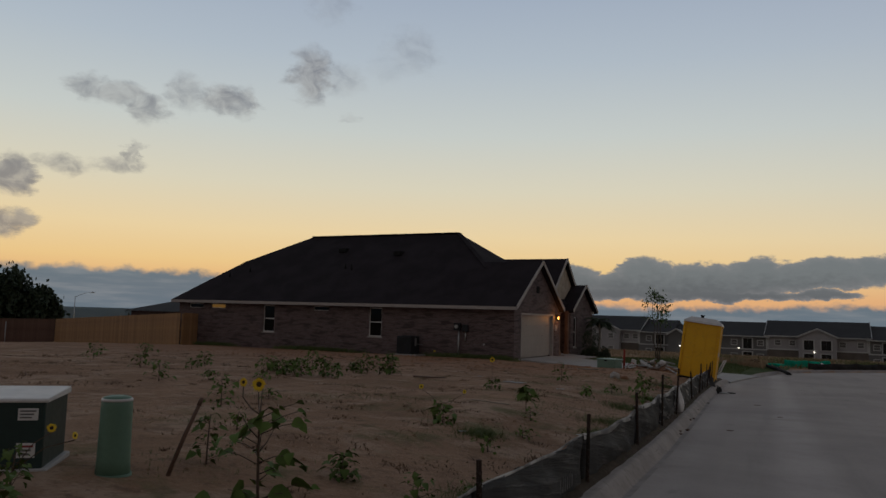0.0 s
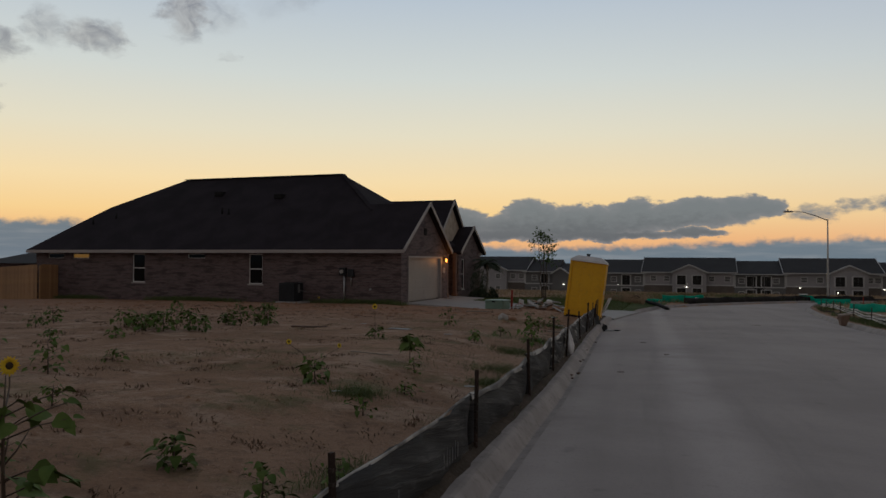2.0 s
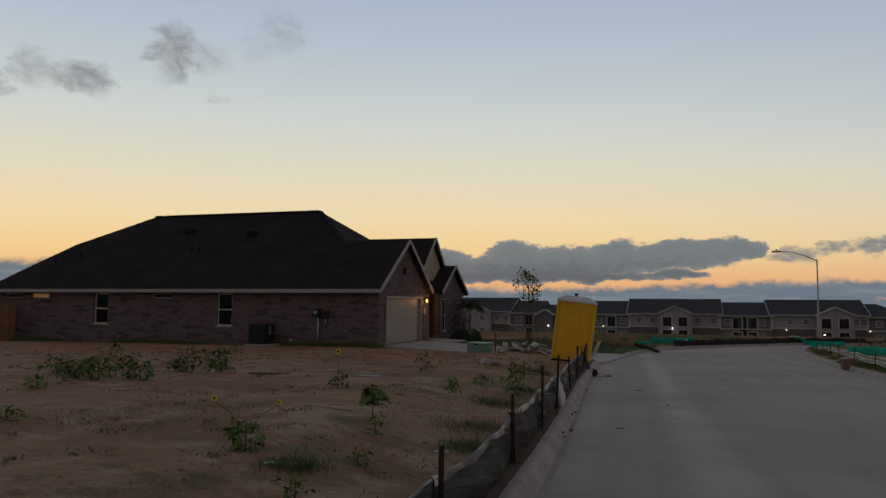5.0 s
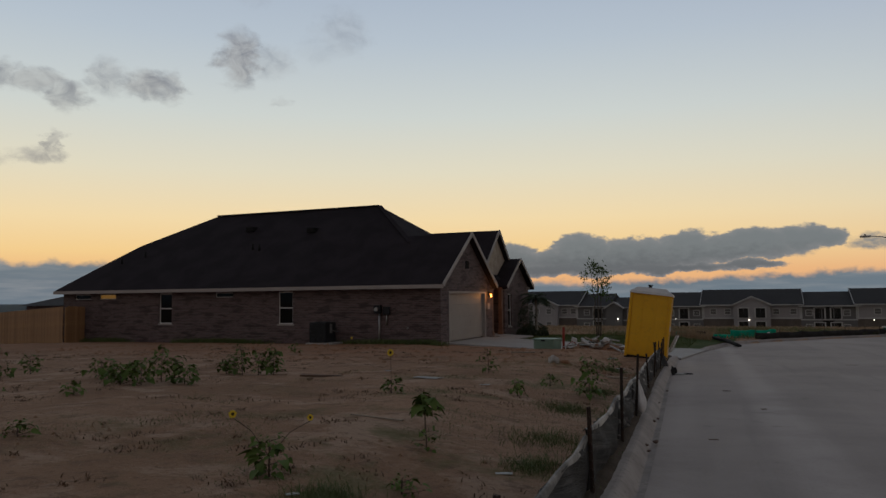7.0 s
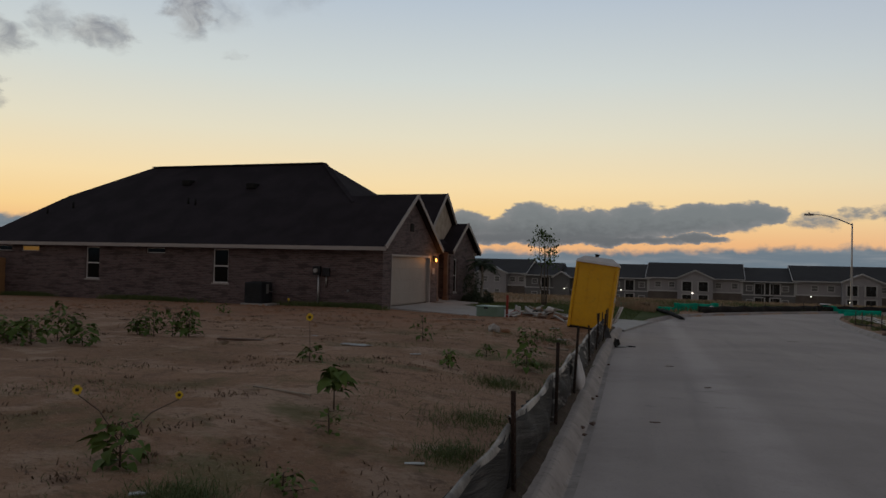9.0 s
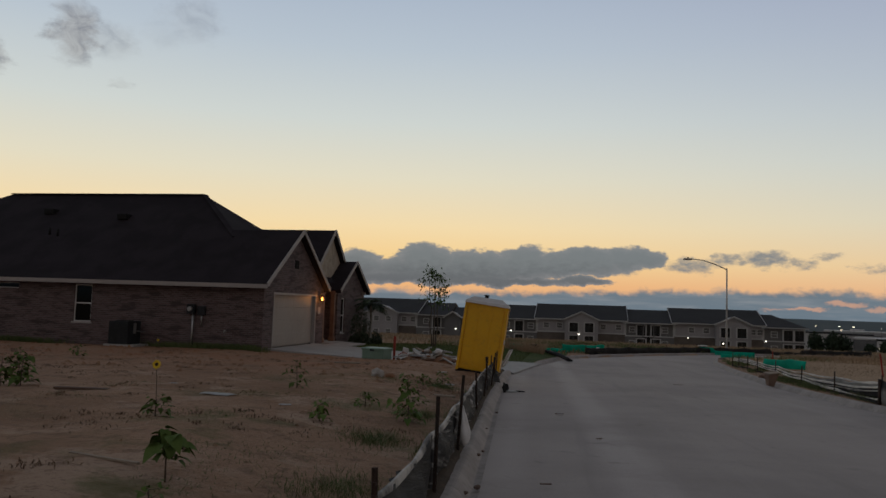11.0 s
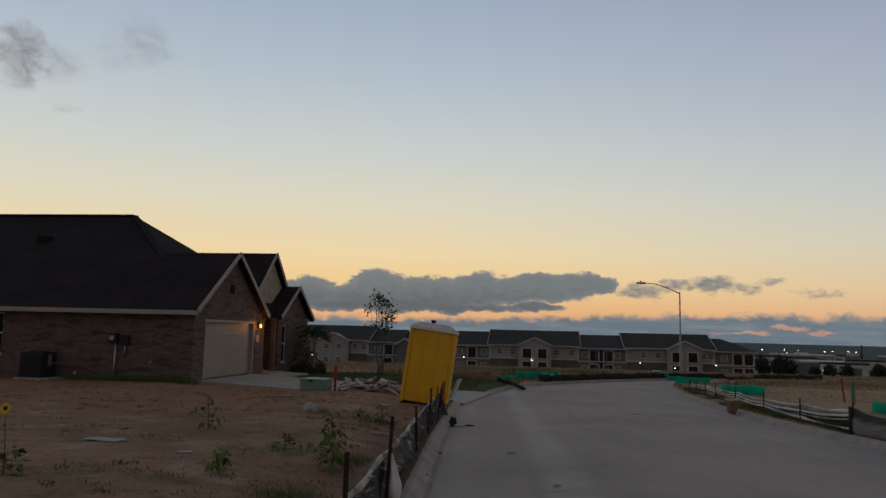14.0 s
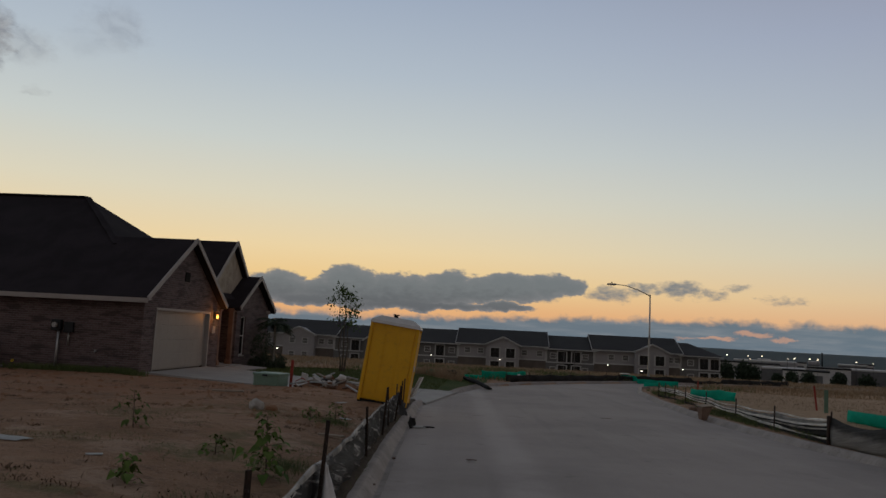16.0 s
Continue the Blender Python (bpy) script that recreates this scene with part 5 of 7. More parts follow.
def weed(at, hgt, spread, leaves, label="leafy green sunflower weed on bare soil", flowers=(), big=0.13, seed=0, stem=0.006, bare=0.03):
    """A branching annual: stalk, side stems, heart leaves and, on some, flower heads."""
    random.seed(seed + 11)
    w = thing("weed_plant", at, label, "plant", "weeds on the lot")
    b = bmesh.new()
    lean = (rnd(-0.08, 0.08) * hgt, rnd(-0.08, 0.08) * hgt)
    spine = lambda f: Vector((lean[0] * f * f, lean[1] * f * f, hgt * f))
    tube(b, [spine(k / 4) - Vector((0, 0, 0.03 if k == 0 else 0)) for k in range(5)], [stem * (1.5 - 0.9 * k / 4) for k in range(5)], 6)
    verts, faces = [], []
    for k in range(leaves):
        f = bare + (1 - bare) * (k + rnd(0.2, 0.8)) / leaves
        yaw = k * 2.4 + rnd(-0.5, 0.5)
        reach = spread * (1.1 - 0.7 * f) * rnd(0.35, 1.0)
        p = spine(f)
        q = p + Vector((math.cos(yaw) * reach, math.sin(yaw) * reach, reach * rnd(0.0, 0.55)))
        tube(b, [p, p.lerp(q, 0.6) - Vector((0, 0, 0.02 * reach)), q], [stem * 0.5, stem * 0.4, stem * 0.3], 4)
        size = big * 0.95 * rnd(0.6, 1.25) * (1.1 - 0.3 * f)
        add_leaf(verts, faces, q, yaw + rnd(-0.4, 0.4), rnd(-0.6, 0.2), size, size * rnd(0.75, 0.95), rnd(0.2, 0.6), rnd(-0.5, 0.5))
        for _ in range(4):
            r = p.lerp(q, rnd(0.35, 1.05)) + Vector((rnd(-0.05, 0.05), rnd(-0.05, 0.05), rnd(-0.04, 0.06)))
            s2 = size * rnd(0.35, 0.8)
            add_leaf(verts, faces, r, yaw + rnd(-1.8, 1.8), rnd(-0.7, 0.4), s2, s2 * 0.8, rnd(0.2, 0.6), rnd(-0.7, 0.7))
    part("stem", b, "stem", w)
    quick("foliage", verts, faces, "weed", w, "", True)
    for (fx, fy, fz, size, facing) in flowers:
        s = bmesh.new()
        top = Vector((fx, fy, fz))
        tube(s, [spine(0.55), (spine(0.8) + top) / 2, top - Vector((0, 0, 0.03)), top], [stem * 0.7, stem * 0.6, stem * 0.55, stem * 0.5], 5)
        part("flower_stalk", s, "stem", w)
        flower_head(w, top, size, facing)
    return w


def lot(x, y):
    return (x, y, ground_z(x, y) - 0.005)


def big_sunflower():
    """The tall plant by the silt fence: thin brown branches, each large leaf a part of its own."""
    random.seed(5)
    x, y = 10.66, -30.46
    ground = ground_z(x, y) - 0.005
    w = thing("sunflower", (x, y, ground), "tall flowering wild sunflower with broad green leaves", "plant", "weeds on the lot", turn=45.5)
    # leaves: across, height above datum, length
    rows = [(-0.017, 1.293, 0.108), (0.062, 1.34, 0.065), (0.105, 1.268, 0.108), (0.227, 1.369, 0.049), (0.239, 1.312, 0.049), (0.209, 1.268, 0.081), (-0.078, 1.252, 0.108), (-0.163, 1.194, 0.128), (-0.154, 1.147, 0.061), (-0.206, 1.093, 0.088), (0.139, 1.081, 0.101), (0.209, 1.037, 0.122), (0.044, 1.037, 0.101), (-0.035, 1.072, 0.074), (0.093, 0.956, 0.128), (-0.182, 0.893, 0.176), (-0.035, 0.912, 0.115), (0.129, 0.862, 0.149), (0.251, 0.893, 0.115), (-0.078, 0.85, 0.135)]
    stem = lambda z: Vector((-0.005 + 0.012 * math.sin(z * 4), 0.0, z - ground))
    b = bmesh.new()
    tube(b, [(0, 0, -0.05)] + [stem(z) for z in (0.7, 0.9, 1.08, 1.2, 1.3, 1.45)], [0.011, 0.0105, 0.0095, 0.008, 0.0065, 0.005, 0.0022], 8)
    # bare twigs
    for z, du, dz in ((1.16, -0.12, 0.16), (1.08, 0.09, 0.13), (1.1, 0.02, 0.11)):
        p = stem(z)
        tube(b, [p, p + Vector((du * 0.5, rnd(-0.03, 0.03), dz * 0.4)), p + Vector((du, rnd(-0.05, 0.05), dz))], [0.005, 0.004, 0.002], 5)
    spots = []
    for u, z, size in rows:
        v = rnd(-0.12, 0.12)
        q = Vector((u, v, z - ground))
        f = stem(min(1.36, max(0.66, z - 0.35 * abs(u) - 0.01)))
        tube(b, [f, f.lerp(q, 0.55) + Vector((0, 0, 0.012)), q], [0.004, 0.003, 0.002], 5)
        spots.append((q, math.atan2(v, u), size))
    part("stem", b, "stem", w, "thin branched brownish stem")
    for q, yaw, size in spots:
        v, fc = [], []
        length = size * 1.15
        start = q - Vector((math.cos(yaw), math.sin(yaw), 0)) * length * 0.5
        add_leaf(v, fc, start, yaw + rnd(-0.5, 0.5), rnd(-0.35, 0.1), length, length * rnd(0.75, 0.95), rnd(0.15, 0.5), rnd(-0.9, 0.9))
        quick("leaf", v, fc, "weed", w, "", True)
        for _ in range(2):
            v, fc = [], []
            small = length * rnd(0.4, 0.7)
            near = q + Vector((rnd(-0.5, 0.5), rnd(-0.5, 0.5), rnd(-0.4, 0.2))) * length
            add_leaf(v, fc, near, yaw + rnd(-1.2, 1.2), rnd(-0.6, 0.2), small, small * 0.8, rnd(0.2, 0.5), rnd(-0.9, 0.9))
            quick("leaf", v, fc, "weed", w, "", True)
    back = w.matrix_basis.inverted()
    for at, s, facing in (((10.48, -30.30, 1.455), 0.046, -20), ((10.48, -30.44, 1.478), 0.030, -38)):
        top = back @ Vector(at)
        b = bmesh.new()
        tube(b, [stem(1.3), (stem(1.3) + top) / 2 + Vector((0, 0, -0.06)), top - Vector((0, 0, 0.09)), top], [0.005, 0.0045, 0.004, 0.0035], 6)
        part("flower_stalk", b, "stem", w)
        flower_head(w, top, s, facing, 0.1)


big_sunflower()

# x, y, height, spread, leaves, big
WEEDS = [(9.82, -28.4, 0.22, 0.2, 14, 0.10), (8.87, -24.66, 0.30, 0.24, 17, 0.12), (9.03, -21.92, 0.40, 0.28, 12, 0.2), (7.16, -14.45, 0.5, 0.28, 15, 0.09), (7.1, -18.97, 0.22, 0.22, 14, 0.10),
         (8.86, -17.85, 0.24, 0.2, 14, 0.10), (8.78, -15.45, 0.22, 0.26, 12, 0.09), (9.75, -16.4, 0.7, 0.32, 26, 0.13), (7.76, -27.5, 0.2, 0.2, 8, 0.09), (5.49, -24.32, 0.14, 0.26, 10, 0.09), (5.82, -25.73, 0.42, 0.3, 15, 0.11),
         (1, -19.12, 0.34, 0.42, 18, 0.13), (1.45, -19.22, 0.3, 0.42, 18, 0.13), (2, -19.62, 0.3, 0.42, 18, 0.13), (2.09, -18.72, 0.62, 0.4, 18, 0.13), (2.39, -19.52, 0.42, 0.42, 18, 0.13),
         (2.6, -18.92, 0.44, 0.42, 18, 0.13), (2.88, -18.97, 0.3, 0.4, 18, 0.13), (1.7, -18.92, 0.36, 0.42, 18, 0.13), (1.88, -16.57, 0.3, 0.34, 18, 0.12), (2.15, -16.62, 0.4, 0.3, 18, 0.12),
         (2.46, -16.77, 0.62, 0.3, 18, 0.12), (2.68, -16.51, 0.5, 0.3, 18, 0.12), (2.83, -16.28, 0.6, 0.28, 18, 0.12), (3, -16.42, 0.5, 0.26, 18, 0.12), (8.9, -29.1, 0.42, 0.2, 12, 0.10),
         (1.83, -23.29, 0.4, 0.3, 14, 0.11), (1.94, -22.06, 0.2, 0.24, 10, 0.1), (2.6, -21.13, 0.16, 0.24, 10, 0.1), (-5.7, -18.98, 0.42, 0.42, 14, 0.13), (-1.83, -20.61, 0.34, 0.36, 12, 0.12), (-1.98, -18.28, 0.4, 0.36, 14, 0.12),
         (-1.02, -19.68, 0.26, 0.36, 12, 0.11), (10.1, -25.9, 0.18, 0.2, 11, 0.07), (9.45, -22.82, 0.2, 0.18, 9, 0.07), (9.3, -31.2, 0.3, 0.26, 14, 0.09), (8.96, -9.6, 0.34, 0.26, 16, 0.09), (8.7, -10.6, 0.24, 0.24, 12, 0.09),
         (6.6, -30.5, 0.26, 0.28, 11, 0.10), (-9.8, -13.52, 0.4, 0.45, 16, 0.14), (-1.5, -9, 0.3, 0.3, 12, 0.11), (9.92, -24.35, 0.14, 0.2, 12, 0.07), (10.85, -28.9, 0.3, 0.2, 16, 0.08), (11.0, -28.2, 0.22, 0.2, 14, 0.07)]
for i, (x, y, h_, s_, n_, b_) in enumerate(WEEDS):
    fl, text = (), "leafy green sunflower weed on bare soil"
    if i == 1:
        fl, text = ((-0.33, -0.05, 0.5, 0.036, 30), (0.1, 0.45, 0.42, 0.033, 60)), "leafy green weed with small yellow flowers on bare soil"
    if i == 4:
        fl, text = ((0.04, -0.1, 0.66, 0.06, 15),), "low leafy weed with one tall yellow sunflower"
    weed(lot(x, y), h_, s_, n_, text, fl, b_, i, bare=0.45 if i == 2 else 0.03)
weed(lot(8.79, -30.76), 0.28, 0.2, 12, "thin weed with drooping yellow flowers near the cabinet", ((0.1, 0.2, 0.42, 0.034, 60), (0.28, 0.25, 0.38, 0.028, 100)), 0.09, 73)
weed(lot(-3.4, -1.9), 0.2, 0.15, 8, "tiny weed with one yellow flower near the wall", ((0.0, -0.05, 0.3, 0.05, 15),), 0.08, 74)


def stuff_blades(name, label, category, mat, spots, hmin, hmax, width, lean=0.5, seed=3):
    """Many grass blades in one mesh; spots: x, y, z arrays."""
    g = np.random.default_rng(seed)
    xs, ys, zs = spots
    n = len(xs)
    hh, aa = g.uniform(hmin, hmax, n), g.uniform(0, 2 * np.pi, n)
    ll, lb = g.uniform(0, lean, n) * hh, g.uniform(0, 2 * np.pi, n)
    dx, dy = np.cos(aa) * width, np.sin(aa) * width
    tx, ty = xs + np.cos(lb) * ll, ys + np.sin(lb) * ll
    v = np.empty((n, 5, 3))
    v[:, 0] = np.stack([xs - dx, ys - dy, zs - 0.01], 1)
    v[:, 1] = np.stack([xs + dx, ys + dy, zs - 0.01], 1)
    mx, my, mz = xs + (tx - xs) * 0.35, ys + (ty - ys) * 0.35, zs + hh * 0.6
    v[:, 2] = np.stack([mx + dx * 0.7, my + dy * 0.7, mz], 1)
    v[:, 3] = np.stack([mx - dx * 0.7, my - dy * 0.7, mz], 1)
    v[:, 4] = np.stack([tx, ty, zs + hh], 1)
    k = np.arange(n)[:, None] * 5
    quads = (k + np.array([[0, 1, 2, 3]])).tolist()
    tris = (k + np.array([[3, 2, 4]])).tolist()
    ob = quick(name, v.reshape(-1, 3).tolist(), quads + tris, mat)
    return tagged(ob, label, category, kind="stuff")


def scatter(n, x0, x1, y0, y1, keep, seed):
    g = np.random.default_rng(seed)
    xs, ys, zs = [], [], []
    while len(xs) < n:
        x, y = g.uniform(x0, x1), g.uniform(y0, y1)
        if keep(x, y, g):
            xs.append(x), ys.append(y), zs.append(ground_z(x, y))
    return np.array(xs), np.array(ys), np.array(zs)


def patchy(x, y, s, cut, g, seed=0.0):
    return noise.noise((x * s, y * s, seed)) > cut + g.uniform(-0.25, 0.25)


# dry straw and stubble over the lot, denser near the fence
stuff_blades("dry_stubble", "short dry straw stubble on the bare lot", "dry grass", "straw",
             scatter(36000, -4, 11.4, -34, -8, lambda x, y, g: x < along(LEFT, y) - 0.5 and patchy(x, y, 0.5, 0.02, g) and g.uniform() < 0.25 + 0.75 * smooth01((x - 2) / 7), 5), 0.006, 0.018, 0.0032, 7.0)
stuff_blades("green_tufts", "sparse green grass tufts on the lot", "grass", "lawn",
             scatter(4000, 4, 11.4, -34, -8, lambda x, y, g: x < along(LEFT, y) - 0.35 and patchy(x, y, 0.6, 0.42, g, 3.0), 6), 0.012, 0.045, 0.003, 2.6)
stuff_blades("verge_grass", "low grass and weeds along the silt fence", "grass", "lawn",
             scatter(4200, 9, 12.4, -34, -7, lambda x, y, g: -0.75 < x - along(LEFT, y) < -0.2 and patchy(x, y, 0.9, 0.12, g, 8.0), 7), 0.03, 0.10, 0.0035, 1.8)
spots = [scatter(900, cx - r * 2, cx + r * 2, cy - r * 2.5, cy + r * 2.5, lambda x, y, g: x < along(LEFT, y) - 0.33 and math.hypot((x - cx) / r, (y - cy) / (r * 1.3)) < abs(g.normal(0, 0.55)) + 0.15, 60 + k)
         for k, (cx, cy, r) in enumerate(((10.25, -21.1, 0.5), (9.8, -18.4, 0.4), (10.9, -27.8, 0.35), (9.7, -15.6, 0.4), (10.5, -22.6, 0.3), (11.2, -30.6, 0.35), (9.0, -10.0, 0.4), (9.6, -25.0, 0.25)))]
stuff_blades("grass_patches", "soft green grass patches near the silt fence", "grass", "lawn", tuple(np.concatenate([p[k] for p in spots]) for k in range(3)), 0.02, 0.11, 0.003, 2.2, 17)
stuff_blades("house_grass", "dark grass strip at the foot of the brick wall", "grass", "lawn",
             scatter(6000, -22, 1.2, -1.1, -0.52, lambda x, y, g: patchy(x, y, 0.35, -0.15, g, 9.0), 8), 0.10, 0.26, 0.010, 0.6)
stuff_blades("front_lawn", "green front lawn beyond the driveway", "lawn", "lawn",
             scatter(16000, 0.5, 9.6, 5.3, 14.5, lambda x, y, g: x < along(LEFT, y) - 0.4 and not (x < 1.8 and y < 8.1), 9), 0.05, 0.11, 0.012, 0.6)
stuff_blades("field_grass", "tall dry brown grass in the field", "dry grass", "drygrass",
             scatter(42000, -32, 66, 13, 66, lambda x, y, g: (x < along(LEFT, y) - 0.9 or x > along(RIGHT, y) + (1.2 if y < 26 else 0.6) or y > 46) and not (x < 9.8 and y < 14.6) and x < 24 + y * 0.8, 10), 0.06, 0.26, 0.025, 1.3)
stuff_blades("verge_field_grass", "short dry grass on the field beside the street", "dry grass", "drygrass",
             scatter(30000, 18.9, 46, -18, 16, lambda x, y, g: x > along(RIGHT, y) + 0.5 and patchy(x, y, 0.25, -0.35, g, 5.0), 12), 0.02, 0.07, 0.010, 2.6)
stuff_blades("kerb_weeds", "dark low weeds under the collapsed fence", "weeds", "lawn",
             scatter(5200, 18.8, 20.6, -8, 14, lambda x, y, g: 0.42 < x - along(RIGHT, y) < 1.5 and patchy(x, y, 0.7, -0.1, g, 15.0), 14), 0.05, 0.24, 0.007, 1.0)
stuff_blades("bend_grass", "taller dry grass along the outer bend of the street", "dry grass", "drygrass",
             scatter(14000, 24, 74, 19, 37, lambda x, y, g: y > 21.5 and 0.6 < x - along(RIGHT, y) < 9.0, 16), 0.1, 0.34, 0.02, 1.4)
stuff_blades("mound_weeds", "tall dry and green weeds on the mound beyond the driveway", "weeds", "drygrass",
             scatter(1500, 6.5, 10.2, 11.0, 14.0, lambda x, y, g: x < along(LEFT, y) - 0.7 and patchy(x, y, 0.45, 0.0, g, 18.0), 18), 0.2, 0.65, 0.009, 0.9)
# dead brown weeds and litter, in small tufts over the bare lot
g_ = np.random.default_rng(31)
tufts = []
while len(tufts) < 620:
    x, y = g_.uniform(-9, 11.2), g_.uniform(-33, -3)
    if x < along(LEFT, y) - 0.4 and patchy(x, y, 0.35, -0.02, g_, 12.0):
        r, m = g_.uniform(0.03, 0.16), int(g_.integers(8, 30))
        px, py = g_.normal(x, r, m), g_.normal(y, r, m)
        tufts.append((px, py, np.array([ground_z(min(u, along(LEFT, v) - 0.35), v) for u, v in zip(px, py)])))
stuff_blades("dead_weeds", "dead brown weeds and plant litter on the bare lot", "dead weeds", "deadweed", tuple(np.concatenate([t_[k] for t_ in tufts]) for k in range(3)), 0.012, 0.05, 0.007, 2.5, 19)
stuff_blades("field_weeds", "green weeds in the field beyond the street", "weeds", "lawn",
             scatter(6000, 3, 26, 15, 36, lambda x, y, g: (x < along(LEFT, y) - 0.7 or x > along(RIGHT, y) + 0.8) and patchy(x, y, 0.22, 0.22, g, 6.0), 13), 0.08, 0.4, 0.012, 1.2)


def lawn_sheet():
    xs, ys = np.arange(0.5, 11.6, 0.35), np.arange(5.35, 14.8, 0.35)
    verts, faces, n = [], [], len(xs)
    for y in ys:
        for x in xs:
            x2 = min(x, along(LEFT, y) - 0.3)
            verts.append((x2, y, ground_z(x2, y) + 0.025))
    for j in range(len(ys) - 1):
        for i in range(n - 1):
            if not (xs[i] < 1.75 and ys[j] < 8.0):
                faces.append((j * n + i, j * n + i + 1, (j + 1) * n + i + 1, (j + 1) * n + i))
    tagged(quick("lawn_turf", verts, faces, "turf", None, "laid green turf beside the driveway", True), category="lawn", kind="structure")


M["turf"] = material("green_turf", (0.035, 0.06, 0.015, 1), (0.06, 0.08, 0.025, 1), 0.5, 5.0, 0.9, 0.5, 0.03, c3=(0.12, 0.085, 0.05, 1), stain=0.7, spec=0.05)
lawn_sheet()


def clods():
    g = np.random.default_rng(21)
    verts, faces = [], []
    base = [(1, 0, 0), (-1, 0, 0), (0, 1, 0), (0, -1, 0), (0, 0, 1), (0, 0, -1)]
    tri = [(0, 2, 4), (2, 1, 4), (1, 3, 4), (3, 0, 4), (2, 0, 5), (1, 2, 5), (3, 1, 5), (0, 3, 5)]
    n = 0
    while n < 7000:
        x, y = g.uniform(-14, 11.1), g.uniform(-36, -1.2)
        if x > along(LEFT, y) - 0.35 or not patchy(x, y, 0.6, 0.05, g, 2.0):
            continue
        s = 0.008 + 0.035 * g.random() ** 3 + (0.09 * g.random() ** 4 if y > -12 else 0)
        z = ground_z(x, y)
        k = len(verts)
        verts += [(x + p[0] * s * g.uniform(0.6, 1.3), y + p[1] * s * g.uniform(0.6, 1.3), z + p[2] * s * g.uniform(0.4, 0.8)) for p in base]
        faces += [tuple(i + k for i in t) for t in tri]
        n += 1
    tagged(quick("soil_clods", verts, faces, "soil", None, "small brown clods of loose soil", False), category="soil", kind="stuff")


clods()


# ---- trees ----
def tree(at, hgt, spread, trunk, leaves, leaf, mat, label, name="tree", stems=1, seed=0, crown_from=0.35, bark="bark", clump=0.35):
    random.seed(seed)
    t = thing(name, at, label, "tree")
    b = bmesh.new()
    tips = []
    for s in range(stems):
        a0 = 2 * math.pi * s / max(1, stems) + 0.7
        off = 0.0 if stems == 1 else spread * 0.45
        base = Vector((math.cos(a0) * off * 0.25, math.sin(a0) * off * 0.25, -0.1))
        top = Vector((math.cos(a0) * off + rnd(-0.1, 0.1), math.sin(a0) * off + rnd(-0.1, 0.1), hgt * rnd(0.88, 1.0)))
        n = 6
        line = [base.lerp(top, k / n) + Vector((rnd(-1, 1), rnd(-1, 1), 0)) * 0.02 * hgt * math.sin(math.pi * k / n) for k in range(n + 1)]
        tube(b, line, [trunk * (1.0 - 0.85 * k / n) for k in range(n + 1)], 7)
        tips.append(top)
        for k in range(int(14 / stems) + 4):
            f = crown_from + (1 - crown_from) * (k + rnd(0, 1)) / (int(14 / stems) + 4)
            i = min(n - 1, int(f * n))
            p = line[i].lerp(line[i + 1], f * n - i)
            a = k * 2.4 + rnd(-0.6, 0.6)
            r = spread * rnd(0.45, 1.0) * math.sin(math.pi * min(0.95, 0.25 + 0.75 * (f - crown_from) / (1 - crown_from))) ** 0.7
            q = p + Vector((math.cos(a) * r, math.sin(a) * r, r * rnd(0.15, 0.7)))
            m = p.lerp(q, 0.5) + Vector((0, 0, 0.08 * r))
            tube(b, [p, m, q], [trunk * 0.35 * (1.1 - f), trunk * 0.22 * (1.1 - f), trunk * 0.08], 5)
            tips += [q, m, p.lerp(q, 0.75) + Vector((rnd(-0.2, 0.2), rnd(-0.2, 0.2), rnd(-0.1, 0.2))) * r]
    part("trunk", solid(b), bark, t)
    g = np.random.default_rng(seed + 1)
    verts, faces = [], []
    for k in range(leaves):
        c = tips[g.integers(len(tips))]
        p = c + Vector(g.normal(0, clump * spread * 0.5, 3))
        add_one = Euler(tuple(g.uniform(0, 6.28, 3))).to_matrix()
        s = leaf * g.uniform(0.6, 1.4)
        i = len(verts)
        verts += [tuple(p + add_one @ Vector(q)) for q in ((0, 0, 0), (s * 0.5, s * 0.32, 0.1 * s), (s, 0, 0), (s * 0.5, -s * 0.32, 0.1 * s))]
        faces.append((i, i + 1, i + 2, i + 3))
    quick("crown", verts, faces, mat, t)
    return t


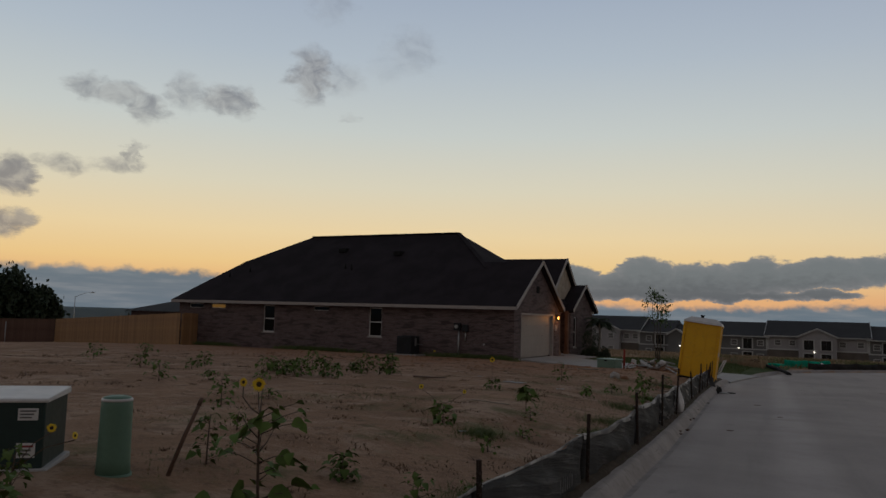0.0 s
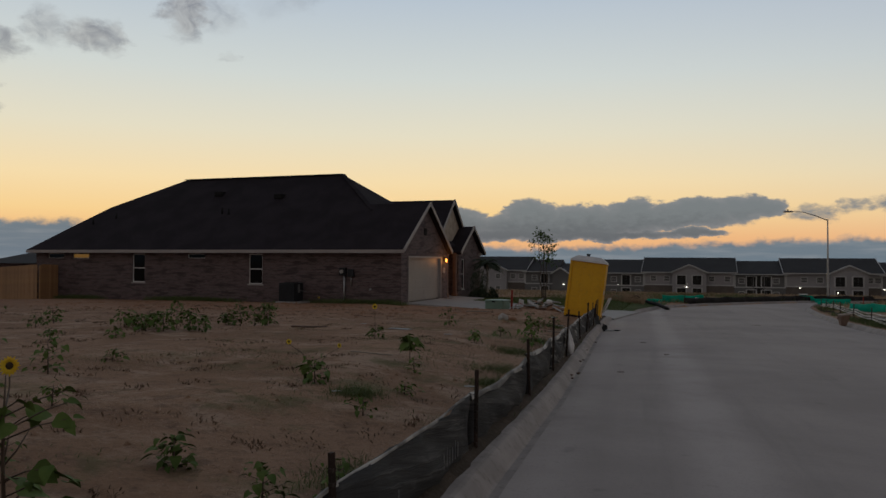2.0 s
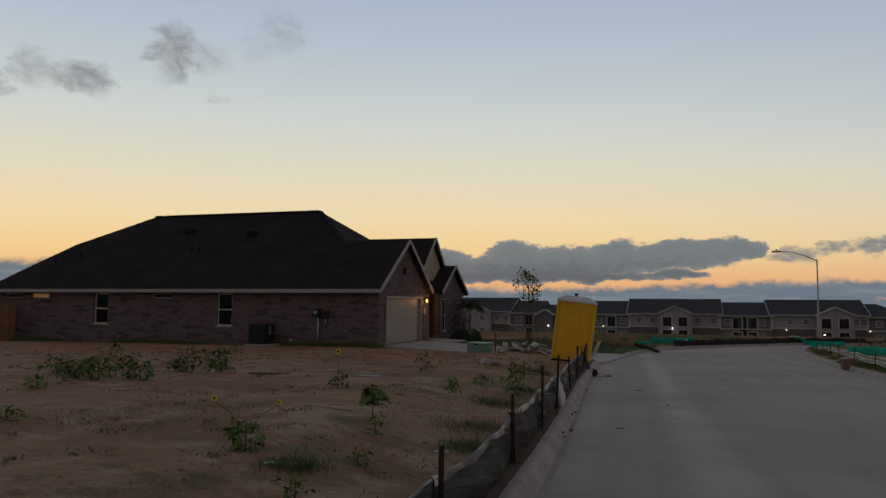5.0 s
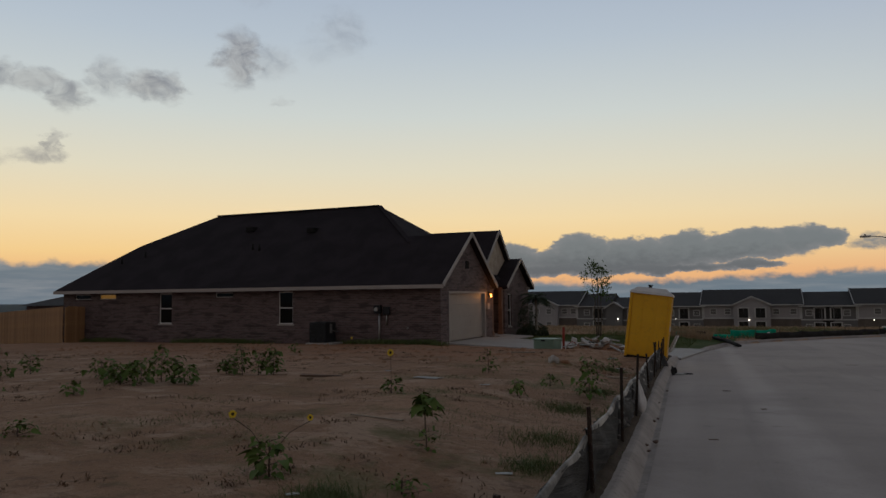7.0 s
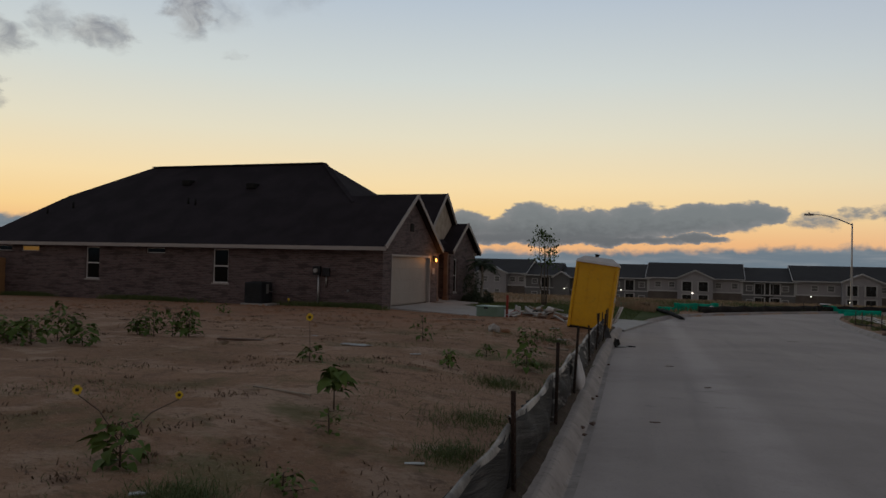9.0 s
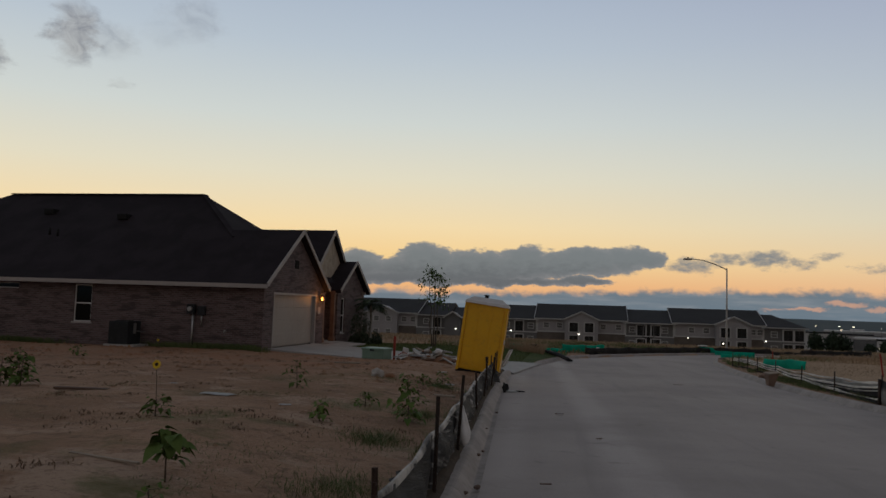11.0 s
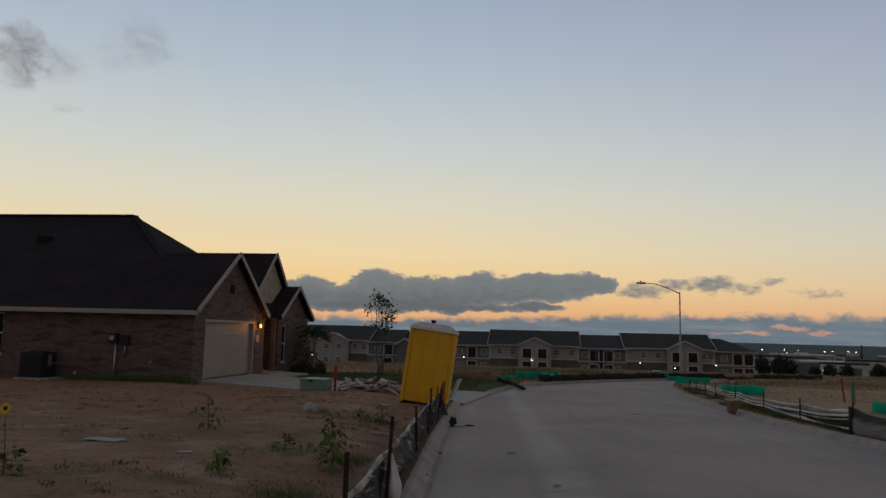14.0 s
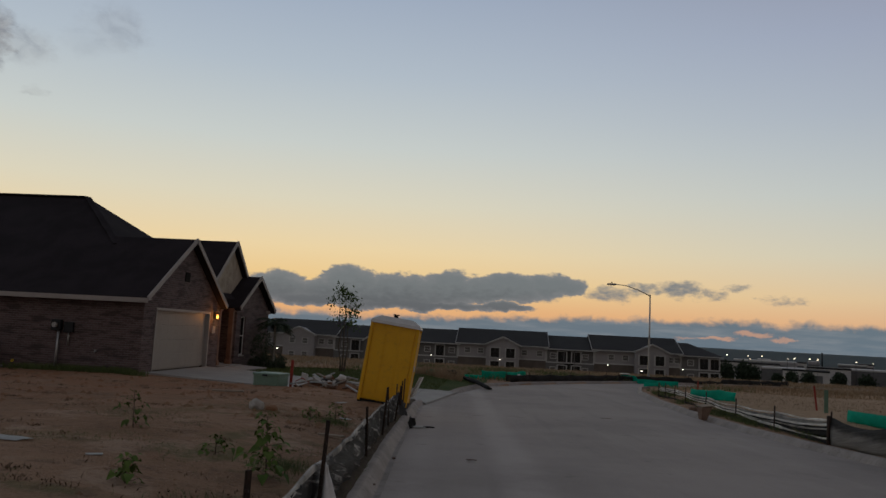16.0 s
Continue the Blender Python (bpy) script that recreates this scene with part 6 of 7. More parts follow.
tree((4.85, 9.2, ground_z(4.85, 9.2) - 0.02), 3.95, 0.85, 0.045, 520, 0.13, "leaf", "slender young multi-stemmed tree with sparse leaves on the lawn", "young_tree", 3, 4, 0.52, clump=0.3)
def palm(at, trunk_h, fronds, reach, label):
    """A young palm: pale ringed trunk and arching fronds of narrow leaflets."""
    random.seed(9)
    t = thing("young_palm", at, label, "palm")
    b = bmesh.new()
    n = 12
    tube(b, [(0.02 * math.sin(k), 0, -0.1 + (trunk_h + 0.1) * k / n) for k in range(n + 1)], [0.075 * (1 + 0.1 * (k % 2)) * (1 - 0.25 * k / n) for k in range(n + 1)], 9)
    part("trunk", b, "palebark", t, "pale ringed trunk")
    for k in range(fronds):
        a, lift = k * 2.4 + rnd(-0.3, 0.3), rnd(0.15, 1.15)
        l = reach * rnd(0.75, 1.1)
        verts, faces = [], []
        spine = lambda f: Vector((math.cos(a) * l * f * math.cos(lift * (1 - f * 0.6)), math.sin(a) * l * f * math.cos(lift * (1 - f * 0.6)), trunk_h + l * (f * math.sin(lift) * 1.1 - 0.75 * f * f)))
        side = Vector((-math.sin(a), math.cos(a), 0))
        for i in range(22):
            f = 0.12 + 0.88 * i / 21
            p = spine(f)
            w = reach * 0.26 * math.sin(math.pi * min(0.95, f * 0.8 + 0.15)) * rnd(0.85, 1.1)
            d = (spine(min(1.0, f + 0.05)) - p).normalized() if f < 0.95 else (p - spine(0.9)).normalized()
            for sg in (-1, 1):
                tip = p + side * sg * w + d * w * 0.7 + Vector((0, 0, -w * 0.5))
                q = len(verts)
                verts += [p - d * 0.012, p + d * 0.012, p.lerp(tip, 0.5) + d * 0.02 + Vector((0, 0, 0.02)), tip, p.lerp(tip, 0.5) - d * 0.02 + Vector((0, 0, 0.02))]
                faces.append((q, q + 1, q + 2, q + 3, q + 4))
        fr = quick("frond", verts, faces, "darkleaf", t)
        b = bmesh.new()
        tube(b, [spine(f / 6) for f in range(7)], [0.014 - 0.0018 * f for f in range(7)], 5)
        part("midrib", b, "lawn", fr)


M["palebark"] = material("pale_palm_bark", grey(0.30, 1, 0.95, 0.85), grey(0.2, 1, 0.92, 0.8), 4.0, 30.0, 0.9, 0.5, 0.01)
palm((1.05, 10.9, ground_z(1.05, 10.9) - 0.02), 2.1, 15, 1.15, "young palm with pale trunk and drooping dark fronds by the porch")
for i, (x, y, h_, s_) in enumerate(((-54.2, 9.4, 6.3, 2.7), (-57.5, 7.4, 7.0, 3.2), (-51.6, 10.6, 4.7, 1.5), (-62.0, 2.0, 7.2, 3.4))):
    tree((x, y, ground_z(x, y) - 0.1), h_, s_, 0.22, 5200, 0.42, "darkleaf", "dark dense evergreen tree behind the wooden fence", "tree", 1, 30 + i, 0.12, clump=0.42)
tree((-79.0, 44.0, -3.6), 5.2, 1.1, 0.08, 160, 0.3, "darkleaf", "thin nearly bare tree far beyond the fence", "young_tree", 2, 41, 0.4)


def shrub(at, r, hgt, seed, label="dark rounded shrub beside the house front"):
    g = np.random.default_rng(seed)
    s = thing("shrub", at, label, "shrub", "shrubs by the porch")
    b = bmesh.new()
    for k in range(7):
        a = k * 0.9
        tube(b, [(0, 0, -0.05), (math.cos(a) * r * 0.3, math.sin(a) * r * 0.3, hgt * 0.45), (math.cos(a) * r * 0.6, math.sin(a) * r * 0.6, hgt * 0.8)], [0.015, 0.01, 0.005], 4)
    part("branches", b, "bark", s)
    verts, faces = [], []
    for k in range(650):
        d = Vector(g.normal(0, 1, 3)).normalized() * g.uniform(0.5, 1.0) ** 0.5
        p = Vector((d.x * r, d.y * r, hgt * 0.5 + d.z * hgt * 0.5)) * (0.85 + 0.25 * noise.noise(d * 2.0 + Vector((seed, 0, 0))))
        m = Euler(tuple(g.uniform(0, 6.28, 3))).to_matrix()
        q = 0.07 * g.uniform(0.6, 1.4)
        i = len(verts)
        verts += [tuple(p + m @ Vector(c)) for c in ((0, 0, 0), (q * 0.5, q * 0.4, 0), (q, 0, 0), (q * 0.5, -q * 0.4, 0))]
        faces.append((i, i + 1, i + 2, i + 3))
    quick("foliage", verts, faces, "darkleaf", s)


for i, (x, y, r, h_) in enumerate(((0.85, 8.9, 0.4, 0.65), (0.9, 9.9, 0.45, 0.8), (0.75, 10.2, 0.55, 2.3), (0.85, 9.4, 0.5, 1.9), (0.95, 11.9, 0.5, 0.8), (1.5, 8.5, 0.35, 0.5), (1.8, 9.3, 0.4, 0.5))):
    shrub((x, y, ground_z(x, y) - 0.02), r, h_, 50 + i)


# ---- wooden fences behind the lot ----
def board_fence(name, a, c, hgt, mat, label, step=0.15, posts=2.4, group=""):
    a, c = Vector((*a, 0)), Vector((*c, 0))
    run = (c - a).length
    ang = math.degrees(math.atan2((c - a).y, (c - a).x))
    f = thing(name, (a.x, a.y, ground_z(a.x, a.y)), label, "fence", turn=ang)
    dz = ground_z(c.x, c.y) - ground_z(a.x, a.y)
    b = bmesh.new()
    box(b, (0.004, -0.01, -0.15), (step - 0.004, 0.008, hgt))
    first = part("board", b, mat, f)
    me = first.data
    n = int(run / step)
    bpy.data.objects.remove(first)
    for k in range(n):
        o = new("board", me)
        o.parent = f
        o.location = (k * step, rnd(-0.004, 0.004), dz * k / n + rnd(-0.012, 0.012))
    for z in (0.25, hgt * 0.5, hgt - 0.25):
        b = bmesh.new()
        beam(b, (0, 0.03, z), (run, 0.03, z + dz), 0.04, 0.09)
        part("rail", solid(b), mat, f)
    for k in range(int(run / posts) + 1):
        b = bmesh.new()
        x = k * posts
        box(b, (x - 0.045, 0.05, dz * x / run - 0.3), (x + 0.045, 0.14, dz * x / run + hgt - 0.05), 0.005)
        part("post", b, mat, f)
    return f


board_fence("cedar_fence", (-42.6, 5.8), (-20.6, -1.75), 1.85, "cedar", "new honey-coloured cedar board fence beside the house")
board_fence("cedar_fence", (-20.35, -1.7), (-20.3, -0.62), 1.85, "cedar", "short return of new cedar fence at the house corner")
old = board_fence("stained_fence", (-62.0, -8.0), (-42.8, 5.9), 1.85, "oldfence", "dark red-brown stained board fence in front of trees")
b = bmesh.new()
tube(b, [(20.0, -0.1, -0.2), (20.0, -0.1, 2.0)], 0.04)
part("steel_post", b, "galv", old, "grey steel fence post")


def neighbour_house():
    h = thing("neighbour_house", (-36.0, 22.0, ground_z(-36, 22)), "low neighbour house with grey hip roof behind the cedar fence", "house")
    inv = h.matrix_basis.inverted()
    z = ground_z(-36, 22)
    b = bmesh.new()
    box(b, (-46, 16, z - 0.3), (-24, 28, z + 2.3))
    part("wall", b, "brick", h).matrix_parent_inverse = inv
    b = bmesh.new()
    v = [b.verts.new(p) for p in ((-46.5, 15.5, z + 2.3), (-23.5, 15.5, z + 2.3), (-23.5, 28.5, z + 2.3), (-46.5, 28.5, z + 2.3), (-41, 22, z + 4.2), (-29, 22, z + 4.2))]
    for f in ((0, 1, 5, 4), (1, 2, 5), (2, 3, 4, 5), (3, 0, 4), (3, 2, 1, 0)):
        b.faces.new([v[i] for i in f])
    part("roof", solid(b), "apt_roof", h).matrix_parent_inverse = inv


neighbour_house()


# ---- utilities on the lot ----
def build_cabinet():
    x, y = 7.70, -30.25
    c = thing("transformer_cabinet", lot(x, y), "dark green utility cabinet with lid painted pale for sky reflection, and warning stickers", "utility box", turn=42)
    b = bmesh.new()
    box(b, (-0.52, -0.4, -0.08), (0.52, 0.4, 0.04), 0.015)
    part("pad", b, "drive", c)
    b = bmesh.new()
    box(b, (-0.48, -0.36, 0.03), (0.48, 0.36, 0.54), 0.015)
    body = part("body", b, "darkgreen", c)
    # lid: the sky it reflects is put into a pale grey colour
    b = bmesh.new()
    prism(b, [(-0.5, -0.38, 0.535), (-0.5, 0.38, 0.535), (-0.5, 0.38, 0.59), (-0.5, -0.36, 0.565), (-0.5, -0.38, 0.555)], (1.0, 0, 0))
    bmesh.ops.bevel(solid(b), geom=list(b.edges), offset=0.006, segments=2, affect="EDGES")
    part("lid", b, "greyplastic", c, "lid with its sky reflection painted pale grey")
    b = bmesh.new()
    box(b, (-0.02, -0.368, 0.08), (0.0, -0.358, 0.5), 0.002)
    part("seam", b, "black", c)
    for u, z, w, h_, red in ((0.36, 0.40, 0.14, 0.09, False), (0.36, 0.12, 0.13, 0.11, True), (0.06, 0.10, 0.16, 0.16, True), (-0.14, 0.42, 0.14, 0.09, False)):
        b = bmesh.new()
        box(b, (u - w / 2, -0.366, z), (u + w / 2, -0.359, z + h_))
        st = part("sticker", b, "label", c, "white warning sticker")
        for k in range(3):
            b = bmesh.new()
            z1 = z + h_ * (0.78 - k * 0.27)
            box(b, (u - w * 0.4, -0.369, z1 - h_ * 0.07), (u + w * (0.4 - 0.1 * k), -0.365, z1 + h_ * 0.07))
            part("print_bar", b, "redink" if red and k == 0 else "greyink", st)
    b = bmesh.new()
    box(b, (0.02, -0.39, 0.28), (0.06, -0.358, 0.34), 0.006)
    part("lock", b, "galv", c)


build_cabinet()


def build_pedestal():
    p = thing("cable_pedestal", lot(8.76, -29.93), "pale green plastic cable pedestal with rounded top", "utility pedestal")
    b = bmesh.new()
    tube(b, [(0, 0, -0.05), (0, 0, 0.12), (0, 0, 0.5), (0, 0, 0.56), (0, 0, 0.585), (0, 0, 0.595)], [0.132, 0.12, 0.115, 0.112, 0.098, 0.055], 28)
    part("shell", b, "greenpost", p)
    b = bmesh.new()
    tube(b, [(0, 0, 0.555), (0, 0, 0.575)], [0.1165, 0.1125], 28)
    part("rim", b, "greyplastic", p, "pale worn rim")
    b = bmesh.new()
    tube(b, [(0, 0, -0.05), (0, 0, 0.012)], 0.138, 24)
    part("collar", b, "greenpost", p)


build_pedestal()


def build_leaning_stake():
    s = thing("leaning_stake", lot(9.01, -29.62), "leaning dark brown wooden stake", "stake")
    b = bmesh.new()
    tube(b, [(-0.02, -0.03, -0.1), (0.05, 0.1, 0.3), (0.107, 0.2, 0.57)], [0.018, 0.017, 0.015], 7)
    part("shaft", b, "stake", s)
    b = bmesh.new()
    tube(b, [(0.1, 0.188, 0.54), (0.112, 0.208, 0.6)], [0.019, 0.016], 7)
    part("split_tip", b, "stake", s)


build_leaning_stake()


def build_vault():
    v = thing("utility_vault", lot(5.1, -1.9), "low pale green utility box beside the driveway", "utility box", turn=-12)
    b = bmesh.new()
    box(b, (-0.42, -0.33, -0.08), (0.42, 0.33, 0.34), 0.04)
    part("body", b, "greenbox", v)
    b = bmesh.new()
    box(b, (-0.45, -0.36, 0.32), (0.45, 0.38, 0.4), 0.03)
    part("lid", b, "greenbox", v)
    b = bmesh.new()
    box(b, (-0.08, -0.39, 0.3), (0.08, -0.36, 0.36), 0.008)
    part("latch", b, "darkmetal", v)
    for k in range(4):
        b = bmesh.new()
        box(b, (-0.425, -0.342, 0.05 + k * 0.065), (0.425, 0.342, 0.075 + k * 0.065), 0.006)
        part("rib", b, "greenbox", v)


build_vault()


def flat_stake(name, at, hgt, w, mat, label, tilt=(0, 0), turn=0):
    s = thing(name, at, label, "stake", tilt=tilt, turn=turn)
    b = bmesh.new()
    prism(b, [(-w / 2, -0.012, 0.0), (w / 2, -0.012, 0.0), (w / 2, -0.012, hgt - 0.02), (w * 0.3, -0.012, hgt), (-w * 0.3, -0.012, hgt), (-w / 2, -0.012, hgt - 0.02), ], (0, 0.024, 0))
    prism(b, [(-w / 2, -0.012, 0.0), (0, -0.012, -0.25), (w / 2, -0.012, 0.0)], (0, 0.024, 0))
    part("shaft", solid(b), mat, s)
    return s


flat_stake("survey_stake", lot(5.62, -1.5), 0.9, 0.085, "redstake", "red painted survey stake beside the driveway", (0, 1))
flat_stake("survey_stake", (22.55, 1.2, ground_z(22.55, 1.2)), 0.8, 0.055, "redstake", "tall red painted survey stake in the field", (0, -6))
flat_stake("marker_stake", (22.4, 0.1, ground_z(22.4, 0.1)), 0.72, 0.12, "greenpost", "narrow pale green marker post in the field", (0, 1))
flat_stake("survey_stake", (21.5, 12.6, ground_z(21.5, 12.6)), 0.5, 0.05, "redstake", "short red survey stake by the far fence", (0, 2))
hose = thing("hose_loop", lot(5.95, -1.45), "thin dark hose loop beside the red stake", "hose")
b = bmesh.new()
tube(b, [(-0.2, 0, -0.03), (-0.18, 0, 0.25), (0.0, 0.02, 0.36), (0.2, 0.04, 0.25), (0.24, 0.05, -0.03)], 0.014)
part("tubing", b, "redstake", hose)


def build_sandbag():
    y = -18.4
    x = along(LEFT, y) - 0.13
    s = thing("sandbag", (x - 0.08, y, road_z(y) + 0.2), "white woven sack hanging over the silt fence", "sack")
    b = bmesh.new()
    rows = []
    for k in range(12):
        f = k / 11
        r = 0.022 + 0.088 * smooth01(f * 1.15) * (1 - 0.25 * smooth01((f - 0.8) / 0.2))
        if f > 0.97:
            r *= 0.7
        rows.append(((0.02 * math.sin(f * 3) + 0.03 * f, -0.02 * f, 0.46 - 0.46 * f), r))
    tube(b, [p for p, _ in rows], [r for _, r in rows], 18)
    for v in b.verts:
        n = noise.noise(v.co * 9.0) * 0.018 + 0.01 * math.sin(math.atan2(v.co.y, v.co.x) * 5 + v.co.z * 6)
        d = Vector((v.co.x, v.co.y, 0))
        v.co += d.normalized() * n if d.length > 1e-4 else Vector()
        v.co.x *= 0.75
    part("sack", b, "sandbag", s)
    b = bmesh.new()
    tube(b, [(0.0, 0, 0.44), (-0.03, 0.02, 0.49), (-0.09, 0.03, 0.46)], [0.02, 0.024, 0.012], 10)
    part("tied_neck", b, "sandbag", s)


build_sandbag()


M["dullprint"] = material("faded_print", grey(0.16), grey(0.08), 8.0, 60.0, 0.8, 0.0)
# faded writing on the silt fence as plain bars
for y0, n, z0 in ((-29.2, 7, 0.22), (-27.8, 8, 0.22)):
    for k in range(n):
        y = y0 + k * 0.085
        x = along(LEFT, y) - 0.235
        b = bmesh.new()
        h_ = 0.11 if k % 3 else 0.14
        box(b, (-0.002, -0.011, 0), (0.002, 0.011, h_), 0.0, SILT_INV @ Matrix.Translation((x - 0.02 * (y < -26), y, road_z(y) + z0)))
        part("print_bar", b, "dullprint", SILT, "faded grey lettering bar")


def lump(bm, r, seed, jag=0.0):
    bmesh.ops.create_icosphere(bm, subdivisions=2, radius=1.0)
    for v in bm.verts:
        k = 1 + 0.35 * noise.noise(v.co * 1.3 + Vector((seed, 0, 0))) + 0.15 * noise.noise(v.co * 3.1 + Vector((0, seed, 0))) + jag * noise.noise(v.co * 4.7 + Vector((seed, seed, 0)))
        v.co = Vector((v.co.x * r[0], v.co.y * r[1], v.co.z * r[2])) * k
    return bm


def rock(at, r, mat, label, seed, name="rock", category="rock"):
    b = bmesh.new()
    lump(b, r, seed)
    o = part(name, b, mat, None, label)
    o.location = at
    return tagged(o, category=category)


def on_lot(x, y, up=0.0):
    return (x, y, ground_z(x, y) + up)


rock(on_lot(7.45, -10.1, 0.06), (0.16, 0.13, 0.13), "rubble", "pale broken rock on the bare soil", 1.0)
rock(on_lot(7.75, -10.0, 0.03), (0.14, 0.1, 0.07), "soil", "small dark clod beside the rock", 3.0, "clod", "soil")


def plank(at, size, turn, mat, label, name="board_scrap", tilt=(0, 0), category="debris"):
    b = bmesh.new()
    box(b, (-size[0] / 2, -size[1] / 2, 0), (size[0] / 2, size[1] / 2, size[2]), min(size) * 0.15)
    o = part(name, b, mat, None, label)
    o.matrix_basis = pose(*at, tilt[0], tilt[1], turn)
    return tagged(o, category=category, group="construction scraps")


def paper(at, size, turn, mat, label, seed):
    """A crumpled sheet lying on the soil."""
    random.seed(seed)
    n = 5
    verts = [((i / n - 0.5) * size[0], (j / n - 0.5) * size[1], 0.012 + rnd(0, 0.05) * min(size) * 1.2) for j in range(n + 1) for i in range(n + 1)]
    faces = [(j * (n + 1) + i, j * (n + 1) + i + 1, (j + 1) * (n + 1) + i + 1, (j + 1) * (n + 1) + i) for j in range(n) for i in range(n)]
    o = quick("sheet_scrap", verts, faces, mat, None, label)
    o.matrix_basis = pose(*at, 0, 0, turn)
    m = o.modifiers.new("thickness", "SOLIDIFY")
    m.thickness = 0.008
    return tagged(o, category="debris", group="construction scraps")


paper(on_lot(6.56, -16.3), (0.55, 0.26), -12, "card", "pale flat board scrap on the soil", 1)
paper(on_lot(9.37, -25.06), (0.10, 0.05), 40, "card", "small white scrap on the soil", 2)
paper(on_lot(7.87, -16.68), (0.18, 0.10), 25, "card", "small white paper scrap on the soil", 3)
paper(on_lot(10.36, -23.1), (0.16, 0.05), 20, "card", "thin white scrap near the silt fence", 4)
paper(on_lot(9.0, -9.0), (0.35, 0.12), -30, "card", "crumpled white scrap near the silt fence", 5)
paper(on_lot(8.3, -6.2), (0.3, 0.15), 60, "card", "crumpled white scrap near the silt fence", 6)
paper(on_lot(5.0, -15.0), (0.12, 0.07), 0, "card", "small white paper scrap on the soil", 7)
plank(on_lot(5.6, -6.75, 0.02), (0.75, 0.11, 0.04), 12, "rawwood", "weathered lumber offcut on the soil")
plank(on_lot(4.3, -16.6, 0.01), (0.9, 0.12, 0.035), 8, "stake", "short dark board half sunk in soil")
plank(on_lot(9.5, -12.2, 0.02), (0.5, 0.09, 0.04), -20, "rawwood", "weathered board offcut near the silt fence")
plank(on_lot(8.2, -21.55, 0.0), (0.85, 0.035, 0.02), -14, "rawwood", "thin pale lath lying on the soil")


M["cardbrown"] = material("brown_cardboard", grey(0.22, 1, 0.68, 0.5), grey(0.15, 1, 0.65, 0.5), 3.0, 24.0, 0.85, 0.3, 0.01)


def build_debris_heap():
    random.seed(77)
    h = thing("debris_heap", lot(6.75, -1.2), "heap of pale rubble, boards and plastic scraps beside the driveway", "debris heap")
    b = bmesh.new()
    lump(b, (1.2, 0.95, 0.36), 5.0)
    part("soil_mound", b, "soil", h)
    for k in range(44):
        a, r = rnd(0, 6.28), rnd(0.1, 1.25)
        x, y = math.cos(a) * r * 1.1, math.sin(a) * r * 0.9
        z = max(0.02, 0.5 * (1 - r / 1.3)) + rnd(0, 0.08)
        b = bmesh.new()
        lump(b, (rnd(0.05, 0.17), rnd(0.05, 0.12), rnd(0.03, 0.08)), k * 1.7)
        o = part("rubble_chunk", b, random.choice(["rubble", "rubble", "card", "soil", "cardbrown", "card", "sandbag", "fabric"][: 8 if k % 3 == 0 else 5]), h)
        o.matrix_basis = pose(x, y, z, rnd(-20, 20), rnd(-20, 20), rnd(0, 180))
    for k in range(18):
        b = bmesh.new()
        l = rnd(0.3, 0.85)
        box(b, (-l / 2, -0.05, -0.02), (l / 2, 0.05, 0.02), 0.005)
        o = part("board", b, random.choice(["rawwood", "card", "rubble"]), h)
        o.matrix_basis = pose(rnd(-0.9, 0.9), rnd(-0.75, 0.6), rnd(0.22, 0.5), rnd(-14, 14), rnd(-24, 24), rnd(-40, 40))
    b = bmesh.new()
    prism(b, [(-0.12, 0, 0), (0.12, 0, 0.02), (0.1, 0.02, 0.26), (-0.1, 0.04, 0.3)], (0.01, 0.05, 0))
    o = part("white_sheet", solid(b), "white", h)
    o.matrix_basis = pose(-0.85, 0.2, 0.28, 10, 5, 20)
    b = bmesh.new()
    lump(b, (0.15, 0.13, 0.11), 9.0)
    o = part("plastic_bag", b, "sandbag", h, "crumpled white plastic bag")
    o.location = (0.4, 0.1, 0.5)


build_debris_heap()


def build_gutter_rubbish():
    y = -8.2
    x = along(LEFT, y) + 0.1
    g = thing("gutter_rubbish", (x, y, road_z(y) - 0.01), "dark clod and torn fabric scrap lying in the gutter", "debris")
    b = bmesh.new()
    lump(b, (0.07, 0.08, 0.14), 2.0, 0.9)
    o = part("clod", b, "fabric", g)
    o.location = (0.0, 0, 0.1)
    b = bmesh.new()
    lump(b, (0.16, 0.07, 0.03), 4.0)
    o = part("fabric_scrap", b, "card", g)
    o.location = (0.18, -0.05, 0.02)
    b = bmesh.new()
    tube(b, [(0.28, -0.05, 0.03), (0.4, -0.03, 0.035), (0.52, 0.0, 0.03)], [0.02, 0.02, 0.012], 6)
    part("fabric_strip", b, "fabric", g)
    for k, (yy, r) in enumerate(((-18.0, 0.035), (-17.7, 0.025), (-19.9, 0.04), (-20.2, 0.03), (-20.6, 0.025), (-13.2, 0.03), (-15.5, 0.02))):
        rock((along(LEFT, yy) - 0.02 + 0.05 * (k % 3), yy, road_z(yy) + 0.02), (r, r * 1.5, r * 0.5), "stake", "dark soil clod in the gutter", 20.0 + k, "clod", "soil")


build_gutter_rubbish()


def build_tipped_bundle():
    """Torn black fabric heaped at the end of the silt fence."""
    y = -6.6
    x = along(LEFT, y) - 0.26
    g = thing("fabric_heap", (x, y, road_z(y) + 0.1), "heap of torn black silt fabric against short posts", "fabric heap")
    b = bmesh.new()
    lump(b, (0.14, 0.5, 0.2), 8.0, 0.9)
    o = part("folds", b, "fabric", g)
    o.location = (0, 0, 0.16)
    for k, (dy, h_) in enumerate(((-0.9, 0.8), (-0.3, 0.72), (0.35, 0.85))):
        b = bmesh.new()
        tube(b, [(0, dy, -0.1), (0.03, dy, h_)], 0.018, 6)
        part("post", b, "rustpost", g)


build_tipped_bundle()


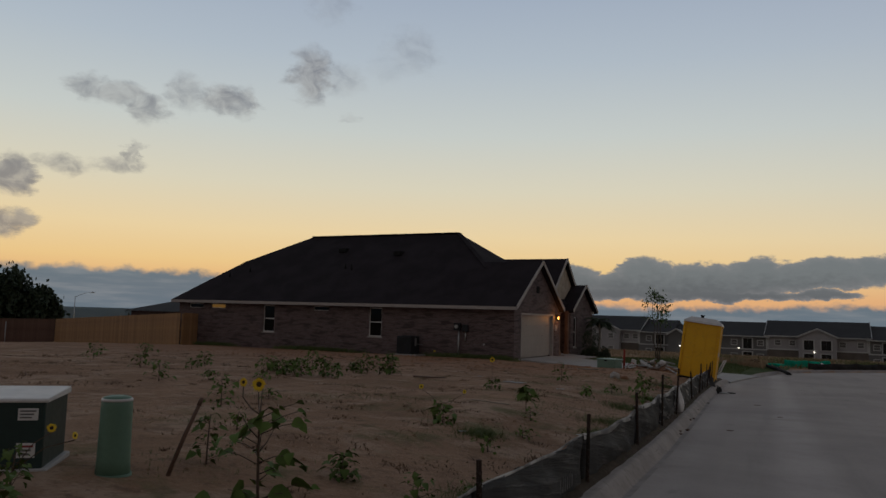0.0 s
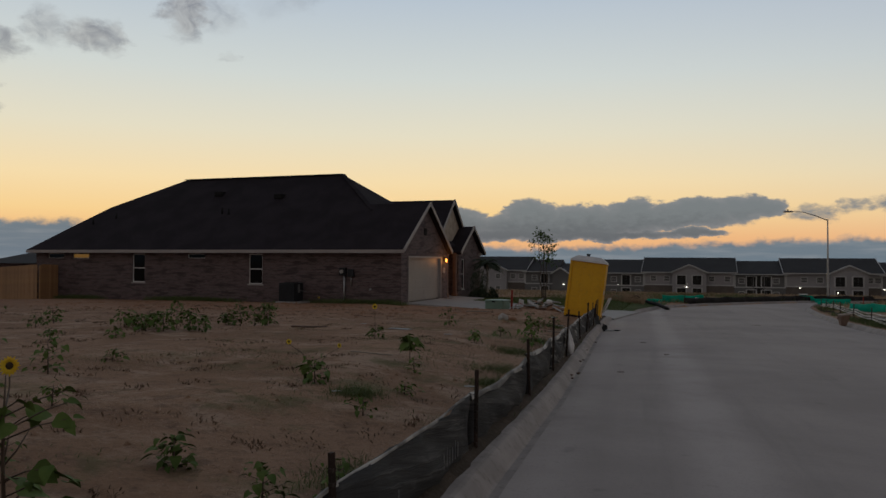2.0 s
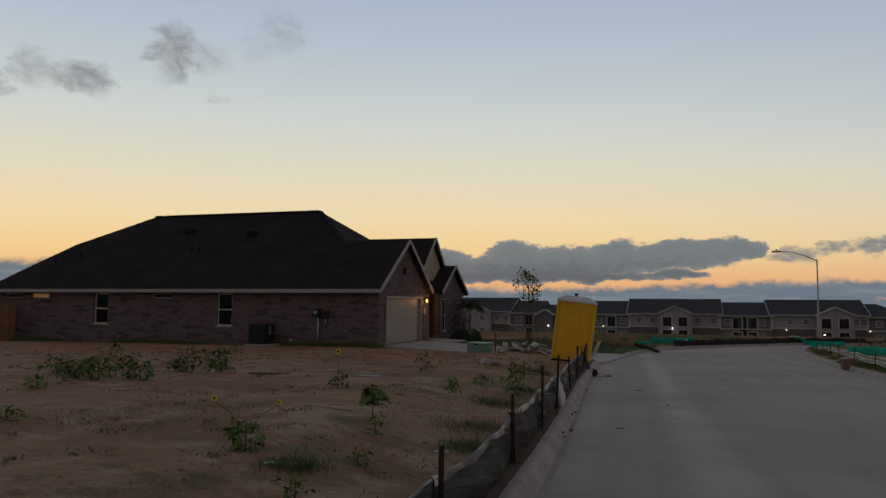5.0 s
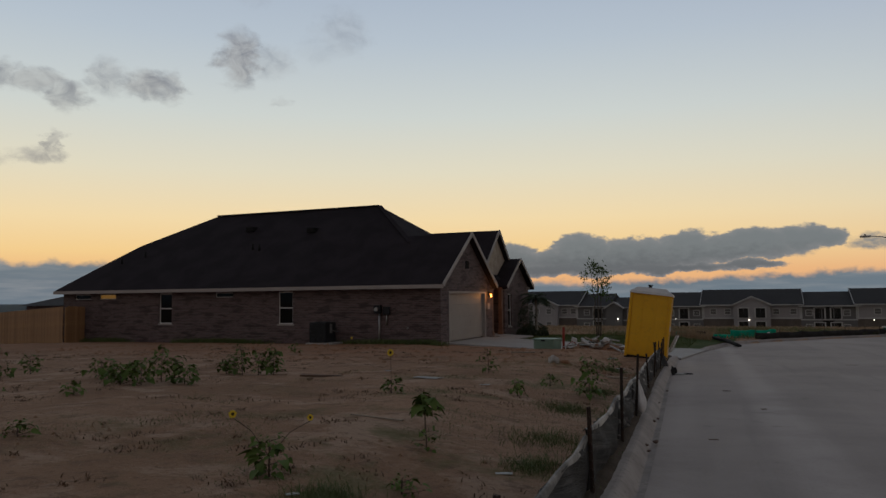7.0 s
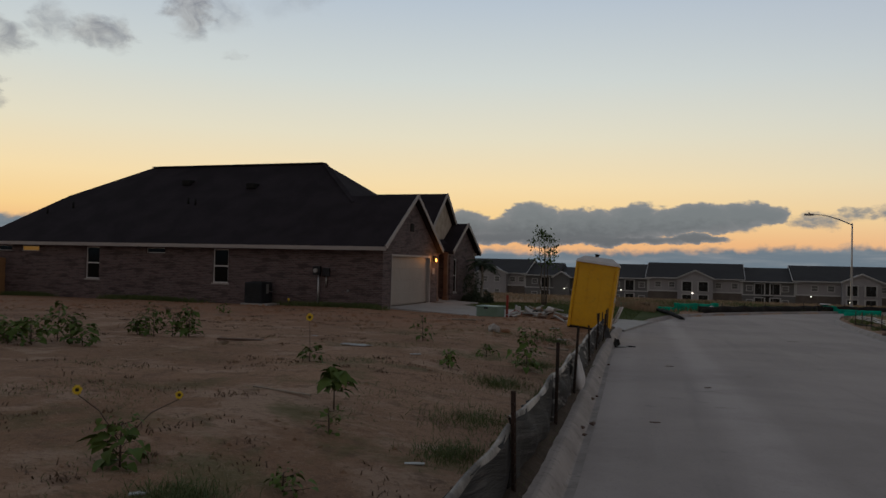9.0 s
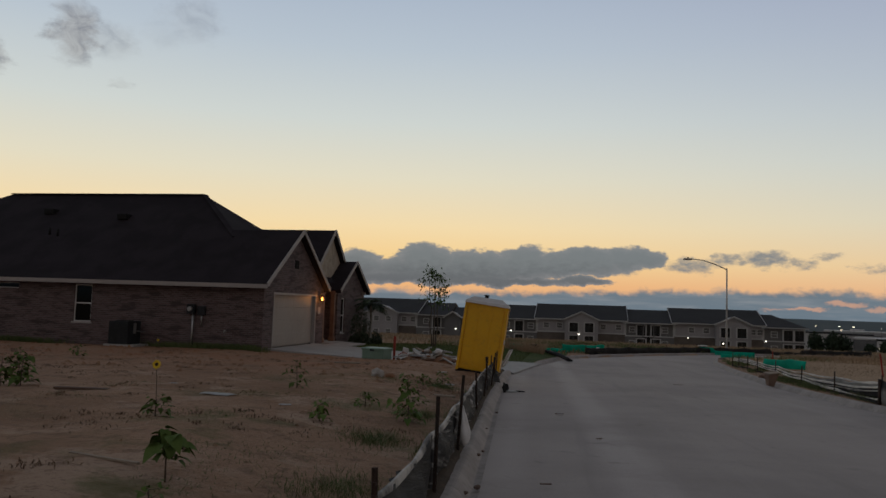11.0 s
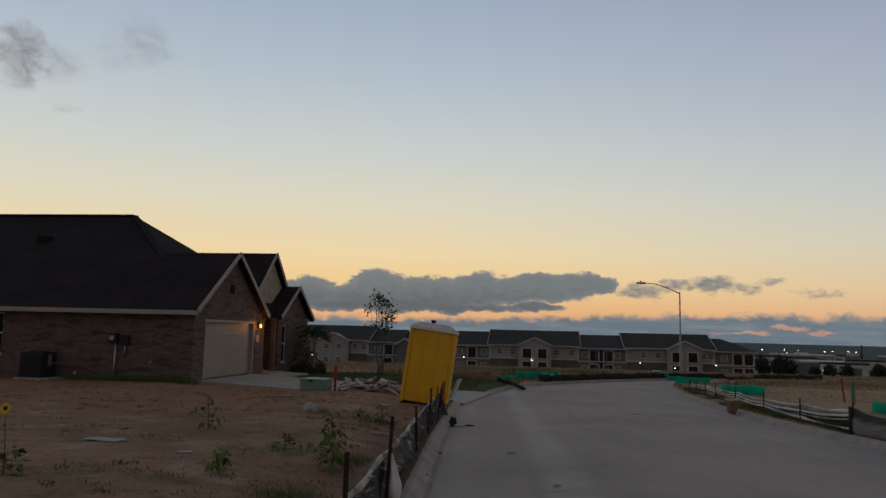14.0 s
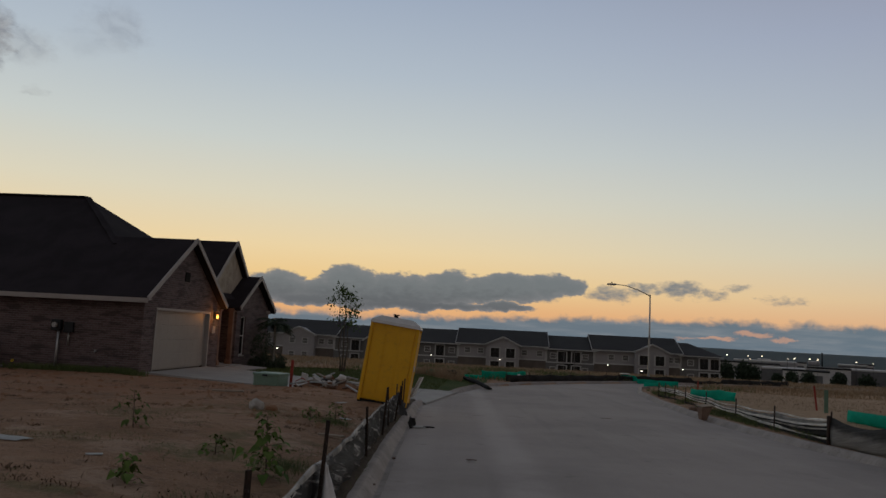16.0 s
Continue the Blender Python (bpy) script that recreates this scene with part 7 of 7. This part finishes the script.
# ---- right side of the street ----
# right-hand fence: height and width of each fold at the posts, the folds gathering to a cord northward
FOLDS = (("hemcord", "pale taut top cord of the fence", 0.0, ((0.41, 0.028), (0.41, 0.028), (0.41, 0.03), (0.40, 0.03), (0.40, 0.03), (0.40, 0.03), (0.46, 0.035), (0.53, 0.05))),
         ("hemcord", "pale twisted fold of torn fabric", -0.03, ((0.36, 0.03), (0.35, 0.03), (0.34, 0.03), (0.33, 0.035), (0.30, 0.04), (0.28, 0.05), (0.30, 0.05), (0.43, 0.045))),
         ("hemcord", "pale twisted fold of torn fabric", -0.07, ((0.31, 0.02), (0.30, 0.02), (0.28, 0.03), (0.27, 0.03), (0.24, 0.035), (0.20, 0.045), (0.12, 0.06), (0.13, 0.05))),
         ("fabric", "black fold of torn fabric", 0.0, ((0.33, 0.015), (0.32, 0.015), (0.31, 0.015), (0.30, 0.02), (0.26, 0.03), (0.24, 0.04), (0.20, 0.12), (0.28, 0.24))),
         ("galvcloth", "dusty grey stretched fabric", 0.015, ((0.38, 0.03), (0.38, 0.03), (0.37, 0.03), (0.36, 0.012), (0.35, 0.012), (0.32, 0.02), (0.36, 0.14), (0.47, 0.05))),
         ("paleedge", "pale twisted fold of torn fabric", -0.05, ((0.30, 0.015), (0.29, 0.015), (0.28, 0.015), (0.26, 0.015), (0.24, 0.02), (0.22, 0.02), (0.21, 0.03), (0.33, 0.035))),
         ("fabric", "black fabric hem on the ground", -0.10, ((0.05, 0.05), (0.05, 0.05), (0.05, 0.05), (0.05, 0.06), (0.05, 0.06), (0.05, 0.07), (0.05, 0.07), (0.05, 0.07))))


def build_right_fence():
    pts = [(19.12, 9.2), (19.2, 8.2), (19.36, 7.1), (19.36, 5.2), (19.42, 2.4), (19.42, -1.07), (19.44, -4.34), (19.52, -7.48)]
    s = thing("collapsed_silt_fence", (19.85, 0, ground_z(19.85, 0, False)), "collapsed silt fence with pale twisted folds on thin dark posts", "fence")
    inv = s.matrix_basis.inverted()
    zs = [ground_z(x, y, False) for x, y in pts]
    for i, (x, y) in enumerate(pts):
        last = i == len(pts) - 1
        b = bmesh.new()
        tube(b, [inv @ Vector((x - 0.12, y, zs[i] - 0.2)), inv @ Vector((x - 0.1, y, zs[i] + 0.62))], 0.04 if last else 0.02, 6)
        part("post", b, "rustpost", s)
    for band, (mat, label, out, marks) in enumerate(FOLDS):
        verts, faces, r = [], [], 4
        for k in range(len(pts) - 1):
            (x0, y0), (x1, y1) = pts[k], pts[k + 1]
            n = max(4, int(abs(y1 - y0) / 0.15))
            for i in range(n + (k == len(pts) - 2)):
                f = i / n
                x, y = x0 + (x1 - x0) * f, y0 + (y1 - y0) * f
                z = zs[k] + (zs[k + 1] - zs[k]) * f
                h0 = marks[k][0] + (marks[k + 1][0] - marks[k][0]) * f - (0.05 * math.sin(math.pi * f) * min(1.0, abs(y1 - y0) / 3.0) if band < 6 else 0.0)
                hw = marks[k][1] + (marks[k + 1][1] - marks[k][1]) * f
                hw *= 1 + 0.5 * noise.noise((y * 1.7, band * 3.1, 0.0))
                h0 += 0.02 * noise.noise((y * 0.9, band * 5.3, 2.0))
                for j in range(r + 1):
                    g = j / r - 0.5
                    fold = (0.012 + 0.12 * hw) * math.sin(g * 9.0 + y * 1.3 + band)
                    verts.append(inv @ Vector((x - 0.03 + out + fold, y, max(z + 0.01 + 0.02 * (g + 0.5), z + h0 + g * hw))))
        for i in range(len(verts) // (r + 1) - 1):
            for j in range(r):
                q = i * (r + 1) + j
                faces.append((q, q + 1, q + r + 2, q + r + 1))
        o = quick("torn_fabric", verts, faces, mat, s, label, True)
        m = o.modifiers.new("thickness", "SOLIDIFY")
        m.thickness = 0.006
    return s


M["hemcord"] = material("pale_twisted_cloth", grey(0.78, 1, 0.97, 0.90), grey(0.5, 1, 0.96, 0.9), 1.7, 30.0, 0.8, 0.4, 0.01)
M["galvcloth"] = material("dusty_grey_torn_cloth", grey(0.30, 1, 0.97, 0.92), grey(0.12), 1.6, 30.0, 0.8, 0.5, 0.01)
build_right_fence()


def fabric_run(name, a, c, hgt, mat, label, category="fence", sag=0.15, posts=True, seed=0, span=2.2):
    """A run of fabric between short posts that follows the ground."""
    random.seed(seed)
    a, c = Vector((*a, 0)), Vector((*c, 0))
    run = (c - a).length
    s = thing(name, (a.x, a.y, ground_z(a.x, a.y, False)), label, category)
    inv = s.matrix_basis.inverted()
    n, r = max(8, int(run / 0.2)), 5
    side = (c - a).normalized().cross(Vector((0, 0, 1)))
    verts, faces = [], []
    for i in range(n + 1):
        f = i / n
        p = a.lerp(c, f)
        z = ground_z(p.x, p.y, False)
        ph = (f * run / span) % 1.0
        h_ = hgt * (1 - sag * 4 * ph * (1 - ph)) * (1 + 0.08 * noise.noise((p.x, p.y, seed)))
        for j in range(r + 1):
            g = j / r
            off = 0.06 * math.sin(ph * math.pi) * math.sin(g * 3.0) + 0.02 * math.sin(f * run * 6 + g * 4)
            verts.append(inv @ (p + side * off + Vector((0, 0, z - 0.03 + g * h_))))
    for i in range(n):
        for j in range(r):
            q = i * (r + 1) + j
            faces.append((q, q + 1, q + r + 2, q + r + 1))
    o = quick("fabric", verts, faces, mat, s, "", True)
    m = o.modifiers.new("thickness", "SOLIDIFY")
    m.thickness = 0.005
    if posts:
        for k in range(int(run / span) + 1):
            p = a.lerp(c, min(1.0, k * span / run))
            z = ground_z(p.x, p.y, False)
            b = bmesh.new()
            tube(b, [inv @ Vector((p.x, p.y, z - 0.15)), inv @ Vector((p.x + 0.02, p.y, z + hgt + 0.12))], 0.018, 6)
            part("post", b, "rustpost", s)
    return s


fabric_run("silt_fence", (19.45, -7.5), (20.6, -17.0), 0.6, "sheened", "taut black silt fence along the kerb", seed=1)
fabric_run("silt_fence", (12.3, 15.2), (19.6, 25.6), 0.42, "fabric", "black silt fence round the bend of the street", seed=2)
fabric_run("silt_fence", (19.6, 25.6), (34.0, 36.0), 0.42, "fabric", "black silt fence round the bend of the street", seed=3)
for i, (a, c, h_) in enumerate((((20.1, 8.0), (21.0, 4.7), 0.42), ((20.3, 20.2), (21.9, 18.6), 0.4), ((22.5, 22.5), (20.0, 27.5), 0.42), ((11.0, 15.4), (13.4, 19.6), 0.5), ((8.1, 14.9), (8.8, 15.0), 0.4), ((21.6, -3.3), (22.3, -9.5), 0.36), ((10.0, 14.2), (11.0, 15.4), 0.25))):
    fabric_run("green_barrier", a, c, h_, "greenmesh", "bright green erosion barrier fabric on the ground", seed=10 + i, posts=False, sag=0.1)


def build_box():
    o = thing("broken_carton", (18.37, -0.95, road_z(-0.95) + 0.02), "tilted brown broken carton with pale lid at the kerb", "box", turn=20, tilt=(4, 9))
    b = bmesh.new()
    prism(b, [(-0.09, -0.09, 0), (0.09, -0.09, 0), (0.09, 0.09, 0), (-0.09, 0.09, 0)], (0, 0, 0.4))
    for v in b.verts:
        if v.co.z > 0.2:
            v.co.x, v.co.y = v.co.x * 2.0 - 0.03, v.co.y * 1.6
            v.co.z += 0.05 * (1 if v.co.x > 0 else -1)
    bmesh.ops.bevel(solid(b), geom=list(b.edges), offset=0.012, segments=2, affect="EDGES")
    part("body", b, "cardbrown", o)
    b = bmesh.new()
    box(b, (-0.24, -0.17, 0.0), (0.22, 0.16, 0.02), 0.006)
    for v in b.verts:
        v.co.z += 0.425 + 0.26 * v.co.x + 0.3 * v.co.x * v.co.x
    part("lid", b, "rawwood", o, "pale bent lid")
    rock((18.72, 1.8, road_z(1.8) + 0.14), (0.13, 0.12, 0.13), "cardbrown", "brown lump at the kerb", 31.0, "clod", "debris")


build_box()


def build_sediment_log():
    s = thing("sediment_log", (10.9, 10.6, road_z(10.6)), "black sediment log sprawled over the kerb", "erosion tube")
    inv = s.matrix_basis.inverted()
    line = [(10.2, 12.9, 0.3), (10.6, 11.6, 0.26), (11.0, 10.2, 0.24), (11.5, 8.9, 0.1), (11.7, 8.2, 0.08)]
    b = bmesh.new()
    tube(b, [inv @ Vector((x, y, road_z(y) + z)) for x, y, z in line], [0.07, 0.1, 0.1, 0.09, 0.04], 10)
    part("tube", b, "black", s)
    m = thing("earth_mound", (9.2, 12.4, ground_z(9.2, 12.4)), "dark earth mound with black fabric beside the kerb", "earth mound")
    b = bmesh.new()
    lump(b, (0.6, 0.7, 0.2), 15.0)
    part("soil", b, "soil", m)
    b = bmesh.new()
    lump(b, (0.3, 0.2, 0.1), 17.0)
    o = part("fabric", b, "black", m)
    o.location = (0.4, 0.2, 0.26)
    o = rock((13.0, 16.6, ground_z(13.0, 16.6, False) + 0.16), (0.16, 0.13, 0.2), "sandbag", "small white sack by the far kerb", 23.0, "sandbag", "sack")
    t = thing("white_inlet_cover", (20.4, 28.2, ground_z(20.4, 28.2, False)), "small white-topped inlet marker beyond the bend", "marker")
    b = bmesh.new()
    box(b, (-0.24, -0.18, -0.05), (0.24, 0.18, 0.4), 0.03)
    part("body", b, "black", t)
    b = bmesh.new()
    box(b, (-0.3, -0.22, 0.4), (0.3, 0.22, 0.46), 0.03)
    part("cap", b, "white", t)


build_sediment_log()

# flat litter and stains on the street
for k, (x, y, l, w, a) in enumerate(((12.0, -19.6, 0.12, 0.04, 10), (11.9, -13.0, 0.16, 0.05, 5), (15.2, -3.0, 0.3, 0.1, 12), (12.6, -16.0, 0.1, 0.04, 40))):
    paper((x, y, road_z(y) + 0.035), (l, w), a, "stake", "small dark leaf litter on the concrete", 40 + k)


# ---- far town to the north-east ----
def polar(az_deg, dist):
    a = radians(az_deg)
    return 12.2 + math.sin(a) * dist, -26 + math.cos(a) * dist


def warehouse(az_deg, dist, w, top_el, label, mat="warehouse", depth=30):
    x, y = polar(az_deg, dist)
    z = 1.95 + dist * math.tan(radians(top_el))
    g = ground_z(x, y)
    t = thing("warehouse", (x, y, g), label, "warehouse", "far warehouses", turn=-az_deg)
    b = bmesh.new()
    box(b, (-w / 2, 0, -2), (w / 2, depth, z - g), 0.2)
    part("wall", b, mat, t)
    b = bmesh.new()
    box(b, (-w / 2 - 0.3, -0.3, z - g), (w / 2 + 0.3, depth + 0.3, z - g + 0.8), 0.1)
    part("parapet", b, "apt_roof" if mat == "warehouse" else "warehouse", t)
    for k in range(max(2, int(w / 14))):
        b = bmesh.new()
        u = -w / 2 + (k + 0.5) * w / max(2, int(w / 14))
        box(b, (u - 2.2, -0.15, z - g - 5.2), (u + 2.2, 0.1, z - g - 1.6))
        part("door", b, "siding_dark", t)


for az_deg, dist, w, el_, mat in ((15.9, 420, 16, -1.0, "warehouse"), (17.5, 430, 22, -1.05, "warehouse"), (19.2, 410, 20, -1.3, "siding_dark"), (20.6, 400, 20, -1.35, "warehouse"), (22.0, 440, 20, -1.1, "warehouse"), (24.6, 460, 26, -1.1, "siding_dark"), (28.5, 470, 40, -0.95, "siding_light"), (18.4, 520, 30, -0.85, "siding_light"),
                               (16.6, 610, 12, -0.82, "siding_dark"), (18.0, 640, 9, -0.72, "siding_light"), (19.9, 600, 16, -0.8, "warehouse"), (21.1, 650, 8, -0.7, "siding_light"), (23.4, 620, 18, -0.78, "siding_dark"), (24.2, 640, 10, -0.7, "warehouse"), (26.6, 630, 14, -0.76, "siding_light"), (27.3, 600, 20, -0.85, "warehouse")):
    warehouse(az_deg, dist, w, el_ - 0.02, "long pale warehouse in the distant town" if mat != "siding_dark" else "long grey warehouse in the distant town", mat)


def flood_light(az_deg, dist, el_, r):
    x, y = polar(az_deg, dist)
    z, g = 1.95 + dist * math.tan(radians(el_)), ground_z(x, y)
    t = thing("floodlight_mast", (x, y, g), "lit floodlight mast in the distant town", "floodlight", "far floodlights")
    b = bmesh.new()
    tube(b, [(0, 0, -1), (0, 0, z - g)], 0.08, 6)
    part("mast", b, "darkmetal", t)
    b = bmesh.new()
    bmesh.ops.create_icosphere(b, subdivisions=2, radius=r * 0.36)
    for v in b.verts:
        v.co = Vector((v.co.x * 1.7, v.co.y, v.co.z * 0.7 + z - g))
    part("lamp", b, "lamp_far", t)


for az_deg, el_, r in ((15.57, -0.52, 0.55), (16.98, -0.5, 0.55), (17.1, -0.72, 0.35), (17.84, -0.51, 0.45), (19.46, -0.55, 0.5), (19.92, -0.53, 0.5), (20.86, -0.5, 0.55), (21.33, -0.53, 0.5), (23.6, -0.55, 0.5), (24.6, -0.6, 0.5), (26.2, -0.55, 0.55), (19.3, -1.85, 0.7), (19.67, -2.02, 0.35), (27.6, -0.6, 0.5), (22.6, -1.5, 0.35)):
    flood_light(az_deg, 380, el_, r)


def far_tree(az_deg, dist, el_top, spread, seed):
    x, y = polar(az_deg, dist)
    g = ground_z(x, y)
    z = 1.95 + dist * math.tan(radians(el_top)) - g
    tree((x, y, g - 0.3), max(3.0, z), spread * 0.6, 0.4, 900, 1.1, "darkleaf", "dark round tree in the distant town", "tree", 1, seed, 0.15, clump=0.45)


for k, (a_, d_, e_, s_) in enumerate(((15.6, 300, -1.2, 4.2), (16.7, 300, -1.15, 5.0), (17.2, 305, -1.3, 4.5), (19.7, 330, -1.55, 3.6), (20.75, 330, -1.5, 4.0), (22.6, 330, -1.5, 4.2), (24.2, 330, -1.5, 4.6), (26.0, 320, -1.5, 4.6), (18.8, 340, -1.7, 3.0))):
    far_tree(a_, d_, e_, s_, 90 + k)

x, y = polar(21.62, 1500)
tw = thing("radio_mast", (x, y, ground_z(x, y)), "thin mast on the far hill", "mast")
b = bmesh.new()
tube(b, [(0, 0, -2), (0, 0, 1.95 + 1500 * math.tan(radians(-0.02)) - ground_z(x, y))], [1.4, 1.0], 6)
part("mast_pole", b, "darkmetal", tw)
